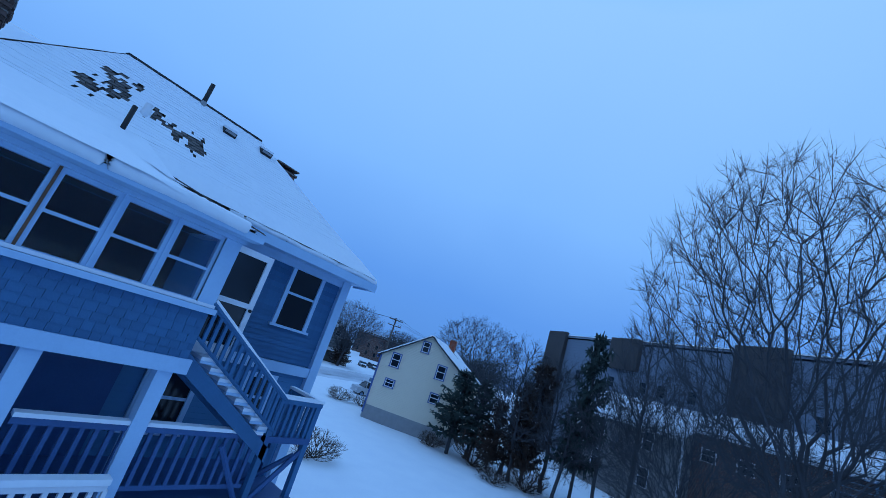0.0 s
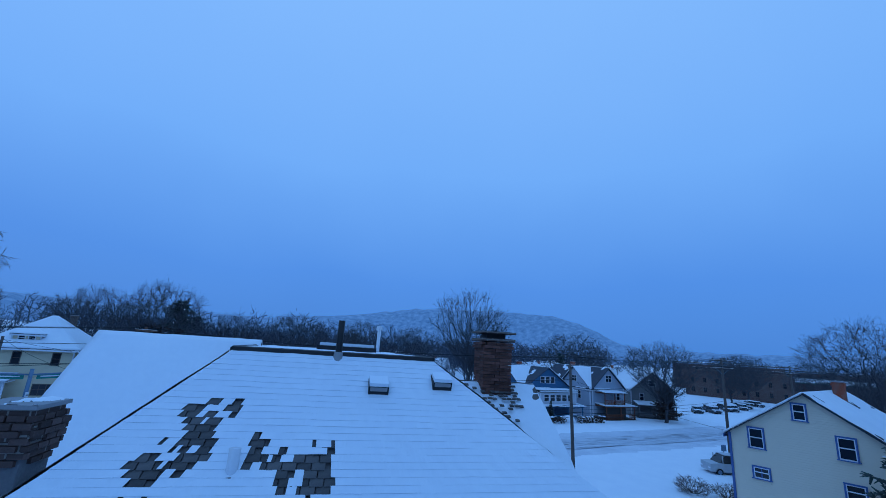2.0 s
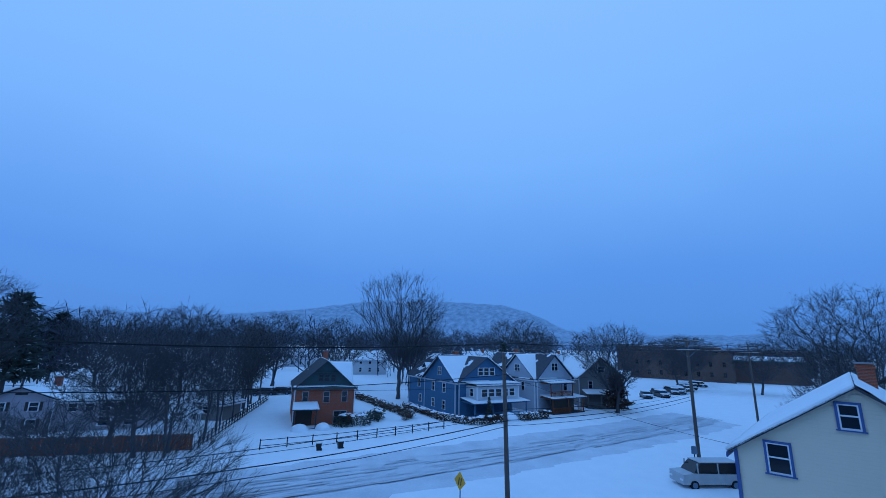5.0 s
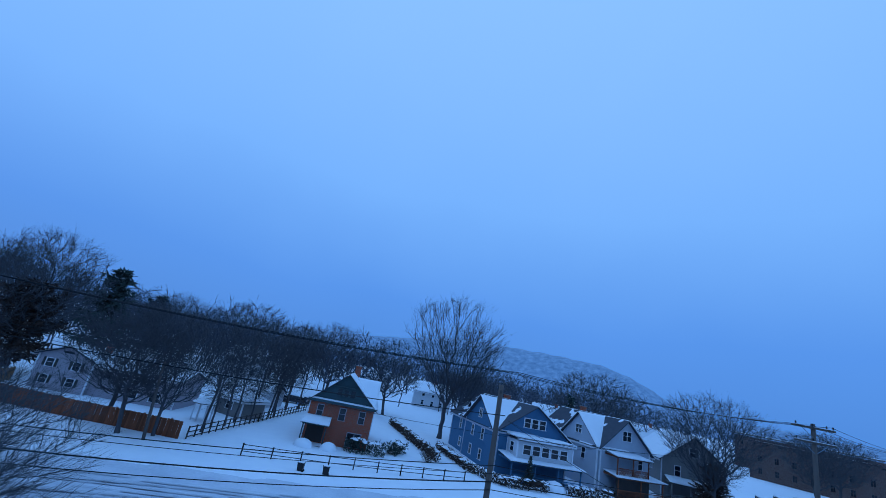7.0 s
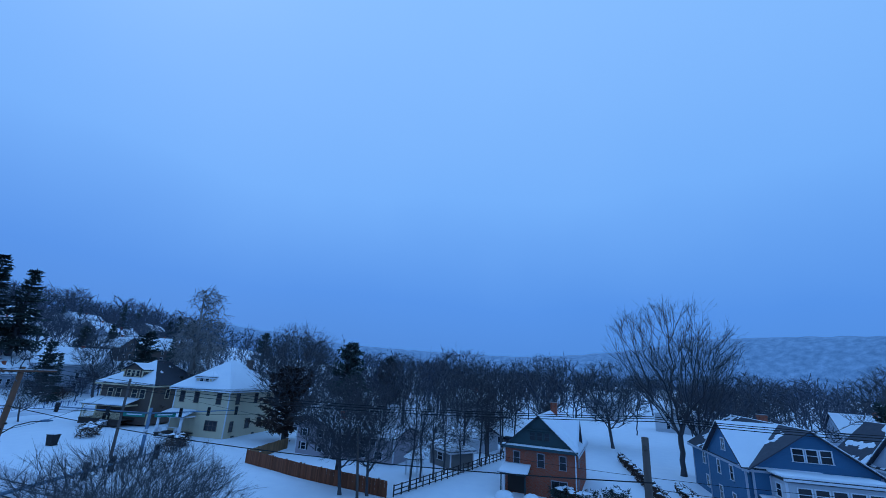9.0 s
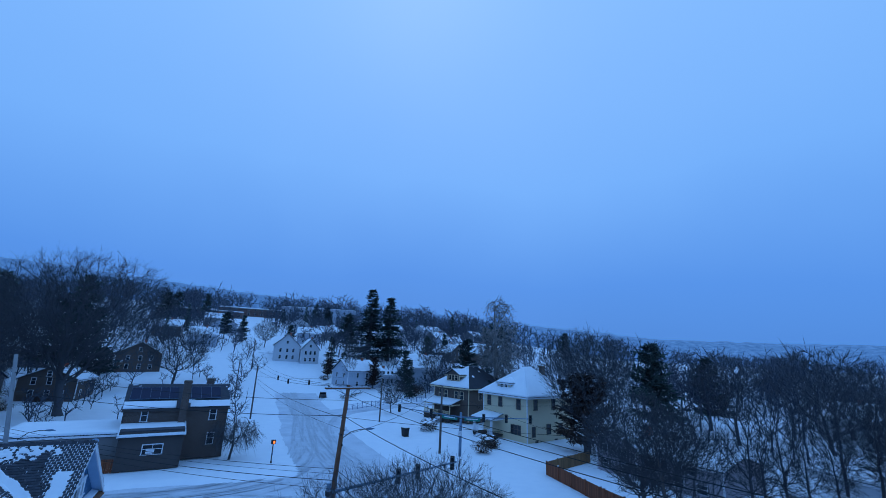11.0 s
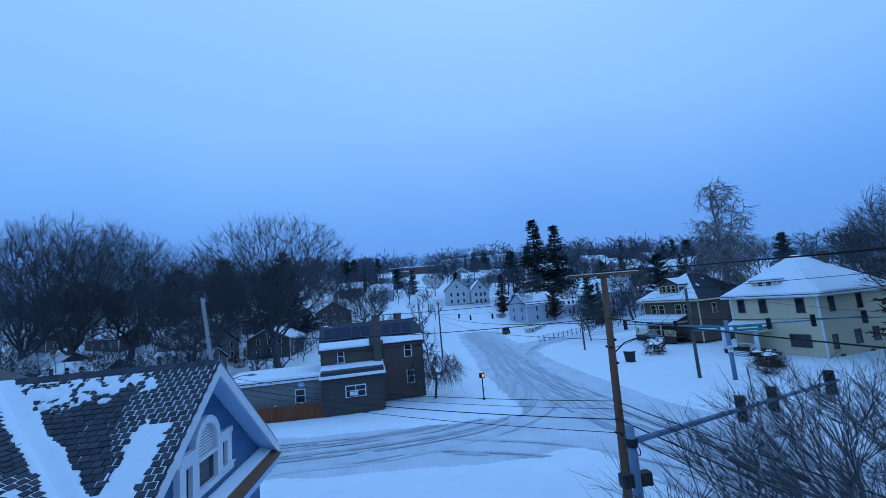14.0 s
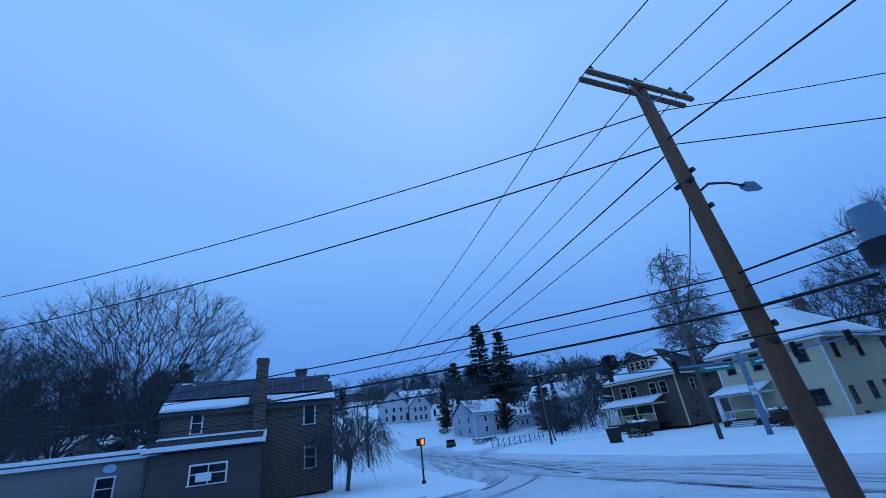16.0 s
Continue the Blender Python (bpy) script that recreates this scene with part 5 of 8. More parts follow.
slated((-9.7, -5.8, 8.83), (-1, 0, 0), (0, 3.45, -2.56), 4.75, 4.28, lambda x, y: x > -14.44 and valley_gap(x, y) > -0.16, wing_state, 51)
slated((-9.42, -6.1, 9.165), (0, 1, 0), (-3.9, 0, -2.0), 5.0, 4.35, lambda x, y: valley_gap(x, y) < 0.0 and y < -3.36 + (-9.42 - x) * 0.59, front_state, 52)
for i in range(22):
    x = -9.9 - i * 0.205
    Geo().add([(x, -5.8 - 0.13, 8.775), (x, -5.8, 8.875), (x, -5.8 + 0.13, 8.775), (x - 0.19, -5.8 - 0.13, 8.765), (x - 0.19, -5.8, 8.865), (x - 0.19, -5.8 + 0.13, 8.765)], [(0, 1, 4, 3), (1, 2, 5, 4), (0, 2, 1), (3, 4, 5), (0, 3, 5, 2)]).part("ridge_tile", SLATE, home)
# barge boards, soffits and the cornice returns of the front gable
bg, sg = Geo(), Geo()
for s in (1, -1):
    e, t = Vector((-14.46, -5.8 + s * 3.5, 6.2)), Vector((-14.46, -5.8, 8.80))
    d = (t - e).normalized()
    n3 = Vector((0, d.z * s, abs(d.y))).normalized()
    bg.slab([e, t, t - Vector((0, 0, 0.24)), e - Vector((0, 0, 0.24))], 0.05, (-1, 0, 0))
    sg.slab([e + Vector((0.02, 0, -0.17)), t + Vector((0.02, 0, -0.17)), t + Vector((0.48, 0, -0.17)), e + Vector((0.48, 0, -0.17))], 0.03, (0, 0, 1))
bg.part("bargeboard", WHITE, home, "pale painted barge board")
sg.part("soffit", BLUE_TRIM, home, "pale blue boarded soffit")
rt = Geo()
rt.box(-14.42, -9.25, 5.72, -14.0, -2.35, 5.94)
rt.part("cornice", BLUE_TRIM, home)
Geo().slab([Vector((-14.5, -9.3, 5.98)), Vector((-14.5, -2.3, 5.98)), Vector((-14.0, -2.3, 6.22)), Vector((-14.0, -9.3, 6.22))][::-1], 0.05, (0, 0, 1)).part("pent_roof", RUST, home, "rusty pent roof under the gable")
snow_sheet([(-14.28, -2.35, 6.09), (-14.28, -9.25, 6.09), (-14.0, -9.25, 6.225), (-14.0, -2.35, 6.225)], 0.95, 0.035, 0.05, 47, grain=2.2).part("snow", SNOW, home, "snow on the pent roof", True)
# scalloped shingles of the gable wall
scm = Geo().add([(0, -0.082, 0.035), (0, -0.04, 0), (0, 0.04, 0), (0, 0.082, 0.035), (0, 0.082, 0.15), (0, -0.082, 0.15), (-0.018, -0.082, 0.035), (-0.02, -0.04, 0), (-0.02, 0.04, 0), (-0.018, 0.082, 0.035), (-0.004, 0.082, 0.15), (-0.004, -0.082, 0.15)],
                [(6, 7, 8, 9, 10, 11), (0, 1, 7, 6), (1, 2, 8, 7), (2, 3, 9, 8), (3, 4, 10, 9), (5, 0, 6, 11)]).mesh("wall_shingle", BLUE_PLAIN)
for j in range(17):
    z = 6.25 + j * 0.135
    half = (8.72 - z - 0.15) / 0.742
    n = int(half * 2 / 0.168)
    for i in range(n):
        y = -5.8 + (i - (n - 1) / 2) * 0.168 + (0.04 if j % 2 else -0.04)
        if abs(y + 5.95) < 1.02 and 6.4 < z < 7.2 or abs(y + 5.95) < 0.5 and z < 7.72 and z > 6.4:
            continue
        ob = new("wall_shingle", scm)
        ob.parent = home
        ob.matrix_local = Matrix.Translation((-14.0, y, z))

# the arched three-part window of the front gable (faces -x)
aw = Geo()
zc, zt, r = -5.95, 7.28, 0.36
for i in range(14):
    a0, a1 = math.pi * i / 14, math.pi * (i + 1) / 14
    for (ra, rb, x0, x1) in ((r + 0.02, r + 0.16, -14.13, -14.0),):
        ring = [(math.cos(a), math.sin(a)) for a in (a0, a1)]
        vs = [(x, zc + q * rr, zt + s * rr) for x in (x0, x1) for (q, s) in ring for rr in (ra, rb)]
        aw.add(vs, [(0, 2, 3, 1), (4, 5, 7, 6), (0, 1, 5, 4), (2, 6, 7, 3), (1, 3, 7, 5), (0, 4, 6, 2)])
for y0, y1, z0, z1 in ((zc - 0.52, zc - 0.38, 6.55, zt), (zc + 0.38, zc + 0.52, 6.55, zt), (zc - 1.05, zc - 0.97, 6.6, 7.22), (zc + 0.97, zc + 1.05, 6.6, 7.22), (zc - 1.12, zc - 0.5, 7.2, 7.31), (zc + 0.5, zc + 1.12, 7.2, 7.31), (zc - 1.15, zc + 1.15, 6.44, 6.56), (zc - 0.4, zc + 0.4, 7.04, 7.10), (zc - 0.97, zc - 0.84, 6.56, 7.2), (zc + 0.84, zc + 0.97, 6.56, 7.2), (zc - 0.84, zc - 0.52, 7.1, 7.2), (zc + 0.52, zc + 0.84, 7.1, 7.2), (zc - 0.62, zc - 0.52, 6.56, 7.1), (zc + 0.52, zc + 0.62, 6.56, 7.1)):
    aw.box(-14.13, y0, z0, -14.0, y1, z1)
win_arch = aw.part("window", WHITE, home, "white arched three-part gable window")
pn = Geo()
fan = [(-14.03, zc + math.cos(math.pi * i / 16) * 0.39, zt + math.sin(math.pi * i / 16) * 0.39) for i in range(17)]
pn.add(fan + [(-14.03, zc - 0.39, 6.5), (-14.03, zc + 0.39, 6.5)], [tuple(range(17)) + (17, 18)])
pn.part("pane", GLASS_DARK, win_arch)
blind = Geo()
for i in range(9):
    zz = 7.12 + i * 0.055
    hw = 0.36 if zz < zt else math.sqrt(max(0.01, 0.36**2 - (zz - zt) ** 2))
    blind.box(-14.045, zc - hw, zz, -14.036, zc + hw, zz + 0.04)
blind.part("blind", WHITE, win_arch, "half-drawn white slatted blind")
for s in (-1, 1):
    Geo().box(-14.05, zc + s * 0.75 - 0.12, 6.56, -14.03, zc + s * 0.75 + 0.12, 7.12).part("pane", GLASS_DARK, win_arch)
Geo().box(-14.16, zc - 1.17, 6.56, -14.02, zc - 0.55, 6.59).box(-14.16, zc + 0.5, 7.31, -14.0, zc + 1.15, 7.34).part("snow", SNOW, win_arch, "snow on the ledges")

# the front wing stands a little nearer to the body and is a little larger than drawn
WING = Matrix.Translation((0.62, 0.42, -0.1)) @ Matrix.Translation((-14.45, -5.8, 8.85)) @ Matrix.Diagonal((1.0, 1.1, 1.1, 1.0)) @ Matrix.Translation((14.45, 5.8, -8.85))
for ob in list(home.children):
    if max((ob.matrix_basis @ v.co).x for v in ob.data.vertices) < -4.85:
        ob.matrix_basis = WING @ ob.matrix_basis

# back facade: belt, corner boards, windows and the porch door
tr = Geo()
tr.box(1.5, -0.7, 5.38, 1.60, 2.5, 5.58).box(1.48, 2.5, 3.0, 1.62, 2.72, 7.66).box(-5, 2.6, 5.38, 1.48, 2.70, 5.58)
tr.box(1.5, -0.7, 7.50, 1.58, 2.7, 7.66)
tr.part("trim", BLUE_TRIM, home, "pale blue belt course and corner boards")
window(home, pose(1.505, 1.63, 6.98, 0, 0, 90), 0.86, 1.36, BLUE_TRIM)
window(home, pose(1.505, 0.28, 7.02, 0, 0, 90), 0.62, 1.0, BLUE_TRIM)
window(home, pose(1.505, 1.50, 4.82, 0, 0, 90), 0.7, 0.95, BLUE_TRIM)
window(home, pose(1.505, -0.1, 4.6, 0, 0, 90), 0.9, 1.1, BLUE_TRIM)
Geo().box(1.5, -0.02, 5.62, 1.56, 0.58, 6.46).part("door", BLUE_PLAIN, home, "blue back door at the head of the stair")
sdoor = Geo()
for y0, y1, z0, z1 in ((-0.72, -0.63, 5.62, 7.32), (-0.10, -0.01, 5.62, 7.32), (-0.63, -0.10, 7.22, 7.32), (-0.63, -0.10, 5.62, 5.80), (-0.63, -0.10, 6.42, 6.50)):
    sdoor.box(2.86, y0, z0, 2.92, y1, z1)
sdoor = sdoor.part("storm_door", WHITE, home, "open white storm door with glass panes")
Geo().box(2.88, -0.64, 5.78, 2.89, -0.09, 7.24).part("pane", GLASS_DARK, sdoor)
Geo().tube((2.93, -0.06, 6.4), (2.97, -0.06, 6.4), 0.025, 0.025, 8).part("door_knob", BLACK, sdoor)
# clapboards near the camera, one strip each
cb = Geo().add([(0, -1, 0), (0, 1, 0), (0.022, 1, 0), (0.022, -1, 0), (0, -1, 0.1), (0, 1, 0.1), (0.006, 1, 0.1), (0.006, -1, 0.1)], [(3, 2, 6, 7), (0, 3, 7, 4), (1, 5, 6, 2), (0, 1, 2, 3), (4, 7, 6, 5)]).mesh("clapboard", BLUE_PLAIN)
for i in range(19):
    z = 5.6 + i * 0.1
    for y0, y1 in ((0.62, 1.18), (2.08, 2.5)) if 6.25 < z < 7.62 else ((0.62, 2.5),):
        ob = new("clapboard", cb)
        ob.parent = home
        ob.matrix_local = Matrix.LocRotScale((1.5, (y0 + y1) / 2, z), None, (1, (y1 - y0) / 2, 1))

# sun porch: shingled parapet, posts, sashes with real panes, dark room behind
pw = Geo()
pw.box(3.02, -6.2, 5.5, 3.2, -0.75, 6.22).box(1.5, -0.93, 5.5, 3.02, -0.75, 6.22)
pw.part("porch_parapet", BLUE_PLAIN, home, "blue shingled parapet of the sun porch")
pt = Geo()
pt.box(2.95, -8.0, 7.30, 3.28, -0.72, 7.50).box(2.98, -8.0, 6.20, 3.30, -0.70, 6.28).box(2.96, -8.0, 5.34, 3.26, -0.70, 5.54)
pt.box(1.5, -0.95, 7.30, 2.95, -0.70, 7.46).box(1.5, -0.93, 6.2, 2.98, -0.72, 6.28).box(1.5, -0.93, 5.34, 2.96, -0.72, 5.54)
pt.box(3.0, -0.98, 6.28, 3.22, -0.74, 7.30)
pt.box(3.3, -8.05, 7.36, 3.62, -0.64, 7.46)
pt.part("porch_trim", BLUE_TRIM, home, "pale blue sill, header and corner post")
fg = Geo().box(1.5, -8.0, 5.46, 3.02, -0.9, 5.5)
fg.part("porch_floor", DARK_WOOD_AND_SHADE, home)
# two added dark sheets, behind and overhead, imitate the dimness of the room
Geo().box(1.68, -7.9, 5.51, 1.72, -0.97, 7.29).part("porch_inner_wall", DARK_WOOD_AND_SHADE, home, "dark sheet added for the shade inside the sun porch")
Geo().box(1.6, -7.9, 7.31, 2.94, -0.97, 7.34).part("porch_ceiling", DARK_WOOD_AND_SHADE, home, "dark sheet added overhead for the shade in the porch")
SASH = 0.63
for i in range(11):
    y1 = -0.98 - i * (SASH + 0.03)
    y0 = y1 - SASH
    sh = Geo()
    sh.box(3.06, y0, 6.28, 3.16, y0 + 0.05, 7.30).box(3.06, y1 - 0.05, 6.28, 3.16, y1, 7.30)
    sh.box(3.06, y0 + 0.05, 7.24, 3.16, y1 - 0.05, 7.30).box(3.06, y0 + 0.05, 6.28, 3.16, y1 - 0.05, 6.34).box(3.075, y0 + 0.05, 6.76, 3.155, y1 - 0.05, 6.80)
    ob = sh.part("sash", BLUE_TRIM, home)
    Geo().box(3.09, y0 + 0.03, 6.3, 3.098, y1 - 0.03, 7.27).part("pane", GLASS_CLEAR, ob)
    Geo().box(3.04, y1, 6.28, 3.19, y1 + 0.03, 7.30).part("post", RUST if i == 3 else BLUE_TRIM, home)
Geo().box(3.16, -8.0, 6.285, 3.27, -0.74, 6.33).part("snow", SNOW, home, "snow along the window sills")
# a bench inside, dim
Geo().box(2.2, -3.0, 5.5, 2.6, -1.9, 6.1).part("bench", DARK_WOOD_AND_SHADE, home)
# parapet shingles, one by one
sgm = Geo().add([(0, -0.072, 0), (0, 0.072, 0), (0.020, 0.072, 0), (0.020, -0.072, 0), (0, -0.072, 0.125), (0, 0.072, 0.125), (0.004, 0.072, 0.125), (0.004, -0.072, 0.125)], [(3, 2, 6, 7), (0, 3, 7, 4), (1, 5, 6, 2), (0, 1, 2, 3)]).mesh("wall_shingle", BLUE_PLAIN)
rnd = random.Random(8)
for j in range(6):
    y = -0.76 - (0.07 if j % 2 else 0.0)
    while y > -5.2:
        wsc = rnd.uniform(0.75, 1.15)
        ob = new("wall_shingle", sgm)
        ob.parent = home
        ob.matrix_local = Matrix.LocRotScale((3.2, y - 0.072 * wsc, 5.53 + j * 0.113 + rnd.uniform(-0.006, 0.006)), Euler((rnd.uniform(-0.02, 0.02), 0, 0)), (1, wsc * 0.97, 1))
        y -= 0.144 * wsc
# lower porch: posts, floor, rail, the dark blue wall behind
for y in (-0.95, -2.35, -4.2, -6.2):
    Geo().box(3.0, y - 0.1, 3.2, 3.2, y + 0.1, 5.35).part("porch_post", BLUE_TRIM, home)
Geo().box(1.5, -6.2, 3.45, 3.3, 1.9, 3.62).part("lower_deck", BLUE_DARK, home)
Geo().box(1.502, -6.0, 3.22, 1.53, -0.9, 5.35).part("porch_wall", BLUE_DARK, home, "dark blue wall of the lower porch")
lr = Geo().box(3.05, -2.2, 4.52, 3.15, 0.9, 4.60).part("railing", BLUE_DARK, home, "dark blue handrail of the lower porch")
Geo().box(3.07, -2.2, 3.78, 3.13, 0.9, 3.84).part("bottom_rail", BLUE_DARK, lr)
for i in range(20):
    y = -2.15 + i * 0.155
    Geo().box(3.075, y, 3.84, 3.125, y + 0.05, 4.52).part("baluster", BLUE_DARK, lr)
wr = Geo().box(3.42, -2.15, 3.95, 3.52, -1.1, 4.03).part("railing", WHITE, home, "white handrail capped with snow")
for i in range(8):
    y = -2.10 + i * 0.14
    Geo().box(3.445, y, 3.3, 3.495, y + 0.05, 3.95).part("baluster", WHITE, wr)
Geo().box(3.38, -2.3, 3.2, 3.56, -2.15, 4.1).part("newel", WHITE, wr)
Geo().box(3.4, -2.3, 4.03, 3.56, -1.1, 4.10).box(3.03, -2.2, 4.60, 3.17, 0.9, 4.65).part("snow", SNOW, home, "snow on the rails")
Geo().box(1.5, -6.0, 0.1, 1.56, 2.5, 3.0).part("basement_wall", DARK_WOOD_AND_SHADE, home)

# outside stair to the upper porch
st = thing("back_stair", pose(0, 0, 0), "blue wooden outside stair with snow on its treads", "stair")
N = 8
for i in range(N):
    y, z = -0.55 + i * 0.19, 5.55 - i * 0.125
    Geo().box(2.35, y, z - 0.04, 3.15, y + 0.23, z).part("tread", BLUE_TRIM, st)
    Geo().box(2.36, y + 0.005, z, 3.14, y + 0.215, z + 0.05).part("snow", SNOW, st)
for x in (2.33, 3.15):
    s_ = Geo().add([(x, -0.75, 5.62), (x, 1.1, 4.40), (x, 1.1, 4.18), (x, -0.75, 5.36), (x + 0.04, -0.75, 5.62), (x + 0.04, 1.1, 4.40), (x + 0.04, 1.1, 4.18), (x + 0.04, -0.75, 5.36)], [(0, 1, 2, 3), (7, 6, 5, 4), (0, 4, 5, 1), (3, 2, 6, 7), (1, 5, 6, 2), (0, 3, 7, 4)])
    s_.part("stringer", BLUE_PLAIN, st)
hr = Geo().tube((3.18, -0.75, 6.36), (3.18, 1.05, 5.2), 0.045, 0.045, 6)
hr.part("handrail", BLUE_PLAIN, st)
Geo().tube((3.18, -0.75, 5.85), (3.18, 1.05, 4.68), 0.03, 0.03, 6).part("bottom_rail", BLUE_PLAIN, st)
Geo().tube((3.18, -0.72, 6.40), (3.18, 1.02, 5.245), 0.035, 0.035, 5).part("snow", SNOW, st, "snow on the handrail")
for i in range(15):
    y = -0.68 + i * 0.118
    z = 6.34 - (y + 0.75) * 0.645
    Geo().box(3.155, y, z - 0.5, 3.205, y + 0.05, z).part("baluster", BLUE_PLAIN, st)
Geo().box(2.2, 0.95, 4.5, 3.2, 1.85, 4.6).part("landing", BLUE_DARK, st)
for x, y in ((3.14, 1.0), (3.14, 1.8), (2.25, 1.8)):
    Geo().box(x - 0.05, y - 0.05, 0.1, x + 0.05, y + 0.05, 5.2).part("newel", BLUE_PLAIN, st)
Geo().box(3.08, 1.0, 5.14, 3.2, 1.86, 5.22).box(2.2, 1.76, 5.14, 3.08, 1.86, 5.22).part("rail_cap", BLUE_PLAIN, st)
Geo().box(3.07, 1.0, 5.22, 3.21, 1.87, 5.27).box(2.2, 1.75, 5.22, 3.07, 1.87, 5.27).part("snow", SNOW, st, "snow on the rail caps")
for i in range(6):
    y = 1.08 + i * 0.12
    Geo().box(3.115, y, 4.6, 3.165, y + 0.05, 5.15).part("baluster", BLUE_PLAIN, st)
for i in range(7):
    x = 2.35 + i * 0.12
    Geo().box(x, 1.785, 4.6, x + 0.05, 1.835, 5.15).part("baluster", BLUE_PLAIN, st)
for p, q in (((3.14, 1.0, 3.4), (3.14, 0.3, 4.4)), ((3.14, 1.0, 3.5), (3.14, 1.8, 4.4)), ((2.3, 0.5, 3.0), (3.1, 1.7, 4.3))):
    Geo().tube(p, q, 0.045, 0.045, 6).part("brace", BLUE_DARK, st)

# roof furniture
def pipe(x, y, z, h, r, material, label, cap=False):
    g = Geo().tube((x, y, z - 0.15), (x, y, z + h), r, r, 10)
    ob = tagged(g.part("vent_pipe", material, None, label, True), category="pipe", group="roof vent pipes")
    Geo().tube((x, y, z - 0.12), (x, y, z + 0.07), r * 2.2, r * 1.3, 10).part("flashing", CONCRETE, ob)
    if cap:
        Geo().tube((x, y, z + h), (x, y, z + h + 0.08), r * 1.9, r * 1.5, 10).part("cap", WHITE, ob)


pipe(2.0, -2.5, 8.16, 0.52, 0.035, BLACK, "dark iron vent pipe on the snowy roof")
pipe(1.25, -2.25, 8.72, 0.32, 0.06, WHITE, "white vent pipe on the snowy roof")
pipe(0.12, -1.34, DK, 0.5, 0.045, BLACK, "black vent pipe at the deck edge")
pipe(-2.5, -0.6, DK, 0.5, 0.035, WHITE, "thin white vent pipe on the deck", True)
for x, y in ((0.5, -0.78), (0.42, 0.08)):
    z = DK + 0.12 - (x - 0.1) * 1.01
    vb = thing("roof_vent", pose(x, y, z, 0, 20, 0), "square metal roof vent capped with snow", "roof vent", "roof vents")
    Geo().box(-0.12, -0.13, -0.16, 0.12, 0.13, 0.0).part("body", BLACK, vb)
    Geo().box(-0.11, -0.12, 0.0, 0.12, 0.12, 0.045).part("snow", SNOW, vb)
    Geo().box(0.121, -0.11, -0.06, 0.128, 0.11, -0.01).part("grille", CONCRETE, vb)
ht = thing("roof_hatch", pose(-1.55, -1.2, DK, 0, 0, -4), "low dark roof hatch with snow on its lid", "roof hatch")
Geo().box(-0.32, -0.5, 0, 0.32, 0.5, 0.14).part("curb", BLACK, ht)
Geo().box(-0.28, -0.46, 0.14, 0.28, 0.46, 0.19).part("snow", SNOW, ht)

ch2 = thing("brick_chimney", pose(-2.3, 1.8, 0.15), "red-brown brick chimney with a flat stone cap", "chimney", "house chimneys")
core = Geo().box(-0.25, -0.25, 7.2, 0.25, 0.25, 10.22).part("core", CONCRETE, ch2)
bm_ = Geo().box(-0.095, -0.04, -0.028, 0.095, 0.04, 0.028).mesh("brick", mat("chimney_brick", (0.17, 0.065, 0.045), (0.09, 0.045, 0.04), 0.9, 6, 40, 0.3, vary=0.45))
for row in range(24):
    z = 8.72 + row * 0.064
    grow_ = 0.05 if row > 21 else 0.0
    for side in range(4):
        for c in range(3):
            off = (-0.2 + c * 0.2) + (0.05 if row % 2 else -0.05)
            p = Matrix.Rotation(side * math.pi / 2, 4, "Z") @ Matrix.Translation((max(-0.21, min(0.21, off)), -0.262 - grow_, z))
            ob = new("brick", bm_)
            ob.parent = ch2
            ob.matrix_local = p
Geo().box(-0.36, -0.36, 10.24, 0.36, 0.36, 10.30).part("cap", BRICK_DARK, ch2)
Geo().box(-0.2, -0.2, 10.30, 0.2, 0.2, 10.4).part("flue", BLACK, ch2)
Geo().box(-0.37, -0.37, 10.40, 0.37, 0.37, 10.44).part("rain_slab", BRICK_DARK, ch2)

ch1 = thing("old_chimney", pose(1.0, -4.33, -0.02) @ Matrix.Diagonal((0.8, 0.8, 1, 1)), "slim worn chimney with crumbling render and snow", "chimney", "house chimneys")
Geo().box(-0.27, -0.27, 7.4, 0.27, 0.27, 9.0).part("shaft", PLASTER, ch1)
Geo().box(-0.31, -0.31, 8.95, 0.31, 0.31, 9.10).box(-0.34, -0.34, 9.10, 0.34, 0.34, 9.26).box(-0.30, -0.30, 9.26, 0.30, 0.30, 9.38).part("head", BRICK_DARK, ch1)
rb = random.Random(19)
old_brick = Geo().box(-0.09, -0.03, -0.027, 0.09, 0.03, 0.027).mesh("brick", mat("worn_chimney_brick", (0.11, 0.06, 0.05), (0.06, 0.045, 0.042), 0.95, 6, 40, 0.4, vary=0.5))
for row in range(7):
    for side in range(4):
        for c in range(3):
            if rb.random() < 0.12:
                continue
            out = (0.28, 0.28, 0.315, 0.32, 0.345, 0.345, 0.31)[row]
            ob = new("brick", old_brick)
            ob.parent = ch1
            ob.matrix_local = Matrix.Rotation(side * math.pi / 2, 4, "Z") @ Matrix.Translation((-0.2 + c * 0.2 + (0.05 if row % 2 else -0.05), -out + rb.uniform(-0.008, 0.006), 8.9 + row * 0.066))
Geo().box(-0.34, -0.34, 9.38, 0.34, 0.34, 9.42).part("cap", CONCRETE, ch1)
snow_sheet([(-0.33, -0.33, 9.42), (0.33, -0.33, 9.42), (0.33, 0.33, 9.42), (-0.33, 0.33, 9.42)], 0.5, 0.04, 0.05, 77, grain=3).part("snow", SNOW, ch1, "", True)

# ---- the neighbours ----
I4 = Matrix()


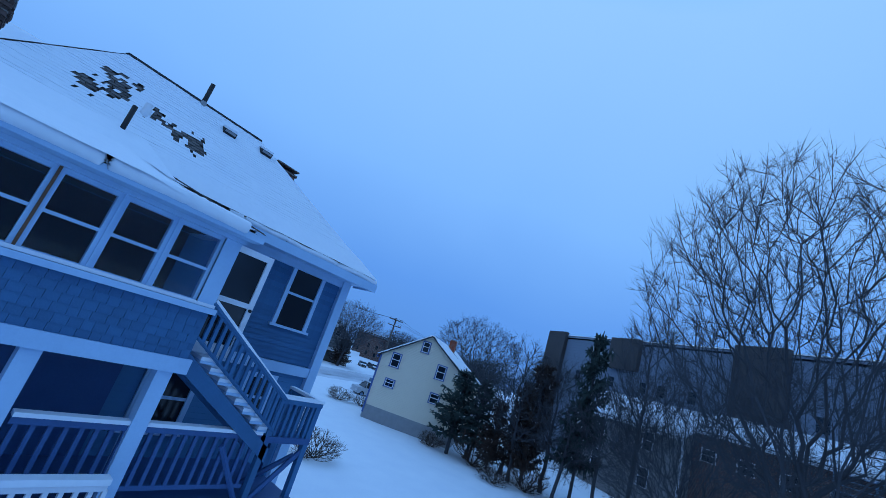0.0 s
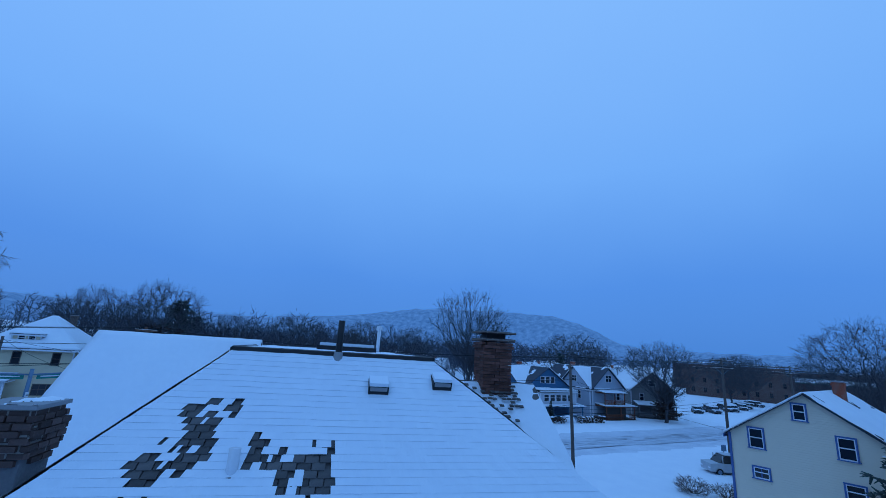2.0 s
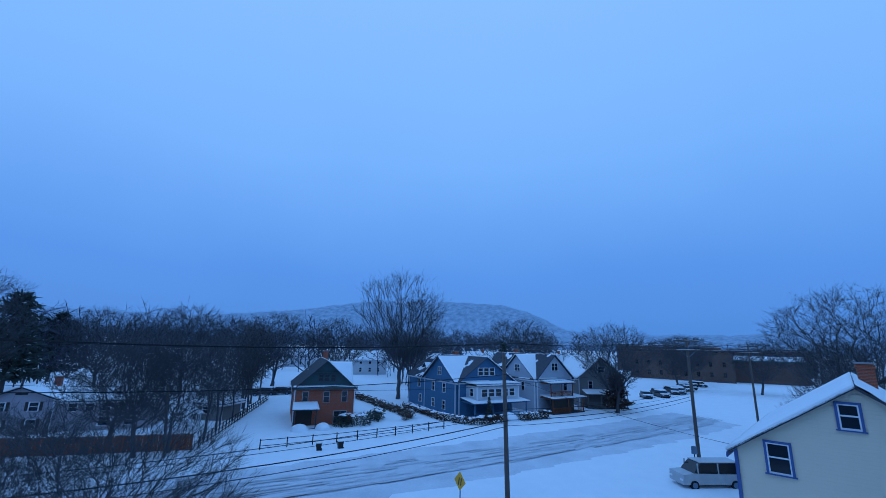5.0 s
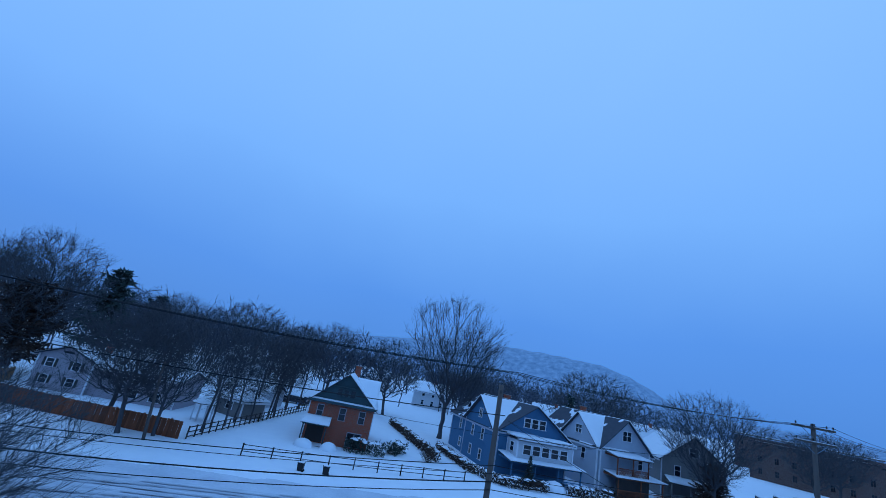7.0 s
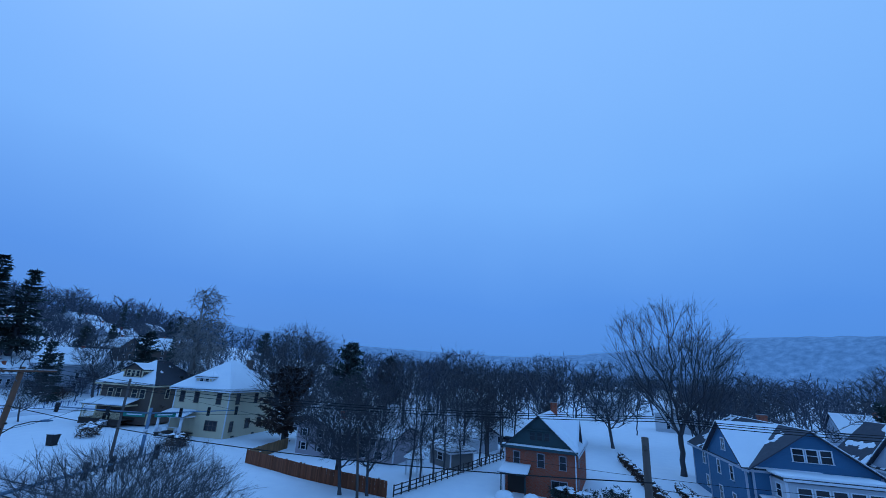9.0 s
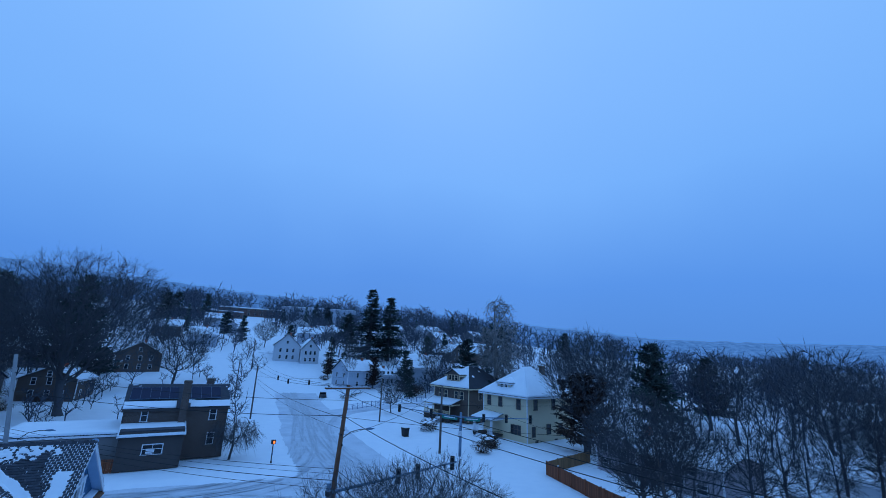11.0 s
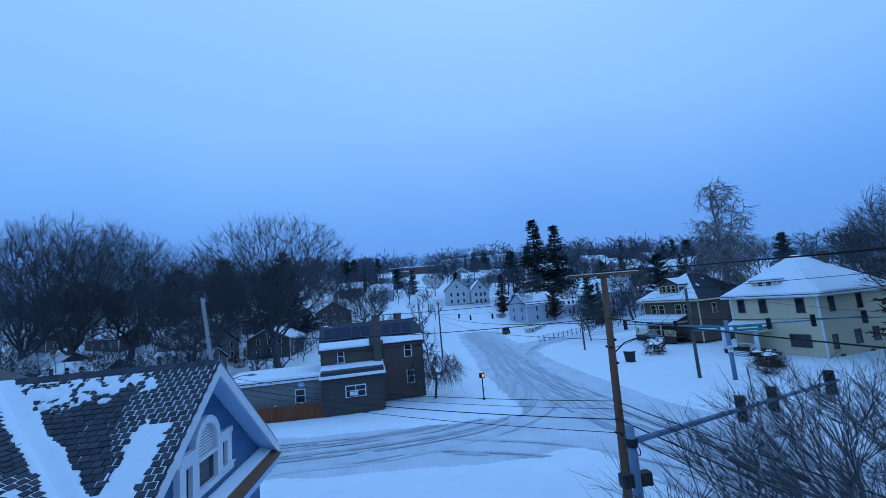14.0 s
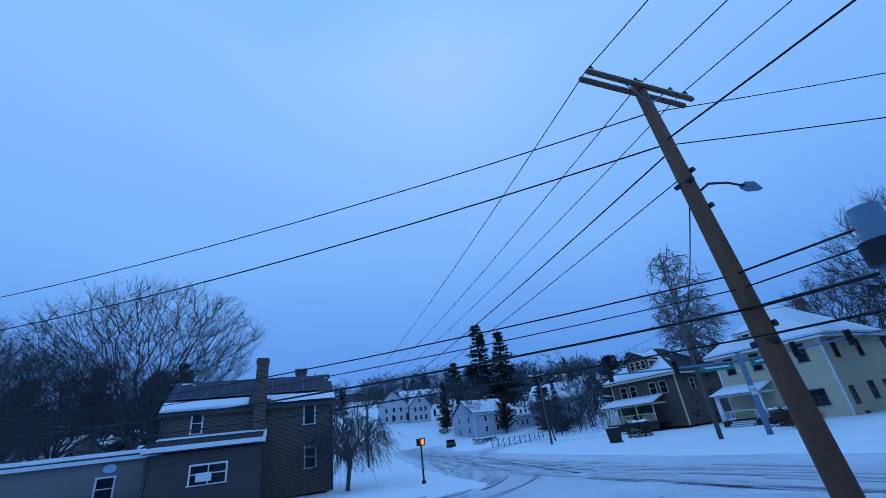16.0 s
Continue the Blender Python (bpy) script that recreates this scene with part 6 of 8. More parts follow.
def dormer(parent, m, W, D, H, RH, wins, walls, trim, cover=1.0, kind="hip"):
    """A small roofed dormer whose front is at y = 0 of m."""
    wing(parent, m, W, D, H, RH, kind, walls, trim, cover=cover, over=0.25, wins=wins, thick=0.06)


def porch(parent, m, W, D, z0, z1, posts, trim, floor=None, rise=0.5, cover=1.1, rail=True, post_r=0.09, stairs=None):
    """A roofed porch: floor, posts, railings, lean-to roof with snow. m: the wall's foot, the porch reaches to -y."""
    g = Geo().box(-W / 2, -D, z0 - 0.15, W / 2, 0, z0)
    g.part("porch_floor", floor or DARK_WOOD_AND_SHADE, parent, m=m)
    Geo().box(-W / 2 + 0.05, -D + 0.08, 0, W / 2 - 0.05, -D + 0.16, z0 - 0.15).part("porch_skirt", DARK_WOOD_AND_SHADE, parent, m=m)
    for i in range(posts):
        x = -W / 2 + 0.15 + (W - 0.3) * i / max(1, posts - 1)
        Geo().tube((x, -D + 0.15, z0), (x, -D + 0.15, z1), post_r, post_r * 0.85, 10).part("porch_post", trim, parent, m=m, smooth=True)
    Geo().box(-W / 2, -D + 0.05, z1, W / 2, -D + 0.25, z1 + 0.2).box(-W / 2, -D + 0.25, z1, -W / 2 + 0.2, 0, z1 + 0.2).box(W / 2 - 0.2, -D + 0.25, z1, W / 2, 0, z1 + 0.2).part("porch_beam", trim, parent, m=m)
    q = [(-W / 2 - 0.25, -D - 0.25, z1 + 0.2), (W / 2 + 0.25, -D - 0.25, z1 + 0.2), (W / 2 + 0.1, 0.0, z1 + 0.2 + rise), (-W / 2 - 0.1, 0.0, z1 + 0.2 + rise)]
    Geo().slab([Vector(p) for p in q], 0.08).part("porch_roof", SLATE, parent, m=m)
    if cover:
        snow_sheet(q, cover, 0.1, 0.3, int(W * 10)).part("snow", SNOW, parent, "snow on the porch roof", True, m)
    if rail:
        r = Geo().box(-W / 2 + 0.1, -D + 0.1, z0 + 0.8, W / 2 - 0.1, -D + 0.18, z0 + 0.87)
        x = -W / 2 + 0.2
        while x < W / 2 - 0.15:
            if not (stairs and stairs[0] < x < stairs[1]):
                r.box(x, -D + 0.12, z0, x + 0.04, -D + 0.16, z0 + 0.8)
            x += 0.14
        r.part("porch_rail", trim, parent, m=m)
    if stairs:
        n = max(2, int(z0 / 0.18))
        for i in range(n):
            Geo().box(stairs[0], -D - 0.28 * (i + 1), 0, stairs[1], -D - 0.28 * i, z0 - (i + 1) * z0 / (n + 1)).part("porch_step", CONCRETE, parent, m=m)
            Geo().box(stairs[0], -D - 0.28 * (i + 1), z0 - (i + 1) * z0 / (n + 1), stairs[1], -D - 0.28 * i, z0 - (i + 1) * z0 / (n + 1) + 0.05).part("snow", SNOW, parent, m=m)


# cream-yellow gabled house beside the yard
yh = thing("yellow_house", pose(-15.3, 27.2, 0.6, 0, 0, 27), "cream-yellow clapboard house with navy window trim", "house", "houses")
wing(yh, I4, 8.4, 15.0, 5.35, 2.85, "front", YELLOW, NAVY_TRIM, cover=(0.95, 0.66), over=0.3, wins=[("F", -0.3, 7.15, 0.8, 1.05), ("F", -2.7, 5.2, 0.95, 1.3), ("F", 1.7, 5.4, 0.95, 1.3), ("F", -2.6, 3.1, 1.0, 0.75, 1), ("F", 1.8, 3.1, 1.0, 0.9), ("L", 4, 4.5, 0.9, 1.3), ("L", 9, 4.5, 0.9, 1.3)], seed=61)
Geo().box(-4.22, -0.03, -0.7, 4.22, 15.0, 0.75).part("foundation", CONCRETE, yh)
Geo().box(-0.18, -0.03, 7.78, 0.22, 0.0, 7.98).part("gable_vent", YELLOW, yh)
chimney(yh, pose(0.6, 9.0, 0), 0.7, 0.7, 7.4, 9.0)

# red brick house across the street
rh = thing("brick_house", pose(-60.3, 10.8, -0.65, 0, 0, 91) @ Matrix.Diagonal((0.78, 0.95, 0.9, 1)), "red brick house with a dark green shingled gable", "house", "houses")
wing(rh, I4, 9.2, 11.5, 5.75, 3.5, "front", BRICK_RED, WHITE, SLATE, cover=(0.30, 0.98), over=0.45, wins=[("F", -3.0, 4.55, 0.95, 1.45), ("F", 0.2, 4.55, 1.0, 1.45), ("F", 3.0, 4.55, 0.95, 1.45), ("F", 2.5, 1.9, 2.1, 1.6, 1), ("L", 3, 4.5, 0.9, 1.4), ("L", 8, 4.5, 0.9, 1.4), ("R", 3, 4.5, 0.9, 1.4), ("R", 2.4, 1.9, 0.9, 1.4)], seed=71, wintrim=PINK_S)
g = Geo().add([(-4.7, -0.06, 5.8), (4.7, -0.06, 5.8), (0, -0.06, 9.2), (-4.7, 0.04, 5.8), (4.7, 0.04, 5.8), (0, 0.04, 9.2)], [(0, 1, 2), (5, 4, 3), (0, 3, 4, 1), (1, 4, 5, 2), (2, 5, 3, 0)])
g.part("gable_shingles", GREEN_TRIM, rh, "dark green shingled gable")
Geo().box(-4.95, -0.45, 5.55, 4.95, 0, 5.85).part("gable_cornice", GREEN_TRIM, rh)
snow_sheet([(-4.9, -0.44, 5.86), (4.9, -0.44, 5.86), (4.9, 0, 5.98), (-4.9, 0, 5.98)], 1.2, 0.06, 0.2, 5).part("snow", SNOW, rh, "snow on the gable cornice", True)
for i in range(3):
    window(rh, pose(-0.85 + i * 0.95, -0.07, 7.05), 0.8, 0.85, GREEN_TRIM)
Geo().box(-2.0, -0.35, 7.62, 1.9, 0, 7.72).part("window_hood", GREEN_TRIM, rh)
wing(rh, pose(4.4, 4.6, 0, 0, 0, 90), 4.6, 3.0, 5.75, 3.1, "front", BRICK_RED, WHITE, SLATE, cover=(0.97, 0.9), over=0.35, wins=[("F", 0, 4.5, 0.9, 1.4), ("F", 0, 1.9, 0.9, 1.4), ("L", 1.0, 1.9, 0.7, 1.4)], seed=75)
chimney(rh, pose(0.5, 8.5, 0), 0.9, 0.7, 8.4, 10.4, BRICK_RED)
porch(rh, pose(-2.9, 0, 0), 3.4, 2.2, 0.9, 3.1, 2, GREEN_TRIM, rise=0.6, rail=False, stairs=(-0.9, 0.9))
# a flat dark sheet on the wall stands in for the shaded recess
Geo().box(-4.2, -0.02, 0.95, -1.8, 0.0, 3.0).part("porch_recess", DARK_WOOD_AND_SHADE, rh)

# blue house with two gables and a glazed porch
bh = thing("navy_house", pose(-62.9, 34.0, -0.6, 0, 0, 100) @ Matrix.Diagonal((1.1, 1.1, 0.95, 1)), "blue clapboard house with white-trimmed double gables", "house", "houses")
wing(bh, I4, 8.6, 15.0, 5.9, 3.4, "front", NAVY_S, GREY_S, SLATE, cover=(0.4, 0.95), over=0.45, wins=[("L", 2.0, 4.6, 0.85, 1.4), ("L", 4.4, 4.6, 0.85, 1.4), ("L", 8.6, 4.6, 0.85, 1.4), ("L", 11.5, 4.6, 0.85, 1.4), ("L", 2.0, 2.1, 0.85, 1.3), ("L", 5.4, 2.1, 0.85, 1.3), ("L", 7.6, 2.1, 0.85, 1.3), ("L", 11, 2.1, 0.85, 1.3), ("R", 4, 4.6, 0.85, 1.4)], seed=81, wintrim=WHITE)
for i in range(3):
    window(bh, pose(-0.95 + i * 0.95, -0.006, 7.2), 0.9, 1.15, WHITE)
wing(bh, pose(-4.7, 4.6, 0, 0, 0, -90), 8.6, 4.8, 5.9, 3.35, "front", NAVY_S, GREY_S, SLATE, cover=(0.98, 0.9), over=0.4, wins=[("F", 0.1, 7.1, 0.95, 1.2, 1), ("F", -1.6, 4.6, 0.85, 1.4), ("F", 1.4, 4.6, 0.85, 1.4), ("F", -1.6, 2.1, 0.85, 1.3), ("F", 1.4, 2.1, 0.85, 1.3)], seed=83, wintrim=WHITE)
wing(bh, pose(-2.8, 12.4, 0, 0, 0, -90), 3.4, 2.6, 5.9, 1.9, "front", NAVY_S, GREY_S, SLATE, cover=(0.8, 0.6), over=0.3, wins=[("F", 0, 6.6, 0.7, 0.8)], seed=86, wintrim=WHITE)
wing(bh, pose(0.2, -2.4, 0), 6.6, 2.4, 5.25, 0.3, "flat", WHITE_S, WHITE, SLATE, cover=1.2, over=0.25, z0=3.35, wins=[("F", -2.2 + i * 1.1, 4.4, 1.0, 1.1) for i in range(5)] + [("L", 1.2, 4.4, 0.9, 1.1)], seed=87, thick=0.16)
porch(bh, pose(0.2, 0, 0), 8.4, 3.2, 0.8, 2.9, 4, NAVY_S, rise=0.4, rail=True, stairs=(-1.6, 0.2))
chimney(bh, pose(0.6, 9.0, 0), 0.7, 0.6, 8.6, 10.0)

# grey house next to it, with a balcony over its porch
gh = thing("grey_house", pose(-64.0, 46.6, -0.6, 0, 0, 102) @ Matrix.Diagonal((1, 1, 0.95, 1)), "grey clapboard house with a red-railed balcony", "house", "houses")
wing(gh, I4, 7.6, 14.0, 6.2, 3.6, "front", GREY_S, WHITE, SLATE, cover=(0.4, 0.95), over=0.45, wins=[("F", 0.1, 7.9, 1.5, 1.25, 1), ("L", 2.5, 4.8, 0.85, 1.4), ("L", 6.0, 4.8, 0.85, 1.4), ("L", 10, 4.8, 0.85, 1.4), ("L", 3, 2.1, 0.85, 1.3), ("L", 7, 2.1, 0.85, 1.3), ("F", 2.4, 4.7, 0.85, 1.4)], seed=91, wintrim=WHITE)
wing(gh, pose(-4.1, 4.2, 0, 0, 0, -90), 7.8, 4.2, 6.2, 3.5, "front", GREY_S, WHITE, SLATE, cover=(0.98, 0.95), over=0.4, wins=[("F", 0, 7.6, 1.4, 1.15, 1), ("F", -1.3, 4.7, 0.85, 1.4), ("F", 1.3, 4.7, 0.85, 1.4)], seed=93, wintrim=WHITE)
porch(gh, pose(-0.6, 0, 0), 5.0, 2.2, 3.3, 5.3, 3, FENCE_RED, rise=0.3)
porch(gh, pose(0.3, 0, 0), 7.0, 2.6, 0.9, 3.0, 3, FENCE_RED, rise=0.25, stairs=(0.6, 2.0))
chimney(gh, pose(0.8, 10.0, 0), 0.7, 0.6, 8.8, 10.6)
# brown house half hidden by the street tree
nh = thing("brown_house", pose(-66.0, 57.5, -0.5, 0, 0, 74), "dark brown house with snow on its roof", "house", "houses")
wing(nh, I4, 8.0, 13.0, 5.6, 3.2, "front", TAUPE_S, WHITE_S, SLATE, cover=(0.98, 0.9), over=0.4, wins=[("F", 0, 6.9, 1.3, 1.1), ("F", -2, 4.3, 0.85, 1.3), ("F", 2, 4.3, 0.85, 1.3), ("L", 4, 4.3, 0.85, 1.3)], seed=95)
porch(nh, pose(0, 0, 0), 7.0, 2.2, 0.8, 2.8, 4, TAUPE_S)

# brick mills far along the street
for i, (x, y, W, D, E, turn, cv) in enumerate([(-112, 128, 30, 16, 9, 40, 0.9), (-146, 160, 40, 18, 11, 45, 1.1), (-128, 190, 36, 18, 10, 40, 0.8)]):
    mb = thing("mill_building", pose(x, y, 0, 0, 0, turn), "long red brick mill with rows of windows", "building", "mill buildings")
    wing(mb, I4, W, D, E, 0.6, "flat", BRICK_MILL, BRICK_MILL, SLATE, cover=cv, over=0.15, seed=100 + i, thick=0.2)
    for lv in range(2 if E < 10 else 3):
        for c in range(int(W / 3.6)):
            window(mb, pose(-W / 2 + 2.2 + c * 3.6, -0.01, 2.4 + lv * 3.2), 1.0, 1.5, BRICK_MILL, bars=1)
gr = thing("green_roofed_hall", pose(-102, 146, 0, 0, 0, 40), "long low hall with a green edged roof", "building")
wing(gr, I4, 30, 14, 7.0, 1.2, "side", BRICK_MILL, GREEN_ROOF, GREEN_ROOF, cover=0.75, over=0.6, seed=120)

# mauve house behind the red-brown fence
ph = thing("mauve_house", pose(-61.5, -19.4, 0, 0, 0, 92) @ Matrix.Diagonal((1, 1, 0.74, 1)), "dull mauve clapboard house with dark shutters", "house", "houses")
wing(ph, I4, 5.6, 10.0, 4.9, 1.5, "front", PINK_S, WHITE, SLATE, cover=(0.9, 0.85), over=0.4, wins=[("F", -1.5, 3.9, 0.9, 1.2), ("F", 1.2, 3.9, 0.9, 1.2), ("F", -1.5, 1.6, 0.9, 1.2), ("F", 1.2, 1.6, 0.9, 1.2), ("L", 3, 3.9, 0.9, 1.2), ("R", 3, 3.9, 0.9, 1.2)], seed=131)
Geo().box(-0.5, -0.03, 5.45, 0.5, 0, 5.75).part("gable_vent", BLACK, ph)
for u in (-2.1, -0.9, 0.6, 1.8):
    for z in (3.9, 1.6):
        Geo().box(u - 0.13, -0.04, z - 0.6, u + 0.13, -0.006, z + 0.6).part("shutter", DARK_WOOD_AND_SHADE, ph)
wing(ph, pose(7.2, 0.8, 0), 9.0, 7.0, 4.4, 1.3, "side", PINK_S, WHITE, SLATE, cover=(0.75, 0.7), over=0.4, wins=[("F", -3 + i * 1.5, 3.5, 0.9, 1.1) for i in range(4)] + [("F", 0, 1.5, 1.2, 1.2), ("F", 2.4, 1.5, 1.2, 1.2)], seed=133)
chimney(ph, pose(1.0, 5.0, 0), 0.6, 0.6, 5.8, 7.4)
sd = thing("garden_shed", pose(-66.5, -3.0, 0, 0, 0, 60), "small dark wooden garden house with a snowy roof", "shed")
wing(sd, I4, 4.4, 3.6, 2.3, 1.1, "hip", TAUPE_S, WHITE, SLATE, cover=1.1, wins=[("F", 0, 1.4, 1.2, 0.9), ("L", 1.8, 1.4, 1.0, 0.9)], seed=135)
gz = thing("garden_pavilion", pose(-60.5, -3.6, 0, 0, 0, 0), "small octagonal garden pavilion capped with snow", "pavilion")
for i in range(8):
    a = i * math.tau / 8
    Geo().tube((math.cos(a), math.sin(a), 0), (math.cos(a), math.sin(a), 1.9), 0.06, 0.06, 6).part("post", WHITE, gz)
Geo().tube((0, 0, 1.9), (0, 0, 2.7), 1.35, 0.05, 8).part("roof", SLATE, gz)
Geo().tube((0, 0, 1.97), (0, 0, 2.82), 1.35, 0.05, 8).part("snow", SNOW, gz)
ww = thing("white_garage", pose(-78.0, -4.5, 0, 0, 0, 80), "low white garage with snow on its roof", "garage")
wing(ww, I4, 6.0, 6.0, 2.4, 1.2, "side", WHITE_S, WHITE, SLATE, cover=1.1, seed=137)

# cream foursquare on the corner
ck = thing("cream_house", pose(-60.9, -41.7, -0.2, 0, 0, 101), "cream clapboard foursquare house with a hipped snowy roof", "house", "houses")
wing(ck, I4, 10.0, 11.5, 7.7, 3.9, "hip", CREAM, WHITE, SLATE, cover=1.1, over=0.7, wins=[("F", -3.6, 6.0, 0.95, 1.6), ("F", -0.9, 6.0, 0.95, 1.6), ("F", 3.2, 6.0, 0.95, 1.6), ("F", 2.6, 2.1, 2.2, 1.4, 2), ("R", 2.0, 6.0, 0.95, 1.6), ("R", 6.5, 6.0, 0.95, 1.6), ("R", 1.5, 2.0, 0.85, 1.5), ("R", 5.2, 2.2, 1.1, 1.5), ("R", 8.2, 2.2, 1.1, 1.5), ("R", 2.2, 0.4, 0.7, 0.4), ("R", 7, 0.4, 0.7, 0.4)], seed=141, wintrim=BROWN_S, thick=0.14)
dormer(ck, pose(-0.6, 0.5, 7.95), 3.0, 3.5, 1.15, 0.7, [("F", -0.5, 0.6, 0.8, 0.85), ("F", 0.55, 0.6, 0.8, 0.85)], CREAM, WHITE, 1.1)
chimney(ck, pose(1.5, 8.0, 0), 0.8, 0.7, 9.5, 12.0, BRICK_DARK)
porch(ck, pose(-2.6, 0, 0), 4.6, 2.6, 0.9, 3.1, 2, WHITE, rise=0.8, rail=True, post_r=0.16, stairs=(-1.1, 1.1))
for s in (-1.7, 1.7):
    Geo().tube((-2.6 + s * 1.15, -2.45, 0.9), (-2.6 + s * 1.15, -2.45, 3.1), 0.15, 0.13, 10).part("porch_post", WHITE, ck, smooth=True)

# brown house with a dormer and a deep porch
bn = thing("shingled_house", pose(-60.4, -60.0, 0.4, 0, 0, 106) @ Matrix.Diagonal((1.12, 1.12, 1.16, 1)), "dark shingled bungalow with a snowy porch and dormer", "house", "houses")
wing(bn, I4, 9.0, 11.0, 5.9, 3.0, "hip", BROWN_S, CREAM, SLATE, cover=(1.1, 0.3, 0.2, 0.9), over=0.7, wins=[("F", -2.8, 4.2, 1.0, 1.3), ("F", -1.4, 4.2, 1.0, 1.3), ("F", 1.4, 4.2, 1.0, 1.3), ("F", 2.8, 4.2, 1.0, 1.3), ("R", 3, 4.2, 0.9, 1.3), ("L", 3, 4.2, 0.9, 1.3)], seed=151, wintrim=CREAM, thick=0.14)
wing(bn, pose(0, 0.4, 6.1), 3.2, 3.2, 1.5, 0.8, "front", BROWN_S, CREAM, SLATE, cover=0.85, over=0.35, wins=[("F", -0.8, 0.95, 0.7, 0.9), ("F", 0, 0.95, 0.7, 0.9), ("F", 0.8, 0.95, 0.7, 0.9)], wintrim=CREAM, seed=153)
porch(bn, pose(-1.0, 0, 0), 7.0, 2.6, 0.8, 2.5, 4, CREAM, rise=0.8, rail=True, stairs=(0.4, 1.6))

# the dark brick house on the far corner, with solar panels, and its low wings
kh = thing("corner_brick_house", pose(-14.2, -39.8, 0.25, 0, 0, 187) @ Matrix.Diagonal((1, 1, 1.07, 1)), "dark brick house with solar panels on its roof", "house", "houses")
KW, KD, KE, KR = 10.2, 7.2, 5.3, 2.0
wing(kh, I4, KW, KD, KE, KR, "side", BRICK_DARK, DARK_S, SLATE, cover=(0.35, 0.7), over=0.25, wins=[("F", -3.2, 4.55, 0.7, 1.1), ("F", 3.6, 4.5, 0.8, 1.2), ("F", 3.7, 2.0, 0.8, 1.2), ("R", 2.2, 4.5, 0.8, 1.2), ("R", 5.2, 2.0, 0.8, 1.2)], seed=161, wintrim=WHITE)
KF = Matrix()
slope = math.atan2(KR, KD / 2)
for x0, x1 in ((-4.9, -0.2), (1.1, 4.3)):
    n = 5 if x0 < 0 else 3
    for i in range(n):
        w = (x1 - x0) / n
        pm = KF @ pose(x0 + w * (i + 0.5), 1.9, KE + 0.24 + KR * 1.9 / (KD / 2), math.degrees(slope), 0, 0)
        sp_ = Geo().box(-w / 2 + 0.02, -1.05, 0, w / 2 - 0.02, 1.05, 0.04).part("solar_panel", SOLAR, kh, "dark blue solar panel", m=pm)
        Geo().box(-w / 2, -1.07, -0.01, w / 2, -1.05, 0.05).box(-w / 2, 1.05, -0.01, w / 2, 1.07, 0.05).box(-w / 2, -1.05, -0.01, -w / 2 + 0.02, 1.05, 0.05).part("frame", STEEL, sp_)
snow_sheet([KF @ Vector((-5.3, -0.25, KE - 0.02)), KF @ Vector((-0.3, -0.25, KE - 0.02)), KF @ Vector((-0.3, 0.75, KE + 0.55)), KF @ Vector((-5.3, 0.75, KE + 0.55))], 1.2, 0.09, 0.2, 3).part("snow", SNOW, kh, "snow along the eave", True)
snow_sheet([KF @ Vector((1.1, -0.25, KE - 0.02)), KF @ Vector((5.3, -0.25, KE - 0.02)), KF @ Vector((5.3, 0.75, KE + 0.55)), KF @ Vector((1.1, 0.75, KE + 0.55))], 0.8, 0.09, 0.2, 4).part("snow", SNOW, kh, "snow along the eave", True)
chimney(kh, KF @ pose(0.45, -0.3, 0), 0.75, 0.6, 0.0, 8.1, BRICK_DARK, False)
chimney(kh, KF @ pose(3.2, 4.5, 0), 0.8, 0.7, 6.0, 8.0, BRICK_DARK)
wing(kh, KF @ pose(-2.1, -3.2, 0), 5.6, 3.2, 2.95, 0.55, "flat", DARK_S, DARK_S, SLATE, cover=0, over=0.1, wins=[("F", 0.2, 1.85, 1.9, 0.95, 1)], seed=163, wintrim=WHITE)
Geo().slab([KF @ Vector(p) for p in [(-5.1, -3.5, 3.1), (0.9, -3.5, 3.1), (0.9, 0.0, 3.75), (-5.1, 0.0, 3.75)]], 0.1).part("roof", SLATE, kh)
snow_sheet([KF @ Vector(p) for p in [(-5.15, -3.55, 3.1), (0.95, -3.55, 3.1), (0.95, 0.0, 3.76), (-5.15, 0.0, 3.76)]], 1.2, 0.16, 0.25, 9).part("snow", SNOW, kh, "deep snow on the low roof", True)
Geo().box(-0.75, -0.35, -0.25, 0.0, 0.02, 0.15).part("air_conditioner", WHITE, kh, "window air conditioner", m=KF @ pose(-1.7, -3.2, 1.75))
gw = thing("taupe_annex", pose(-4.8, -37.3, 0.35, 0, 0, 184), "low taupe annex with a flat snow-covered roof", "building")
wing(gw, I4, 10.0, 8.5, 3.1, 0.15, "flat", TAUPE_S, WHITE, SLATE, cover=1.2, over=0.2, wins=[("F", 2.6, 1.75, 0.95, 1.2)], seed=165, thick=0.2)
rnd = random.Random(3)
cr = Geo()
for a in range(20):
    cr.v.append((math.cos(a * math.tau / 20) * 0.32, 0, math.sin(a * math.tau / 20) * 0.22))
cr.f.append(tuple(range(20)))
sgn = Geo().add([(p[0], -0.03, p[2]) for p in cr.v] + [(p[0], 0.0, p[2]) for p in cr.v], [tuple(range(19, -1, -1))] + [(i, (i + 1) % 20, 20 + (i + 1) % 20, 20 + i) for i in range(20)])
sgn.part("oval_plaque", BLUE_TRIM, gw, "pale oval wall plaque", m=pose(2.7, -0.01, 2.72))
ga = thing("garage", pose(20.8, -52.6, 0, 0, 0, 182), "grey garage with two dark doors and a snowy roof", "garage")
wing(ga, I4, 10.0, 7.0, 2.5, 1.6, "hip", TAUPE_S, WHITE, SLATE, cover=0.22, over=0.4, seed=167)
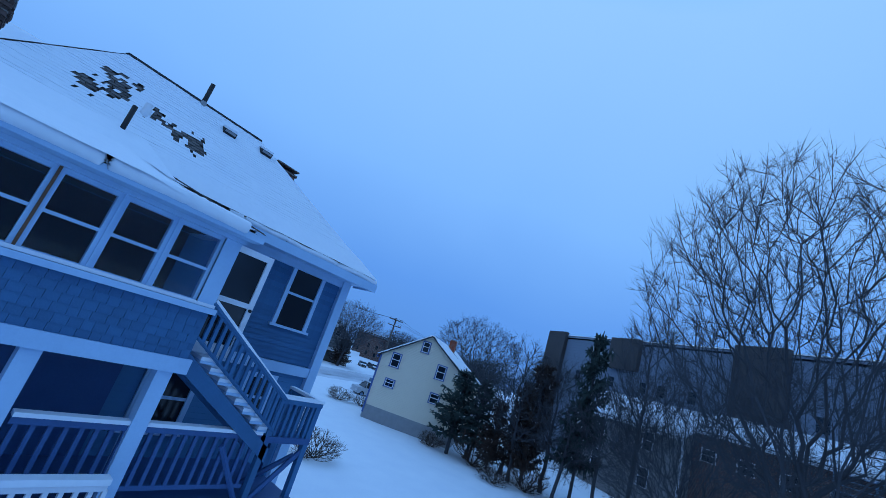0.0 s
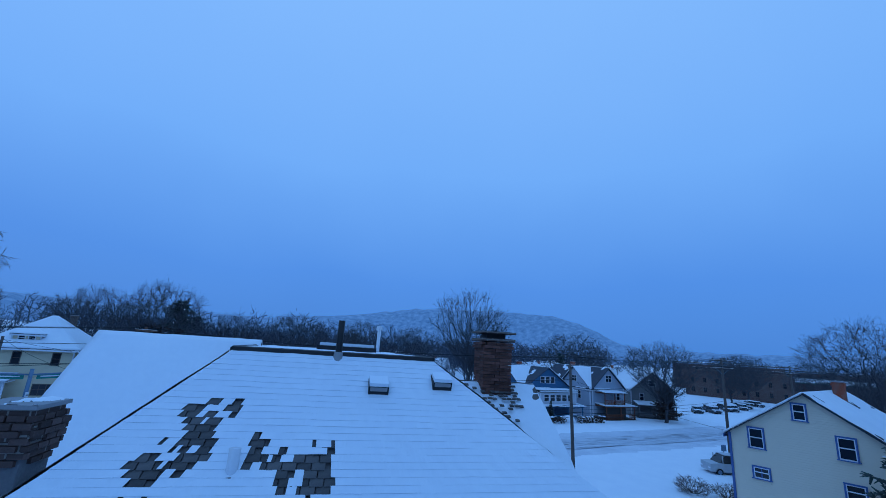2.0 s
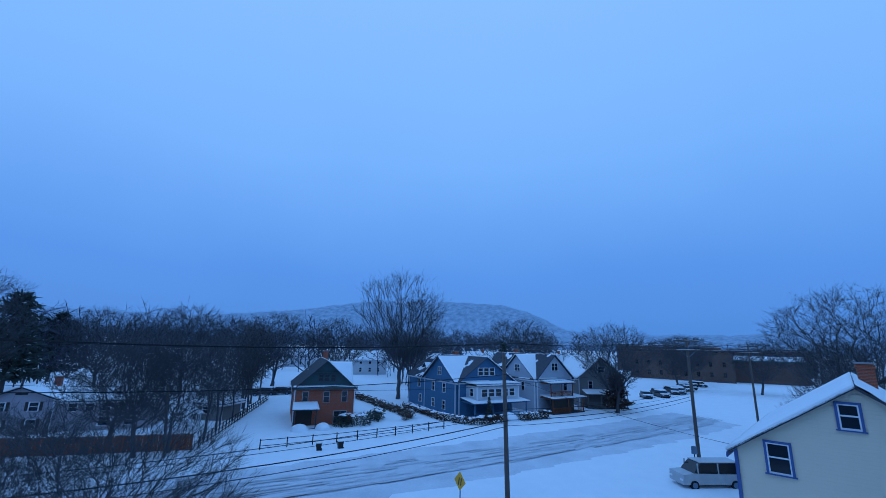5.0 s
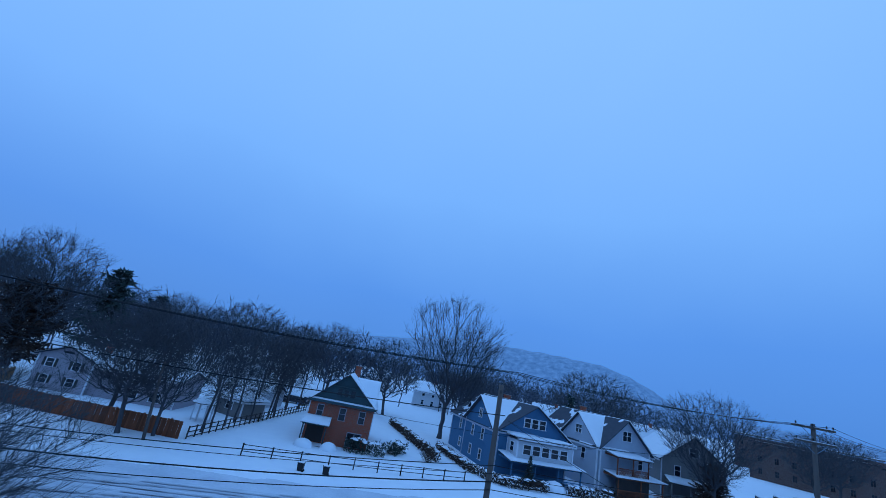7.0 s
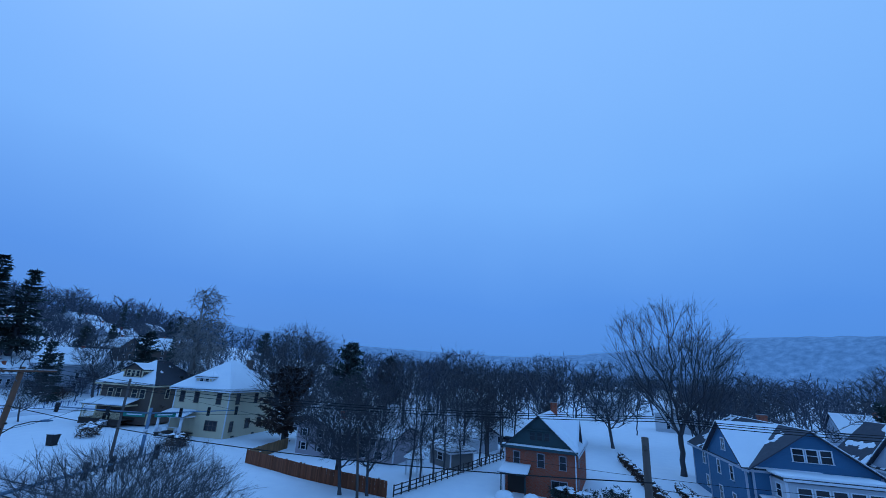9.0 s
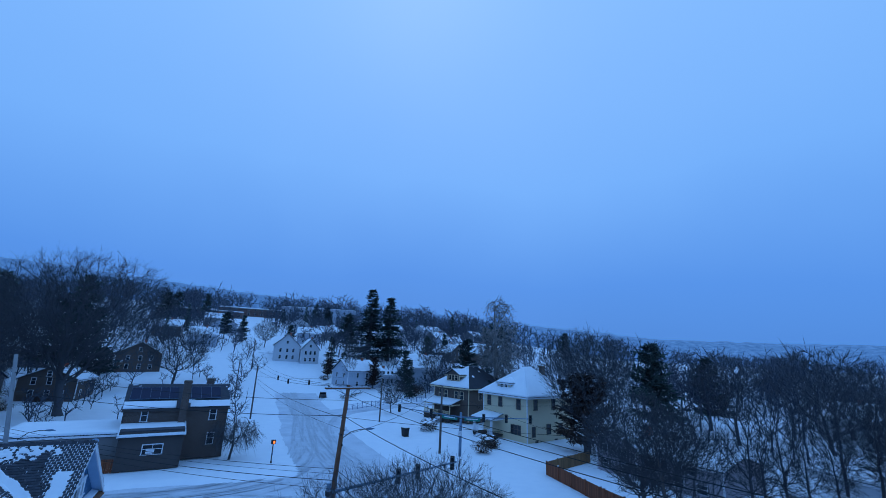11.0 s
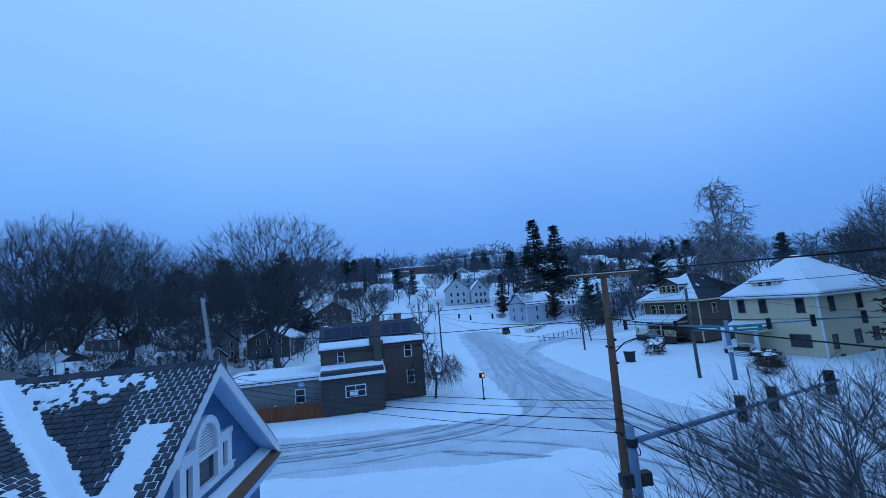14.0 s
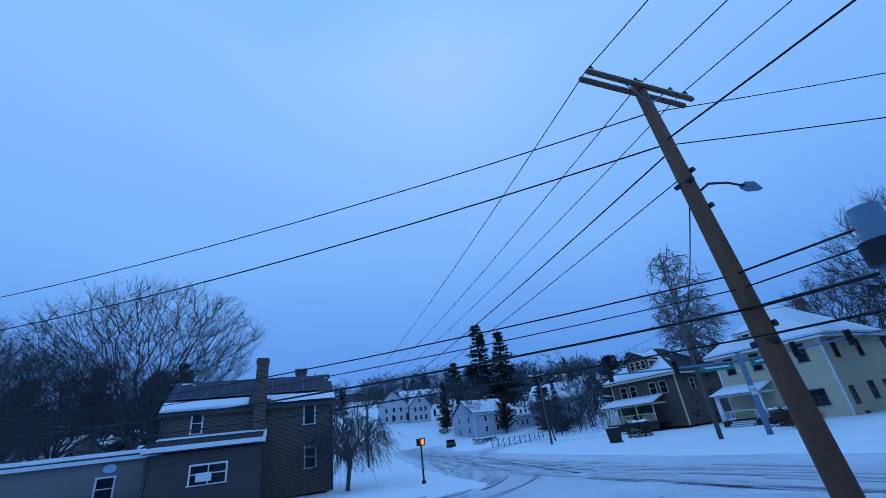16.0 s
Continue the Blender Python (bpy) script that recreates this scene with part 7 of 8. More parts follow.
for x in (-2.6, 1.6):
    d_ = Geo()
    for i in range(4):
        d_.box(x - 1.4, -0.04, 0.05 + i * 0.52, x + 1.4, -0.005, 0.52 + i * 0.52)
    d_.part("garage_door", BROWN_S, ga, "panelled brown garage door")

# houses farther off along the streets
far = [
    (-37.0, -147, 176, "white_house", WHITE_S, 9, 13, 6.0, 4.0, "front"), (-45.0, -144, 178, "white_house", WHITE_S, 6.4, 9, 5.6, 3.6, "front"),
    (-57.5, -112, 196, "grey_house", GREY_S, 13, 9, 5.6, 3.0, "side"), (-66.0, -116, 196, "grey_house", GREY_S, 7, 8, 3.6, 2.0, "side"), (-83.0, -111, 222, "grey_house", GREY_S, 10, 14, 7.0, 4.0, "front"),
    (-129, -150, 215, "brown_house", BROWN_S, 11, 14, 5.4, 4.4, "front"), (-112, -152, 200, "brown_house", BROWN_S, 10, 12, 5.0, 3.6, "front"), (-124, -178, 200, "grey_house", GREY_S, 15, 10, 5.6, 3.6, "side"),
    (4.6, -129, 186, "brown_house", BROWN_S, 11, 10, 5.4, 3.2, "front"), (13.0, -128, 186, "taupe_house", TAUPE_S, 9, 8, 3.4, 2.0, "side"), (28, -131, 178, "taupe_house", TAUPE_S, 11, 9, 5.2, 2.8, "side"),
    (41, -120, 160, "taupe_house", TAUPE_S, 13, 10, 6.0, 3.0, "side"), (38, -110, 160, "brown_house", BROWN_S, 9, 6, 2.8, 1.6, "side"), (75, -178, 165, "grey_house", GREY_S, 15, 11, 6.4, 4.0, "front"), (58, -150, 160, "grey_house", GREY_S, 11, 10, 5.6, 3.2, "side"),
    (70, -126, 155, "brown_house", BROWN_S, 15, 9, 4.0, 2.6, "side"), (94, -134, 150, "brown_house", BROWN_S, 13, 9, 4.2, 2.6, "side"), (22, -72, 178, "taupe_house", TAUPE_S, 10, 8, 3.2, 2.0, "side"),
    (36, -68, 172, "brown_house", BROWN_S, 10, 8, 3.2, 2.0, "side"), (52, -80, 165, "brown_house", BROWN_S, 11, 9, 4.0, 2.4, "side"), (14, -96, 176, "brown_house", BROWN_S, 10, 9, 4.6, 2.4, "front"), (30, -94, 170, "taupe_house", TAUPE_S, 11, 9, 4.6, 2.6, "side"),
    (-8, -170, 180, "grey_house", GREY_S, 10, 9, 5.0, 2.8, "side"), (8, -200, 182, "brown_house", BROWN_S, 11, 9, 5.0, 2.8, "side"), (-14, -226, 184, "grey_house", GREY_S, 11, 10, 5.2, 3.0, "front"), (-8, -262, 184, "taupe_house", TAUPE_S, 12, 10, 5.2, 3.0, "side"),
    (-52, -196, 172, "grey_house", GREY_S, 11, 10, 5.4, 3.0, "side"), (-66, -216, 190, "taupe_house", TAUPE_S, 12, 9, 5.0, 3.0, "side"), (-54, -250, 175, "white_house", WHITE_S, 11, 10, 5.4, 3.2, "front"),
    (-92, -196, 195, "grey_house", GREY_S, 14, 9, 5.0, 3.4, "side"), (-104, -222, 195, "white_house", WHITE_S, 14, 10, 5.0, 3.4, "side"), (-136, -216, 205, "taupe_house", TAUPE_S, 15, 10, 5.2, 3.6, "side"), (-150, -262, 200, "white_house", WHITE_S, 20, 11, 5.6, 3.6, "side"),
    (-120, -262, 195, "grey_house", GREY_S, 16, 10, 5.4, 3.4, "side"), (-168, -196, 215, "white_house", WHITE_S, 14, 10, 5.2, 3.4, "side"), (-176, -240, 210, "taupe_house", TAUPE_S, 16, 10, 5.4, 3.4, "side"), (-150, -170, 210, "grey_house", GREY_S, 13, 9, 5.2, 3.2, "front"),
    (-122, -20, 90, "white_house", WHITE_S, 10, 8, 4.8, 2.6, "side"), (-140, 30, 90, "white_house", WHITE_S, 11, 8, 4.8, 2.6, "side"), (-118, 60, 85, "grey_house", GREY_S, 11, 9, 5, 3, "side"),
    (-112, 82, 80, "white_house", WHITE_S, 12, 9, 5, 3, "side"), (-150, 80, 80, "white_house", WHITE_S, 12, 9, 5, 3, "side"), (-180, 10, 90, "white_house", WHITE_S, 12, 9, 5, 3, "side"),
]
rnd = random.Random(21)
for i, (x, y, turn, nm, wm, W, D, E, RH, kind) in enumerate(far):
    hm = thing(nm, pose(x, y, land(x, y) - 0.1, 0, 0, turn + rnd.uniform(-4, 4)), f"{'white' if wm is WHITE_S else 'cream' if wm is CREAM else 'taupe' if wm is TAUPE_S else 'dark brown' if wm is BROWN_S else 'grey'} clapboard house with a snow-covered roof", "house", "distant houses")
    wing(hm, I4, W, D, E, RH, kind, wm, WHITE, SLATE, cover=rnd.choice([1.1, 1.0, 0.9, 0.7]), over=0.4, seed=200 + i * 3, z0=-1.5,
         wins=[("F", u * W / 4.2, z, 0.9, 1.35) for u in (-1, 0.1, 1.1) for z in (1.8, 4.2)] + [(f, u * D, z, 0.9, 1.35) for f in "LR" for u in (0.25, 0.7) for z in (1.8, 4.2)] + ([("F", 0, E + 1.1, 0.9, 1.1)] if kind == "front" else []), thick=0.16)
    chimney(hm, pose(0.8, D * 0.45, 0), 0.6, 0.6, E + RH - 1, E + RH + 0.8)
for x, y, W, D, E, turn, wm, levels in [(-82, -352, 62, 20, 14, 168, GREY_S, 3), (2, -341, 50, 18, 6.5, 184, BRICK_MILL, 1), (-30, -372, 50, 18, 8, 178, BRICK_MILL, 2)]:
    lb = thing("institution_building", pose(x, y, land(x, y) - 1, 0, 0, turn), "long flat-roofed building under a layer of snow", "building", "long buildings")
    wing(lb, I4, W, D, E, 1.0, "side", wm, WHITE, SLATE, cover=1.1, over=0.4, seed=300 + levels, thick=0.25)
    for lv in range(levels):
        for c in range(int(W / 5)):
            window(lb, pose(-W / 2 + 2.5 + c * 5, -0.01, 3.4 + lv * 3.8), 1.5, 1.8, WHITE)

# the grey blocks and low brick building beyond the back yard
gbk = thing("grey_block_building", pose(5.0, 45.6, 0, 0, 0, -30), "long grey block building with dark panels", "building")
wing(gbk, pose(2, 0, 0), 58, 14, 16.0, 0.35, "flat", GREY_BLOCK, GREY_BLOCK, SLATE, cover=1.0, over=0.1, seed=171)
for u, w, z0, z1 in [(-24.5, 4.0, 6.0, 16.9), (-11.2, 4.5, 12.8, 16.6), (4.2, 4.5, 9.7, 16.8), (14.6, 4.2, 9.2, 16.6), (24.5, 4.2, 9.7, 16.6)]:
    Geo().box(u - w / 2, -0.6, z0, u + w / 2, -0.01, z1).part("dark_panel", DARK_S, gbk, "dark cladding panel")
for i in range(12):
    window(gbk, pose(-20 + i * 3.6 + (1.2 if i % 3 == 0 else 0), -0.01, 11.2), 1.1, 1.3, GREY_BLOCK)
lbk = thing("low_brick_building", pose(11.0, 37.0, 0, 0, 0, -30), "red brick building with a low snowy roof", "building")
wing(lbk, pose(7, 0, 0), 29, 7.0, 8.3, 1.7, "side", BRICK_MILL, WHITE, SLATE, cover=1.1, over=0.4, wins=[("F", -13 + i * 2.9, 6.4, 1.3, 1.0) for i in range(10)], seed=173)
dh = thing("dark_house", pose(-1.2, 42.6, 0, 0, 0, -30), "small dark house with snow on its roof", "house", "houses")
wing(dh, I4, 12.0, 6.0, 7.4, 2.2, "side", TAUPE_S, WHITE, SLATE, cover=1.0, over=0.5, wins=[("F", 2.6, 6.0, 1.2, 1.6), ("F", -3.2, 6.0, 1.2, 1.6), ("F", 2.6, 2.9, 1.2, 1.6), ("F", -3.2, 2.9, 1.2, 1.6)], seed=175)
fs = thing("fire_escape", pose(15.2, 34.5, 0, 0, 0, -30), "grey steel outside stair with landings", "fire escape")
for z in (5.0, 6.8):
    Geo().box(-2, -1.4, z, 2, 0, z + 0.08).part("landing", STEEL, fs)
    for zz in (0.4, 0.75, 1.05):
        Geo().box(-2, -1.44, z + zz, 2, -1.4, z + zz + 0.05).part("rail", STEEL, fs)
for x in (-2, 0, 2):
    Geo().box(x - 0.05, -1.45, 0, x + 0.05, -1.35, 8.0).part("post", STEEL, fs)
for zz in (0, 0.5, 0.9):
    Geo().tube((2, -1.4, 5.1 + zz), (7.2, -1.4, 0.1 + zz), 0.05, 0.05, 5).part("stair_rail", STEEL, fs)

# ---- poles, cables, signals ----


def sag(p, q, drop, n=14):
    p, q = Vector(p), Vector(q)
    return [p.lerp(q, i / n) - Vector((0, 0, 4 * drop * (i / n) * (1 - i / n))) for i in range(n + 1)]


def cable(p, q, drop, r, label="thin black overhead cable between poles"):
    g = Geo().path(sag(p, q, drop), r, 5)
    return tagged(g.part("overhead_cable", CABLE, None, label, True), category="cable", group="overhead cables")


def utility_pole(x, y, h, turn, lean=(0, 0), wood=None, arms=1, r=0.15, arm_w=2.4, label="weathered wooden utility pole with a crossarm"):
    z = land(x, y)
    top = thing("utility_pole", pose(x, y, z, 0, 0, turn), label, "pole", "utility poles")
    wood = wood or WOOD_GREY
    tip = Vector((lean[0], lean[1], h))
    Geo().tube((0, 0, -0.3), tip, r, r * 0.72, 10).part("shaft", wood, top, smooth=True)
    for a in range(arms):
        c = tip * (1 - (0.25 + a * 0.9) / h)
        for s in ((-0.13, 0.13) if a == 0 else (-0.13,)):
            Geo().box(c.x - arm_w / 2, c.y + s - 0.05, c.z - 0.06, c.x + arm_w / 2, c.y + s + 0.05, c.z + 0.06).part("crossarm", wood, top)
            Geo().box(c.x - arm_w / 2, c.y + s - 0.05, c.z + 0.06, c.x + arm_w / 2, c.y + s + 0.05, c.z + 0.085).part("snow", SNOW, top)
        for s in (-0.95, -0.1, 0.62, 0.95):
            q = Vector((c.x + s * arm_w / 2 * 0.95, c.y - 0.13, c.z + 0.06))
            Geo().tube(q, q + Vector((0, 0, 0.14)), 0.02, 0.02, 6).tube(q + Vector((0, 0, 0.08)), q + Vector((0, 0, 0.2)), 0.055, 0.04, 8).part("insulator", BLACK, top)
        for s in (-1, 1):
            Geo().tube((c.x, c.y - 0.1, c.z - 0.7), (c.x + s * 0.75, c.y - 0.13, c.z - 0.05), 0.018, 0.018, 5).part("brace", STEEL, top)
    return top


def street_lamp(parent, z, reach, rise):
    pts = [Vector((0.1, 0, z)), Vector((reach * 0.35, 0, z + rise * 0.75)), Vector((reach * 0.7, 0, z + rise)), Vector((reach, 0, z + rise))]
    arm = Geo().path(pts, 0.03, 6).part("lamp_arm", BLACK, parent, smooth=True)
    e = pts[-1]
    head = Geo().add([(e.x - 0.05, -0.09, e.z + 0.06), (e.x + 0.25, -0.13, e.z + 0.08), (e.x + 0.6, -0.05, e.z), (e.x + 0.6, 0.05, e.z), (e.x + 0.25, 0.13, e.z + 0.08), (e.x - 0.05, 0.09, e.z + 0.06), (e.x - 0.05, -0.09, e.z - 0.05), (e.x + 0.25, -0.13, e.z - 0.07), (e.x + 0.6, -0.05, e.z - 0.04), (e.x + 0.6, 0.05, e.z - 0.04), (e.x + 0.25, 0.13, e.z - 0.07), (e.x - 0.05, 0.09, e.z - 0.05)], [(0, 1, 2, 3, 4, 5), (11, 10, 9, 8, 7, 6)] + [(i, 6 + i, 6 + (i + 1) % 6, (i + 1) % 6) for i in range(6)])
    head.part("lamp_head", STEEL, parent, "grey cobra lamp head, unlit")


pA = utility_pole(-26.4, -13.4, 10.45, 188, (0, 0), WOOD_POLE, 1, 0.20, 3.7, "leaning brown wooden utility pole with twin crossarms")
street_lamp(pA, 6.6, 2.1, 0.55)
for z, s in ((7.2, 1), (6.9, -1), (6.2, 1), (3.6, 1), (3.3, -1)):
    Geo().tube((0.1 * s, -0.22, z), (0.1 * s, 0.22, z), 0.06, 0.06, 8).part("cable_clamp", BLACK, pA)
# the whole pole leans, its arms stay level
LEAN = Matrix(((1, 0, 0.1155, 0), (0, 1, 0.126, 0), (0, 0, 1, 0), (0, 0, 0, 1)))
for ob in pA.children:
    ob.data.transform(LEAN)
p1 = utility_pole(-31.2, 20.4, 9.6, 82, (0.0, 0.5), None, 0, 0.17, 0.7, "weathered leaning wooden utility pole with a bracket")
Geo().box(-0.06, 0.3, 9.2, 0.06, 0.9, 9.34).part("bracket", WOOD_GREY, p1)
p2 = utility_pole(-35.5, 42.4, 11.2, 75, (0.1, 0.2), None, 2, 0.17)
pB = utility_pole(-3.4, -30.5, 11.6, 180, (-1.5, 0.0), CONCRETE, 0, 0.19, 0.6, "grey leaning utility pole beside the fence")
street_lamp(pB, 4.6, 1.9, 0.7)
pC = utility_pole(-45.8, -35.0, 8.8, 60, (0.0, 0.0), WOOD_GREY, 0, 0.17, label="dark wooden utility pole on the corner")
pD = utility_pole(-23.6, -69.0, 9.8, 88, (0, 0), WOOD_GREY, 1)
p3 = utility_pole(-48.6, -3.0, 6.2, 80, (-0.5, -0.3), WOOD_GREY, 0, 0.13, label="short weathered pole by the fence")
pE = utility_pole(-21.0, -98.0, 9.6, 88)
pF = utility_pole(-45.8, -61.1, 8.2, 60, (0, 0), WOOD_GREY, 0)
pG = utility_pole(-25.5, -135.0, 9.6, 88)
pH = utility_pole(-46.0, 66.0, 11.0, 65, (0, 0), None, 2)

A = Vector((-27.4, -14.85, 10.2))


def hang(v):
    """A fixing on the leaning pole, v from its arm."""
    v = Vector(v)
    return A + v + Vector((0.097, 0.141, 0)) * -v.z


for off in (-1.55, -0.05, 1.7):
    cable(A + Vector((off, off * 0.15, 0.2)), Vector((-31.2 + off * 0.7, 20.8, 10.3)), 0.6, 0.014)
    cable(A + Vector((off, off * 0.15, 0.2)), Vector((-23.6 + off * 0.7, -69.0, 9.8)), 0.9, 0.014)
    cable(Vector((-31.2 + off * 0.7, 20.8, 10.3)), Vector((-35.5 + off * 0.7, 42.4, 11.1)), 0.4, 0.014)
    cable(Vector((-35.5 + off * 0.7, 42.4, 11.1)), Vector((-46.0 + off * 0.7, 66.0, 11.0)), 0.4, 0.014)
    cable(Vector((-23.6 + off * 0.7, -69.0, 9.8)), Vector((-21.0 + off * 0.7, -98.0, 12.4)), 0.4, 0.014)
cable(hang((0, 0, -0.9)), (-2.0, -30.5, 10.1), 0.5, 0.016)
cable(hang((0, 0, -0.9)), (-50.0, -6.0, 9.8), 0.3, 0.012)
cable(hang((-0.1, 0, -2.0)), (-2.2, -30.5, 8.6), 0.5, 0.02)
cable(hang((-0.1, 0, -2.2)), (-23.4, -69.0, 7.6), 0.7, 0.02)
cable(hang((-0.1, 0, -3.0)), (-23.4, -69.0, 7.0), 0.8, 0.013)
cable(hang((0.1, 0, -2.0)), (-31.2, 20.7, 8.2), 0.6, 0.022)
cable(hang((0.1, 0, -2.1)), (-58.0, -2.0, 7.4), 0.5, 0.014)
for i, (dz, r, e) in enumerate(((-5.6, 0.02, 0.6), (-5.9, 0.014, 0.5), (-6.3, 0.03, 0.7), (-6.8, 0.02, 0.75))):
    cable(hang((0.1, 0.1 * i, dz)), (-31.3, 20.6, 5.9 - i * 0.35), e, r, "thick black communication cable")
    cable(hang((0.1, 0.1 * i, dz)), (4.0, -36.0, 6.2 - i * 0.3), 0.7, r * 0.8, "thick black communication cable")
    cable((-31.3, 20.6, 5.9 - i * 0.35), (-35.6, 42.4, 6.4 - i * 0.3), 0.4, r * 0.8, "thick black communication cable")
cable((-45.8, -35.0, 8.6), hang((0, 0, -3.4)), 0.8, 0.016)
cable((-45.8, -35.0, 8.4), (-45.8, -61.1, 8.0), 0.5, 0.014)
cable((-45.8, -35.0, 8.5), (-48.9, -3.2, 6.0), 0.7, 0.014)
cable((-48.9, -3.2, 6.1), (-45.0, 40.0, 7.0), 1.0, 0.014)
cable((-31.2, 20.9, 8.0), (-19.0, 28.5, 5.4), 0.4, 0.010)
cable((-31.2, 20.9, 8.0), (-58.0, 40.0, 5.5), 0.7, 0.010)
for f_, w_, dz in ((0.17, 1.0, -6.32), (0.22, 0.7, -6.0)):
    q = A + (Vector((-31.3, 20.6, 5.4)) - (hang((0, 0, -6.3)))) * f_
    c = Geo().tube((q.x, q.y - w_ / 2, 3.62 + dz + 6.3), (q.x, q.y + w_ / 2, 3.6 + dz + 6.3), 0.09, 0.09, 10)
    tagged(c.part("splice_case", BLACK, None, "black cable splice case", True), category="cable box", group="splice cases")


def signal_head(parent, m, lit=None, box=BLACK):
    g = Geo().box(-0.17, -0.12, -0.5, 0.17, 0.1, 0.5, m)
    hd = g.part("signal_head", box, parent)
    for i, z in enumerate((0.32, 0.0, -0.32)):
        vz = Geo()
        for a in range(7):
            a0, a1 = math.pi * a / 7, math.pi * (a + 1) / 7
            p = [(math.cos(t) * 0.13, y, z + math.sin(t) * 0.13) for y in (-0.12, -0.32) for t in (a0, a1)]
            vz.add([m @ Vector(v) for v in p], [(0, 1, 3, 2)])
        vz.part("visor", box, hd)
        Geo().tube(m @ Vector((0, -0.125, z)), m @ Vector((0, -0.14, z)), 0.11, 0.11, 12).part("lens", RED_GLOW if lit == i else GLASS_DARK, hd)
    return hd


# signal mast beside the leaning pole: its arm reaches over the street
ms = thing("signal_mast", pose(-25.8, -11.3, 0), "grey steel traffic signal mast with a long arm", "traffic signal", "signal masts")
Geo().tube((0, 0, 0), (0, 0, 4.42), 0.19, 0.16, 14).part("mast", STEEL, ms, smooth=True)
Geo().tube((0, 0, 3.70), (0, 0, 3.98), 0.23, 0.23, 14).part("collar", BLACK, ms)
Geo().tube((-0.1, 0, 3.86), (-10.4, -1.4, 4.75), 0.11, 0.06, 10).part("arm", STEEL, ms, smooth=True)
ring = Geo()
for i in range(16):
    a = i * math.tau / 16
    for j in range(5):
        b = j * math.tau / 5
        ring.v.append((-0.28 + 0.02 * math.sin(b), -0.1 + (0.14 + 0.02 * math.cos(b)) * math.cos(a), 3.46 + (0.16 + 0.02 * math.cos(b)) * math.sin(a)))
ring.f = [(i * 5 + j, i * 5 + (j + 1) % 5, (i + 1) % 16 * 5 + (j + 1) % 5, (i + 1) % 16 * 5 + j) for i in range(16) for j in range(5)]
ring.part("cable_loop", BLACK, ms)
for f_, tn in ((0.5, 150), (0.66, 150), (0.97, 150)):
    px, py, pz = -0.1 - 10.3 * f_, -1.4 * f_, 3.86 + f_ * 0.89
    signal_head(ms, pose(px, py - 0.15, pz - 0.05, 0, 0, tn))
for s in (-1, 1):
    Geo().box(s * 0.35 - 0.22, -0.22, 2.3, s * 0.35 + 0.22, 0.12, 2.75).part("pedestrian_signal", BLACK, ms)
# signal mast on the far corner with street signs
m2 = thing("signal_mast", pose(-47.7, -32.8, 0), "grey steel traffic signal mast with green street signs", "traffic signal", "signal masts")
Geo().tube((0, 0, 0), (0, 0, 5.6), 0.2, 0.17, 14).part("mast", STEEL, m2, smooth=True)
AW = Vector((-0.707, 0.707, 0))
for sd_, reach in ((1, 9.6), (-1, 9.4)):
    e = AW * sd_ * reach + Vector((0, 0, 5.55))
    Geo().tube((0, 0, 5.0), e, 0.09, 0.05, 10).part("arm", STEEL, m2, smooth=True)
    a, b = AW * sd_ * 0.5 + Vector((0, 0, 4.55)), AW * sd_ * 2.7 + Vector((0, 0, 4.65))
    n3 = Vector((0.707, 0.707, 0))
    ob = Geo().slab([a, b, b + Vector((0, 0, 0.5)), a + Vector((0, 0, 0.5))], 0.03, n3).part("street_sign", GREEN_SIGN, m2, "green street name sign")
    d = (b - a).normalized()
    u, v = a + d * 0.3 + Vector((0, 0, 0.2)) + n3 * 0.004, b - d * 0.35 + Vector((0, 0, 0.2)) + n3 * 0.004
    Geo().add([u, v, v + Vector((0, 0, 0.12)), u + Vector((0, 0, 0.12))], [(0, 1, 2, 3)]).part("lettering_bar", WHITE, ob)
for k_, lit_ in ((3.2, None), (6.2, None), (9.3, None), (-4.2, None), (-9.0, None)):
    q = AW * k_ + Vector((0.15, 0.15, 5.0 + abs(k_) * 0.055))
    signal_head(m2, pose(q.x, q.y, q.z, 0, 0, 135), lit_)
for z in (3.0,):
    Geo().box(-0.05, 0.22, z - 0.3, 0.45, 0.25, z + 0.3).part("route_sign", WHITE, m2, "white route sign with a black number")
    cu = bpy.data.curves.new("route_number", "FONT")
    cu.body, cu.size, cu.extrude, cu.align_x, cu.align_y = "122", 0.3, 0.004, "CENTER", "CENTER"
    cu.materials.append(BLACK)
    tx = new("route_number", cu)
    tx.parent = m2
    tx.matrix_local = pose(0.2, 0.258, z, 90, 0, 180)
# flashing hand on a short post at the near corner
pd = thing("pedestrian_signal", pose(-24.6, -36.0, 0), "black pedestrian signal post with an orange lit hand", "traffic signal")
Geo().tube((0, 0, 0), (0, 0, 2.3), 0.06, 0.055, 10).part("post", BLACK, pd)
Geo().tube((0, 0, 0), (0, 0, 0.35), 0.16, 0.1, 10).part("base", BLACK, pd)
Geo().box(-0.24, -0.2, 2.2, 0.24, 0.16, 2.62).part("housing", BLACK, pd)
Geo().box(-0.17, 0.162, 2.27, 0.02, 0.17, 2.55).part("lit_hand", ORANGE_GLOW, pd)
Geo().box(-0.09, 0.06, 1.0, 0.09, 0.1, 1.25).part("push_button", STEEL, pd)
# signals hung over the far street
for x, y, z in ((-30.5, -78.0, 6.2), (-34.5, -76.0, 6.2), (-29.0, -84.0, 6.5)):
    hs = thing("hanging_signal", pose(x, y, z), "black traffic signal hung on a span wire", "traffic signal", "hanging signals")
    signal_head(hs, pose(0, 0, 0, 0, 0, 180))
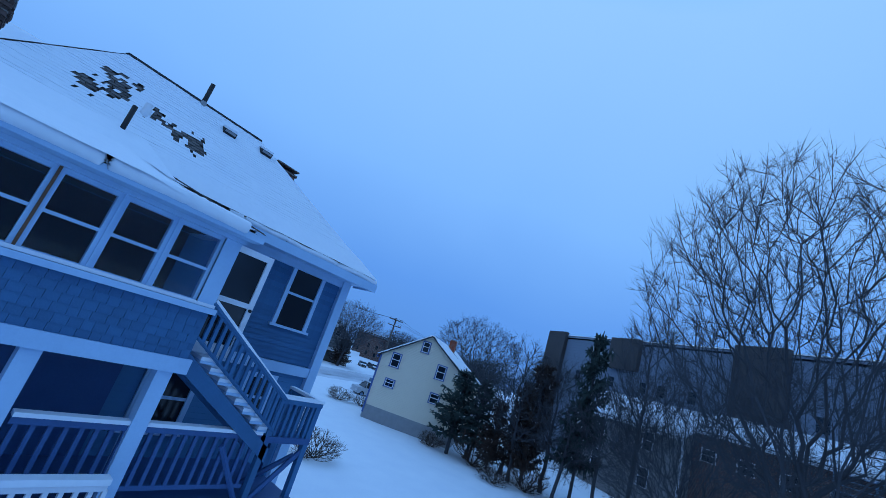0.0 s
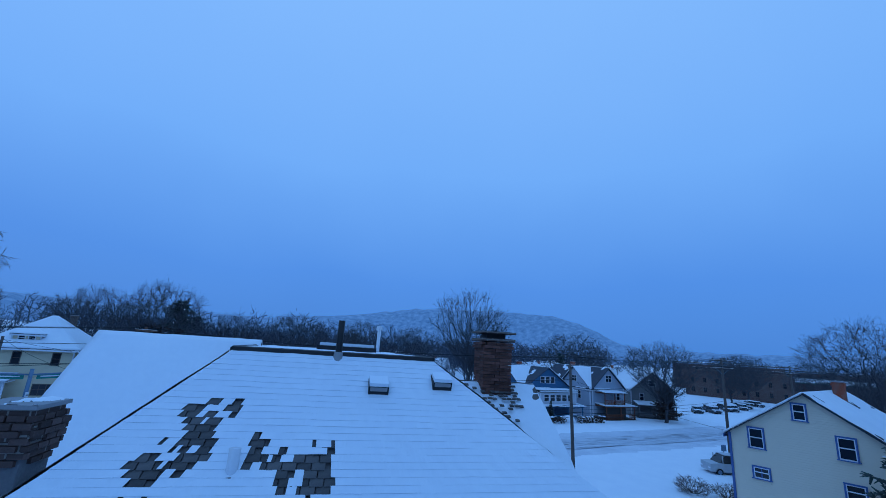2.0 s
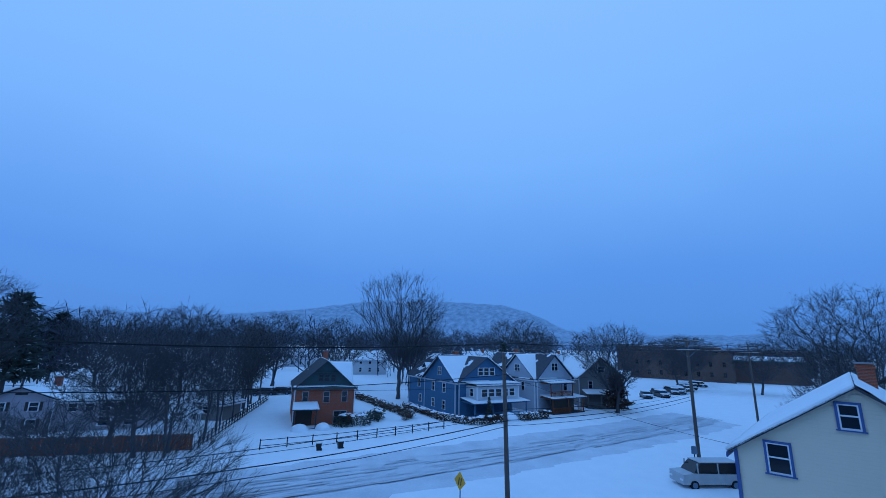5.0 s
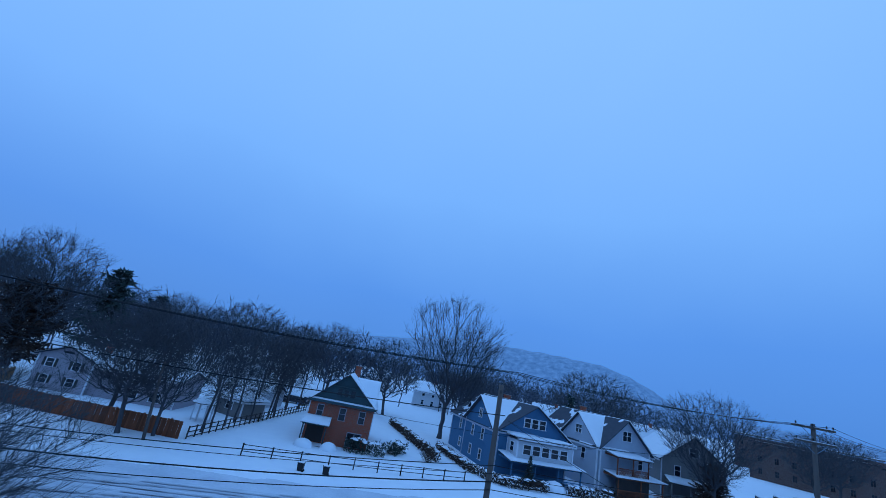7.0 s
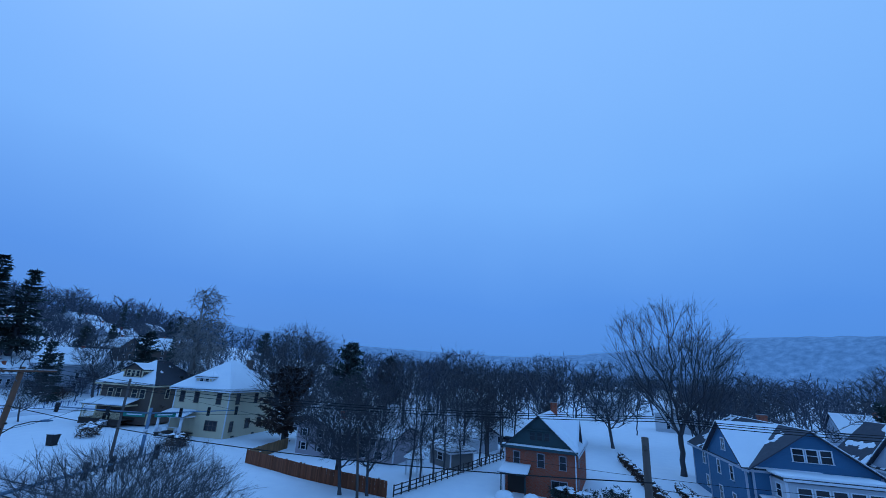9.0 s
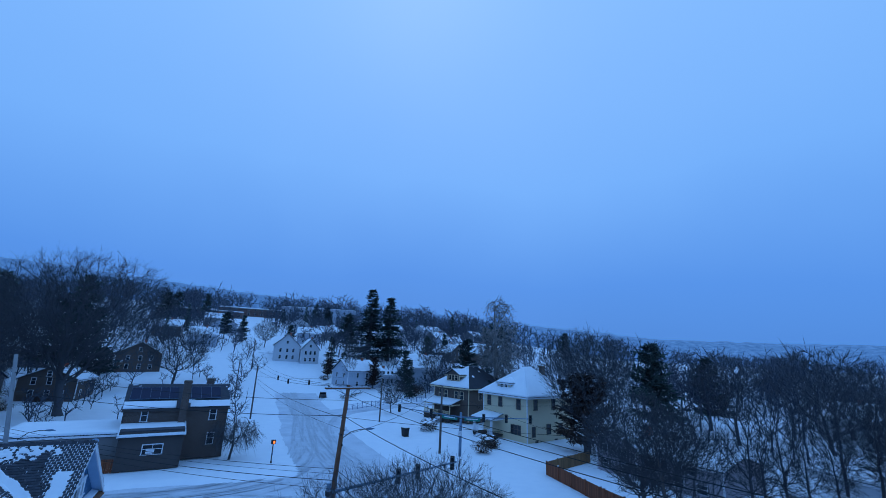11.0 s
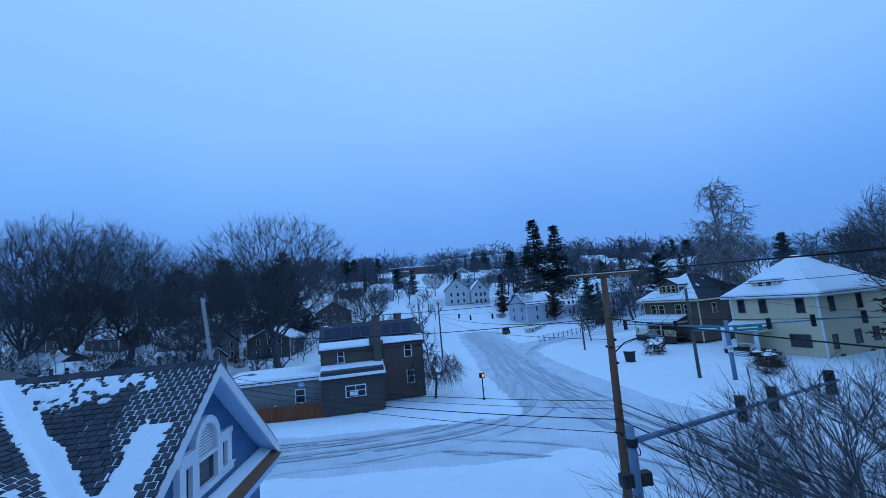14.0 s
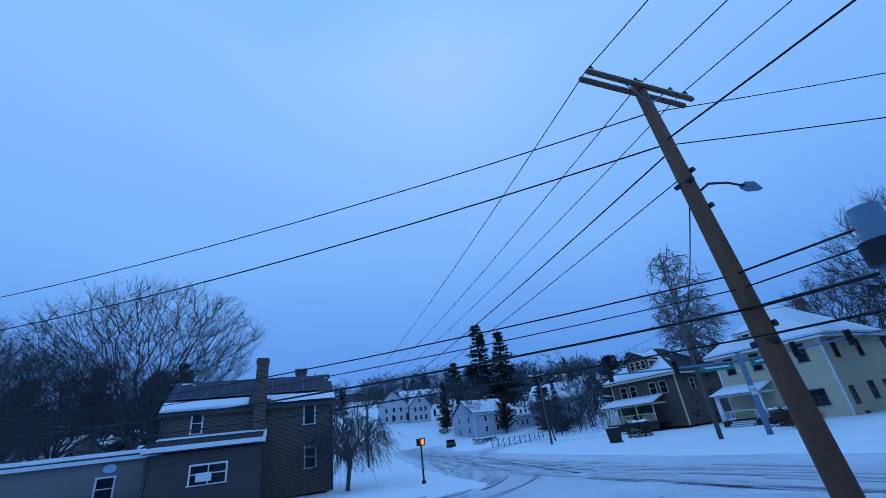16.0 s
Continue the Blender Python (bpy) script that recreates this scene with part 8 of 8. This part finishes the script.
cable((-23.6, -69.5, 7.6), (-46.0, -84.0, 7.0), 0.4, 0.014)
# warning sign
ws = thing("warning_sign", pose(-30.6, 16.8, 0, 0, 0, 18), "yellow diamond road sign on a thin steel post", "road sign")
Geo().box(-0.035, 0, 0, 0.035, 0.04, 1.9).part("post", STEEL, ws)
d_ = Geo().box(-0.38, -0.02, -0.38, 0.38, 0, 0.38, pose(0, 0, 1.95, 0, 45, 0)).part("plate", YELLOW_SIGN, ws)
for s in (-1, 1):
    Geo().add([(s * 0.1 - 0.05, -0.024, 1.72), (s * 0.1 + 0.04, -0.024, 1.72), (s * 0.1 + 0.1, -0.024, 2.15), (s * 0.1 + 0.01, -0.024, 2.15)], [(0, 1, 2, 3)]).part("black_stripe", BLACK, d_)
# small signs by the yard
for x, y, tn in ((-33.0, 39.0, 70), (-40.5, 60.0, 70), (-45.0, -28.0, 60), (-58.0, -66.0, 20)):
    sg_ = thing("road_sign", pose(x, y, land(x, y), 0, 0, tn), "small road sign on a dark post", "road sign", "small road signs")
    Geo().box(-0.04, 0, 0, 0.04, 0.05, 2.2).part("post", BLACK, sg_)
    Geo().box(-0.25, -0.03, 1.6, 0.25, 0, 2.2).part("plate", STEEL, sg_)

# ---- fences, bins, hedges, vehicles ----


def board_fence(name, pts, h, material, label, post_gap=2.4):
    top = thing(name, pose(0, 0, 0), label, "fence")
    me = Geo().box(-0.075, -0.012, 0.05, 0.07, 0.012, 1.0).mesh("board", material)
    rail = Geo()
    pst = Geo().box(-0.06, -0.06, 0, 0.06, 0.06, h + 0.1).mesh("post", material)
    cap = Geo().box(-0.075, -0.075, h + 0.1, 0.075, 0.075, h + 0.17).mesh("snow", SNOW)
    rj = random.Random(len(pts))
    for (xa, ya), (xb, yb) in zip(pts[:-1], pts[1:]):
        d = Vector((xb - xa, yb - ya))
        n = int(d.length / 0.155)
        turn = math.degrees(math.atan2(d.y, d.x))
        for i in range(n):
            f = (i + 0.5) / n
            ob = new("board", me)
            ob.parent = top
            ob.matrix_local = pose(xa + d.x * f, ya + d.y * f, 0.02, 0, rj.uniform(-0.6, 0.6), turn) @ Matrix.Diagonal((1, 1, h * rj.uniform(0.985, 1.015), 1))
        for z in (0.35, h - 0.3):
            rail.box(0, 0.014, z, d.length, 0.06, z + 0.08, pose(xa, ya, 0, 0, 0, turn))
        for i in range(int(d.length / post_gap) + 1):
            f = min(1, i * post_gap / d.length)
            for me_, nm in ((pst, "post"), (cap, "snow")):
                ob = new(nm, me_)
                ob.parent = top
                ob.matrix_local = pose(xa + d.x * f, ya + d.y * f, 0, 0, 0, turn)
    rail.part("rail", material, top)
    return top


board_fence("board_fence", [(-53.2, -22.0), (-51.6, -12.0), (-50.9, -1.4)], 1.55, FENCE_RED, "red-brown wooden board fence along the street")
board_fence("board_fence", [(-53.3, -22.1), (-58.0, -23.6), (-63.0, -25.0)], 1.5, FENCE_TAN, "tan wooden board fence beside the cream house")
board_fence("board_fence", [(-10.2, -36.2), (-2.0, -36.6), (7.0, -36.9)], 1.45, FENCE_RED, "red-brown wooden fence in front of the annex")


def rail_fence(name, pts, h, gap, material, label, rails=(0.5, 1.0), r=0.03):
    top = thing(name, pose(0, 0, 0), label, "fence")
    for (xa, ya), (xb, yb) in zip(pts[:-1], pts[1:]):
        a, b = Vector((xa, ya)), Vector((xb, yb))
        n = max(1, int((b - a).length / gap))
        for i in range(n + 1):
            q = a.lerp(b, i / n)
            z = land(q.x, q.y)
            Geo().box(q.x - 0.05, q.y - 0.05, z, q.x + 0.05, q.y + 0.05, z + h + 0.1).part("post", material, top)
        for t in rails:
            Geo().tube((xa, ya, land(xa, ya) + h * t), (xb, yb, land(xb, yb) + h * t), r, r, 5).part("rail", material, top)
    return top


rail_fence("rail_fence", [(-49.4, 4.4), (-50.8, 11.5), (-52.6, 18.0), (-54.8, 24.5)], 1.0, 2.2, BLACK, "low dark rail fence along the pavement")
rail_fence("drive_fence", [(-51.5, -1.0), (-66, 1.0), (-84, 3.4)], 1.1, 1.2, DARK_WOOD_AND_SHADE, "dark wooden fence beside the drive", (0.3, 0.65, 1.0), 0.05)
rail_fence("yard_fence", [(-44.0, -78.5), (-58.0, -88.5), (-80.0, -94.0)], 1.3, 1.6, BLUE_DARK, "dark metal yard fence on the far corner", (0.15, 0.95), 0.02)
top_ = [o for o in scene.objects if o.name == "yard_fence"][0]
for i in range(90):
    f = i / 90
    x, y = (-44 + (-14) * f * 2, -78.5 - 10 * f * 2) if f < 0.5 else (-58 - 22 * (f * 2 - 1), -88.5 - 5.5 * (f * 2 - 1))
    Geo().box(x - 0.015, y - 0.015, land(x, y) + 0.15, x + 0.015, y + 0.015, land(x, y) + 1.25).part("picket", BLUE_DARK, top_)


def hedge(pts, w, h, label, seed, snow=0.75, leaf=None, n=70):
    """A clipped hedge: a mass of small twigs and leaves with snow pads on top."""
    rng = random.Random(seed)
    top = thing("hedge", pose(0, 0, 0), label, "hedge", "hedges")
    g, s = Geo(), Geo()
    for (xa, ya), (xb, yb) in zip(pts[:-1], pts[1:]):
        ln = math.hypot(xb - xa, yb - ya)
        for _ in range(int(ln * n)):
            f, o, z = rng.random(), rng.uniform(-w / 2, w / 2), rng.uniform(0, h)
            p = Vector((xa + (xb - xa) * f - (yb - ya) / ln * o, ya + (yb - ya) * f + (xb - xa) / ln * o, z))
            blades(g, p, Vector((rng.gauss(0, 1), rng.gauss(0, 1), 0.3)).normalized(), 3, 0.26, rng, 0)
        m = max(2, int(ln / 0.5))
        for i in range(int(m * 2.2)):
            if rng.random() > snow:
                continue
            f, o = rng.random(), rng.uniform(-w / 2, w / 2) * 0.8
            c = Vector((xa + (xb - xa) * f - (yb - ya) / ln * o, ya + (yb - ya) * f + (xb - xa) / ln * o, h + rng.uniform(-0.05, 0.06)))
            r = rng.uniform(0.22, 0.42)
            ringv = [c + Vector((math.cos(a * math.tau / 7) * r * rng.uniform(0.8, 1.2), math.sin(a * math.tau / 7) * r * rng.uniform(0.8, 1.2), -0.06)) for a in range(7)]
            s.add(ringv + [c + Vector((0, 0, 0.1))], [(a, (a + 1) % 7, 7) for a in range(7)])
    g.part("foliage", leaf or BROWN_LEAF, top)
    tagged(s.part("snow", SNOW, top, "snow pads on top", True), kind="stuff")
    return top


hedge([(-72.0, 24.0), (-60.5, 26.2), (-56.2, 29.0)], 1.0, 1.0, "dark clipped hedge capped with snow", 1)
hedge([(-56.2, 29.0), (-57.0, 34.0)], 1.2, 1.1, "dark clipped hedge capped with snow", 2)
hedge([(-57.4, 36.5), (-58.8, 42.0)], 1.2, 1.1, "dark clipped hedge capped with snow", 3)
hedge([(-59.0, 12.0), (-59.6, 16.5)], 2.4, 1.4, "snowy evergreen shrubs before the brick house", 4, 0.9, NEEDLES, 130)
hedge([(-61.0, 17.0), (-64.0, 18.5)], 1.6, 1.3, "snowy evergreen shrubs before the brick house", 5, 0.9, NEEDLES, 130)
hedge([(-88.0, 17.5), (-62.0, 22.6)], 0.9, 1.2, "dark hedge along the lot", 6, 0.3)
hedge([(-54.5, -35.5), (-55.6, -38.6)], 2.0, 1.5, "snowy shrubs in front of the cream house", 7, 0.9, NEEDLES, 130)
hedge([(-50.2, -49.5), (-53.5, -54.0)], 2.4, 1.7, "snowy shrubs by the street corner", 8, 0.9, BROWN_LEAF, 110)
hedge([(-47.0, -96.0), (-54.0, -106.0)], 2.6, 1.6, "snowy shrubs along the far yard", 9, 0.9, NEEDLES, 60)
for x, y, r, h in ((-57.4, 8.0, 1.0, 0.8), (-57.6, 10.6, 0.9, 0.8), (-58.2, 35.2, 1.3, 1.1), (-59.4, 38.4, 0.8, 0.9)):
    mo = thing("snowy_bush", pose(x, y, 0.1), "round bush buried under snow", "bush", "buried bushes")
    g = Geo()
    for j in range(7):
        for i in range(14):
            a, b = i * math.tau / 14, (j / 6) * math.pi / 2
            rr = r * math.cos(b) * (1 + 0.12 * noise.noise(Vector((x + math.cos(a) * 2, y + math.sin(a) * 2, b * 2))))
            g.v.append((math.cos(a) * rr, math.sin(a) * rr, h * math.sin(b) * (1 + 0.1 * noise.noise(Vector((x + a, y, b))))))
    g.f = [(j * 14 + i, j * 14 + (i + 1) % 14, (j + 1) * 14 + (i + 1) % 14, (j + 1) * 14 + i) for j in range(6) for i in range(14)]
    g.part("snow_cover", SNOW, mo, smooth=True)
plant("spruce", -58.6, 32.4, 3.2, 40, "small snowy spruce beside the porch", 1.2)

for x, y, tn, nm in ((-48.3, 11.6, 10, "wheelie_bin"), (-48.0, 9.6, -5, "wheelie_bin"), (-45.5, -47.0, 15, "wheelie_bin")):
    wb = thing(nm, pose(x, y, 0.1, 0, 0, tn), "dark plastic refuse bin standing by the kerb", "bin", "refuse bins")
    big = 1.35 if y < -40 else 0.68
    Geo().add([(-0.27 * big, -0.3 * big, 0.06), (0.27 * big, -0.3 * big, 0.06), (0.27 * big, 0.3 * big, 0.06), (-0.27 * big, 0.3 * big, 0.06), (-0.34 * big, -0.4 * big, 0.95 * big), (0.34 * big, -0.4 * big, 0.95 * big), (0.34 * big, 0.36 * big, 0.95 * big), (-0.34 * big, 0.36 * big, 0.95 * big)], [(3, 2, 1, 0), (4, 5, 6, 7), (0, 1, 5, 4), (1, 2, 6, 5), (2, 3, 7, 6), (3, 0, 4, 7)]).part("body", BLACK, wb)
    Geo().box(-0.36 * big, -0.43 * big, 0.95 * big, 0.36 * big, 0.4 * big, 1.01 * big).part("lid", BLACK, wb)
    Geo().box(-0.3 * big, -0.36 * big, 1.01 * big, 0.3 * big, 0.32 * big, 1.06 * big).part("snow", SNOW, wb)
    for sx in (-1, 1):
        Geo().tube((sx * 0.24 * big, 0.32 * big, 0.1), (sx * 0.3 * big, 0.32 * big, 0.1), 0.1, 0.1, 10).part("wheel", RUBBER, wb)


def car(x, y, turn, paint, label, snow=True, tall=0.0, L=4.5):
    top = thing("car", pose(x, y, land(x, y) + 0.06, 0, 0, turn), label, "car", "parked cars")
    h = 0.78 + tall * 0.25
    prof = [(-L / 2, 0.35), (-L / 2 + 0.05, h), (-L / 2 + 1.0, h + 0.08), (L / 2 - 0.1, h + 0.02 if not tall else h), (L / 2, 0.6), (L / 2 - 0.05, 0.35)]
    g = Geo().add([(a, -0.86, b) for a, b in prof] + [(a, 0.86, b) for a, b in prof], [tuple(range(6)), tuple(range(11, 5, -1))] + [(i, 6 + i, 6 + (i + 1) % 6, (i + 1) % 6) for i in range(6)])
    g.part("body", paint, top)
    c0, c1 = (-L / 2 + 0.9, L / 2 - (0.1 if tall else 0.7))
    zt = h + 0.62 + tall * 0.15
    cab = [(c0, h + 0.05), (c0 + 0.65, zt), (c1 - (0.15 if tall else 0.6), zt), (c1, h + 0.05)]
    g = Geo().add([(a, -0.80 + (0.1 if b > h + 0.3 else 0), b) for a, b in cab] + [(a, 0.80 - (0.1 if b > h + 0.3 else 0), b) for a, b in cab], [(0, 1, 2, 3), (7, 6, 5, 4)] + [(i, 4 + i, 4 + (i + 1) % 4, (i + 1) % 4) for i in range(4)])
    g.part("window_glass", GLASS_DARK, top)
    Geo().box(c0 + 0.6, -0.72, zt, c1 - (0.12 if tall else 0.55), 0.72, zt + 0.05).part("roof", paint, top)
    for px in (c0 + 0.35, (c0 + c1) / 2, c1 - 0.3):
        for s in (-1, 1):
            Geo().box(px - 0.04, s * 0.77 - 0.03, h, px + 0.04, s * 0.77 + 0.03, zt - 0.02).part("pillar", paint, top)
    for px in (-L / 2 + 0.85, L / 2 - 0.85):
        for s in (-1, 1):
            w = Geo().tube((px, s * 0.72, 0.32), (px, s * 0.9, 0.32), 0.33, 0.33, 14).part("wheel", RUBBER, top)
            Geo().tube((px, s * 0.9, 0.32), (px, s * 0.91, 0.32), 0.2, 0.2, 12).part("rim", STEEL, w)
    for s in (-1, 1):
        Geo().box(-L / 2 - 0.01, s * 0.65 - 0.15, 0.6, -L / 2 + 0.03, s * 0.65 + 0.15, 0.72).part("headlight", WHITE, top)
        Geo().box(L / 2 - 0.06, s * 0.65 - 0.12, 0.62, L / 2 + 0.01, s * 0.65 + 0.12, 0.78).part("tail_light", RUST, top)
    if snow:
        q = [(c0 + 0.55, -0.75, zt + 0.05), (c1 - 0.1, -0.75, zt + 0.05), (c1 - 0.1, 0.75, zt + 0.05), (c0 + 0.55, 0.75, zt + 0.05)]
        snow_sheet(q, 1.2, 0.12, 0.3, 3).part("snow", SNOW, top, "snow on the car", True)
        snow_sheet([(-L / 2 + 0.05, -0.8, h + 0.06), (c0 + 0.2, -0.8, h + 0.1), (c0 + 0.2, 0.8, h + 0.1), (-L / 2 + 0.05, 0.8, h + 0.06)], 1.2, 0.1, 0.3, 4).part("snow", SNOW, top, "", True)
    return top


car(-30.4, 37.0, 75, CAR_SILVER, "silver estate car parked beside the yellow house", False, 1.0, 4.9)
rnd = random.Random(31)
for i in range(16):
    f = i / 15
    car(-74 - 22 * f + rnd.uniform(-1.5, 1.5), 78 + 36 * f + rnd.uniform(-2, 2), rnd.uniform(130, 170), rnd.choice([CAR_DARK, CAR_SILVER, CAR_DARK]), "parked car covered with snow")
for i in range(5):
    car(-90.0 - i * 0.8, 1.0 + i * 2.7 - 4, 80, CAR_DARK, "parked car buried in snow behind the brick house")
car(-55.0, -140.0, 90, CAR_DARK, "parked car covered with snow")
car(-42.5, -100.0, 80, CAR_DARK, "dark car covered with snow")
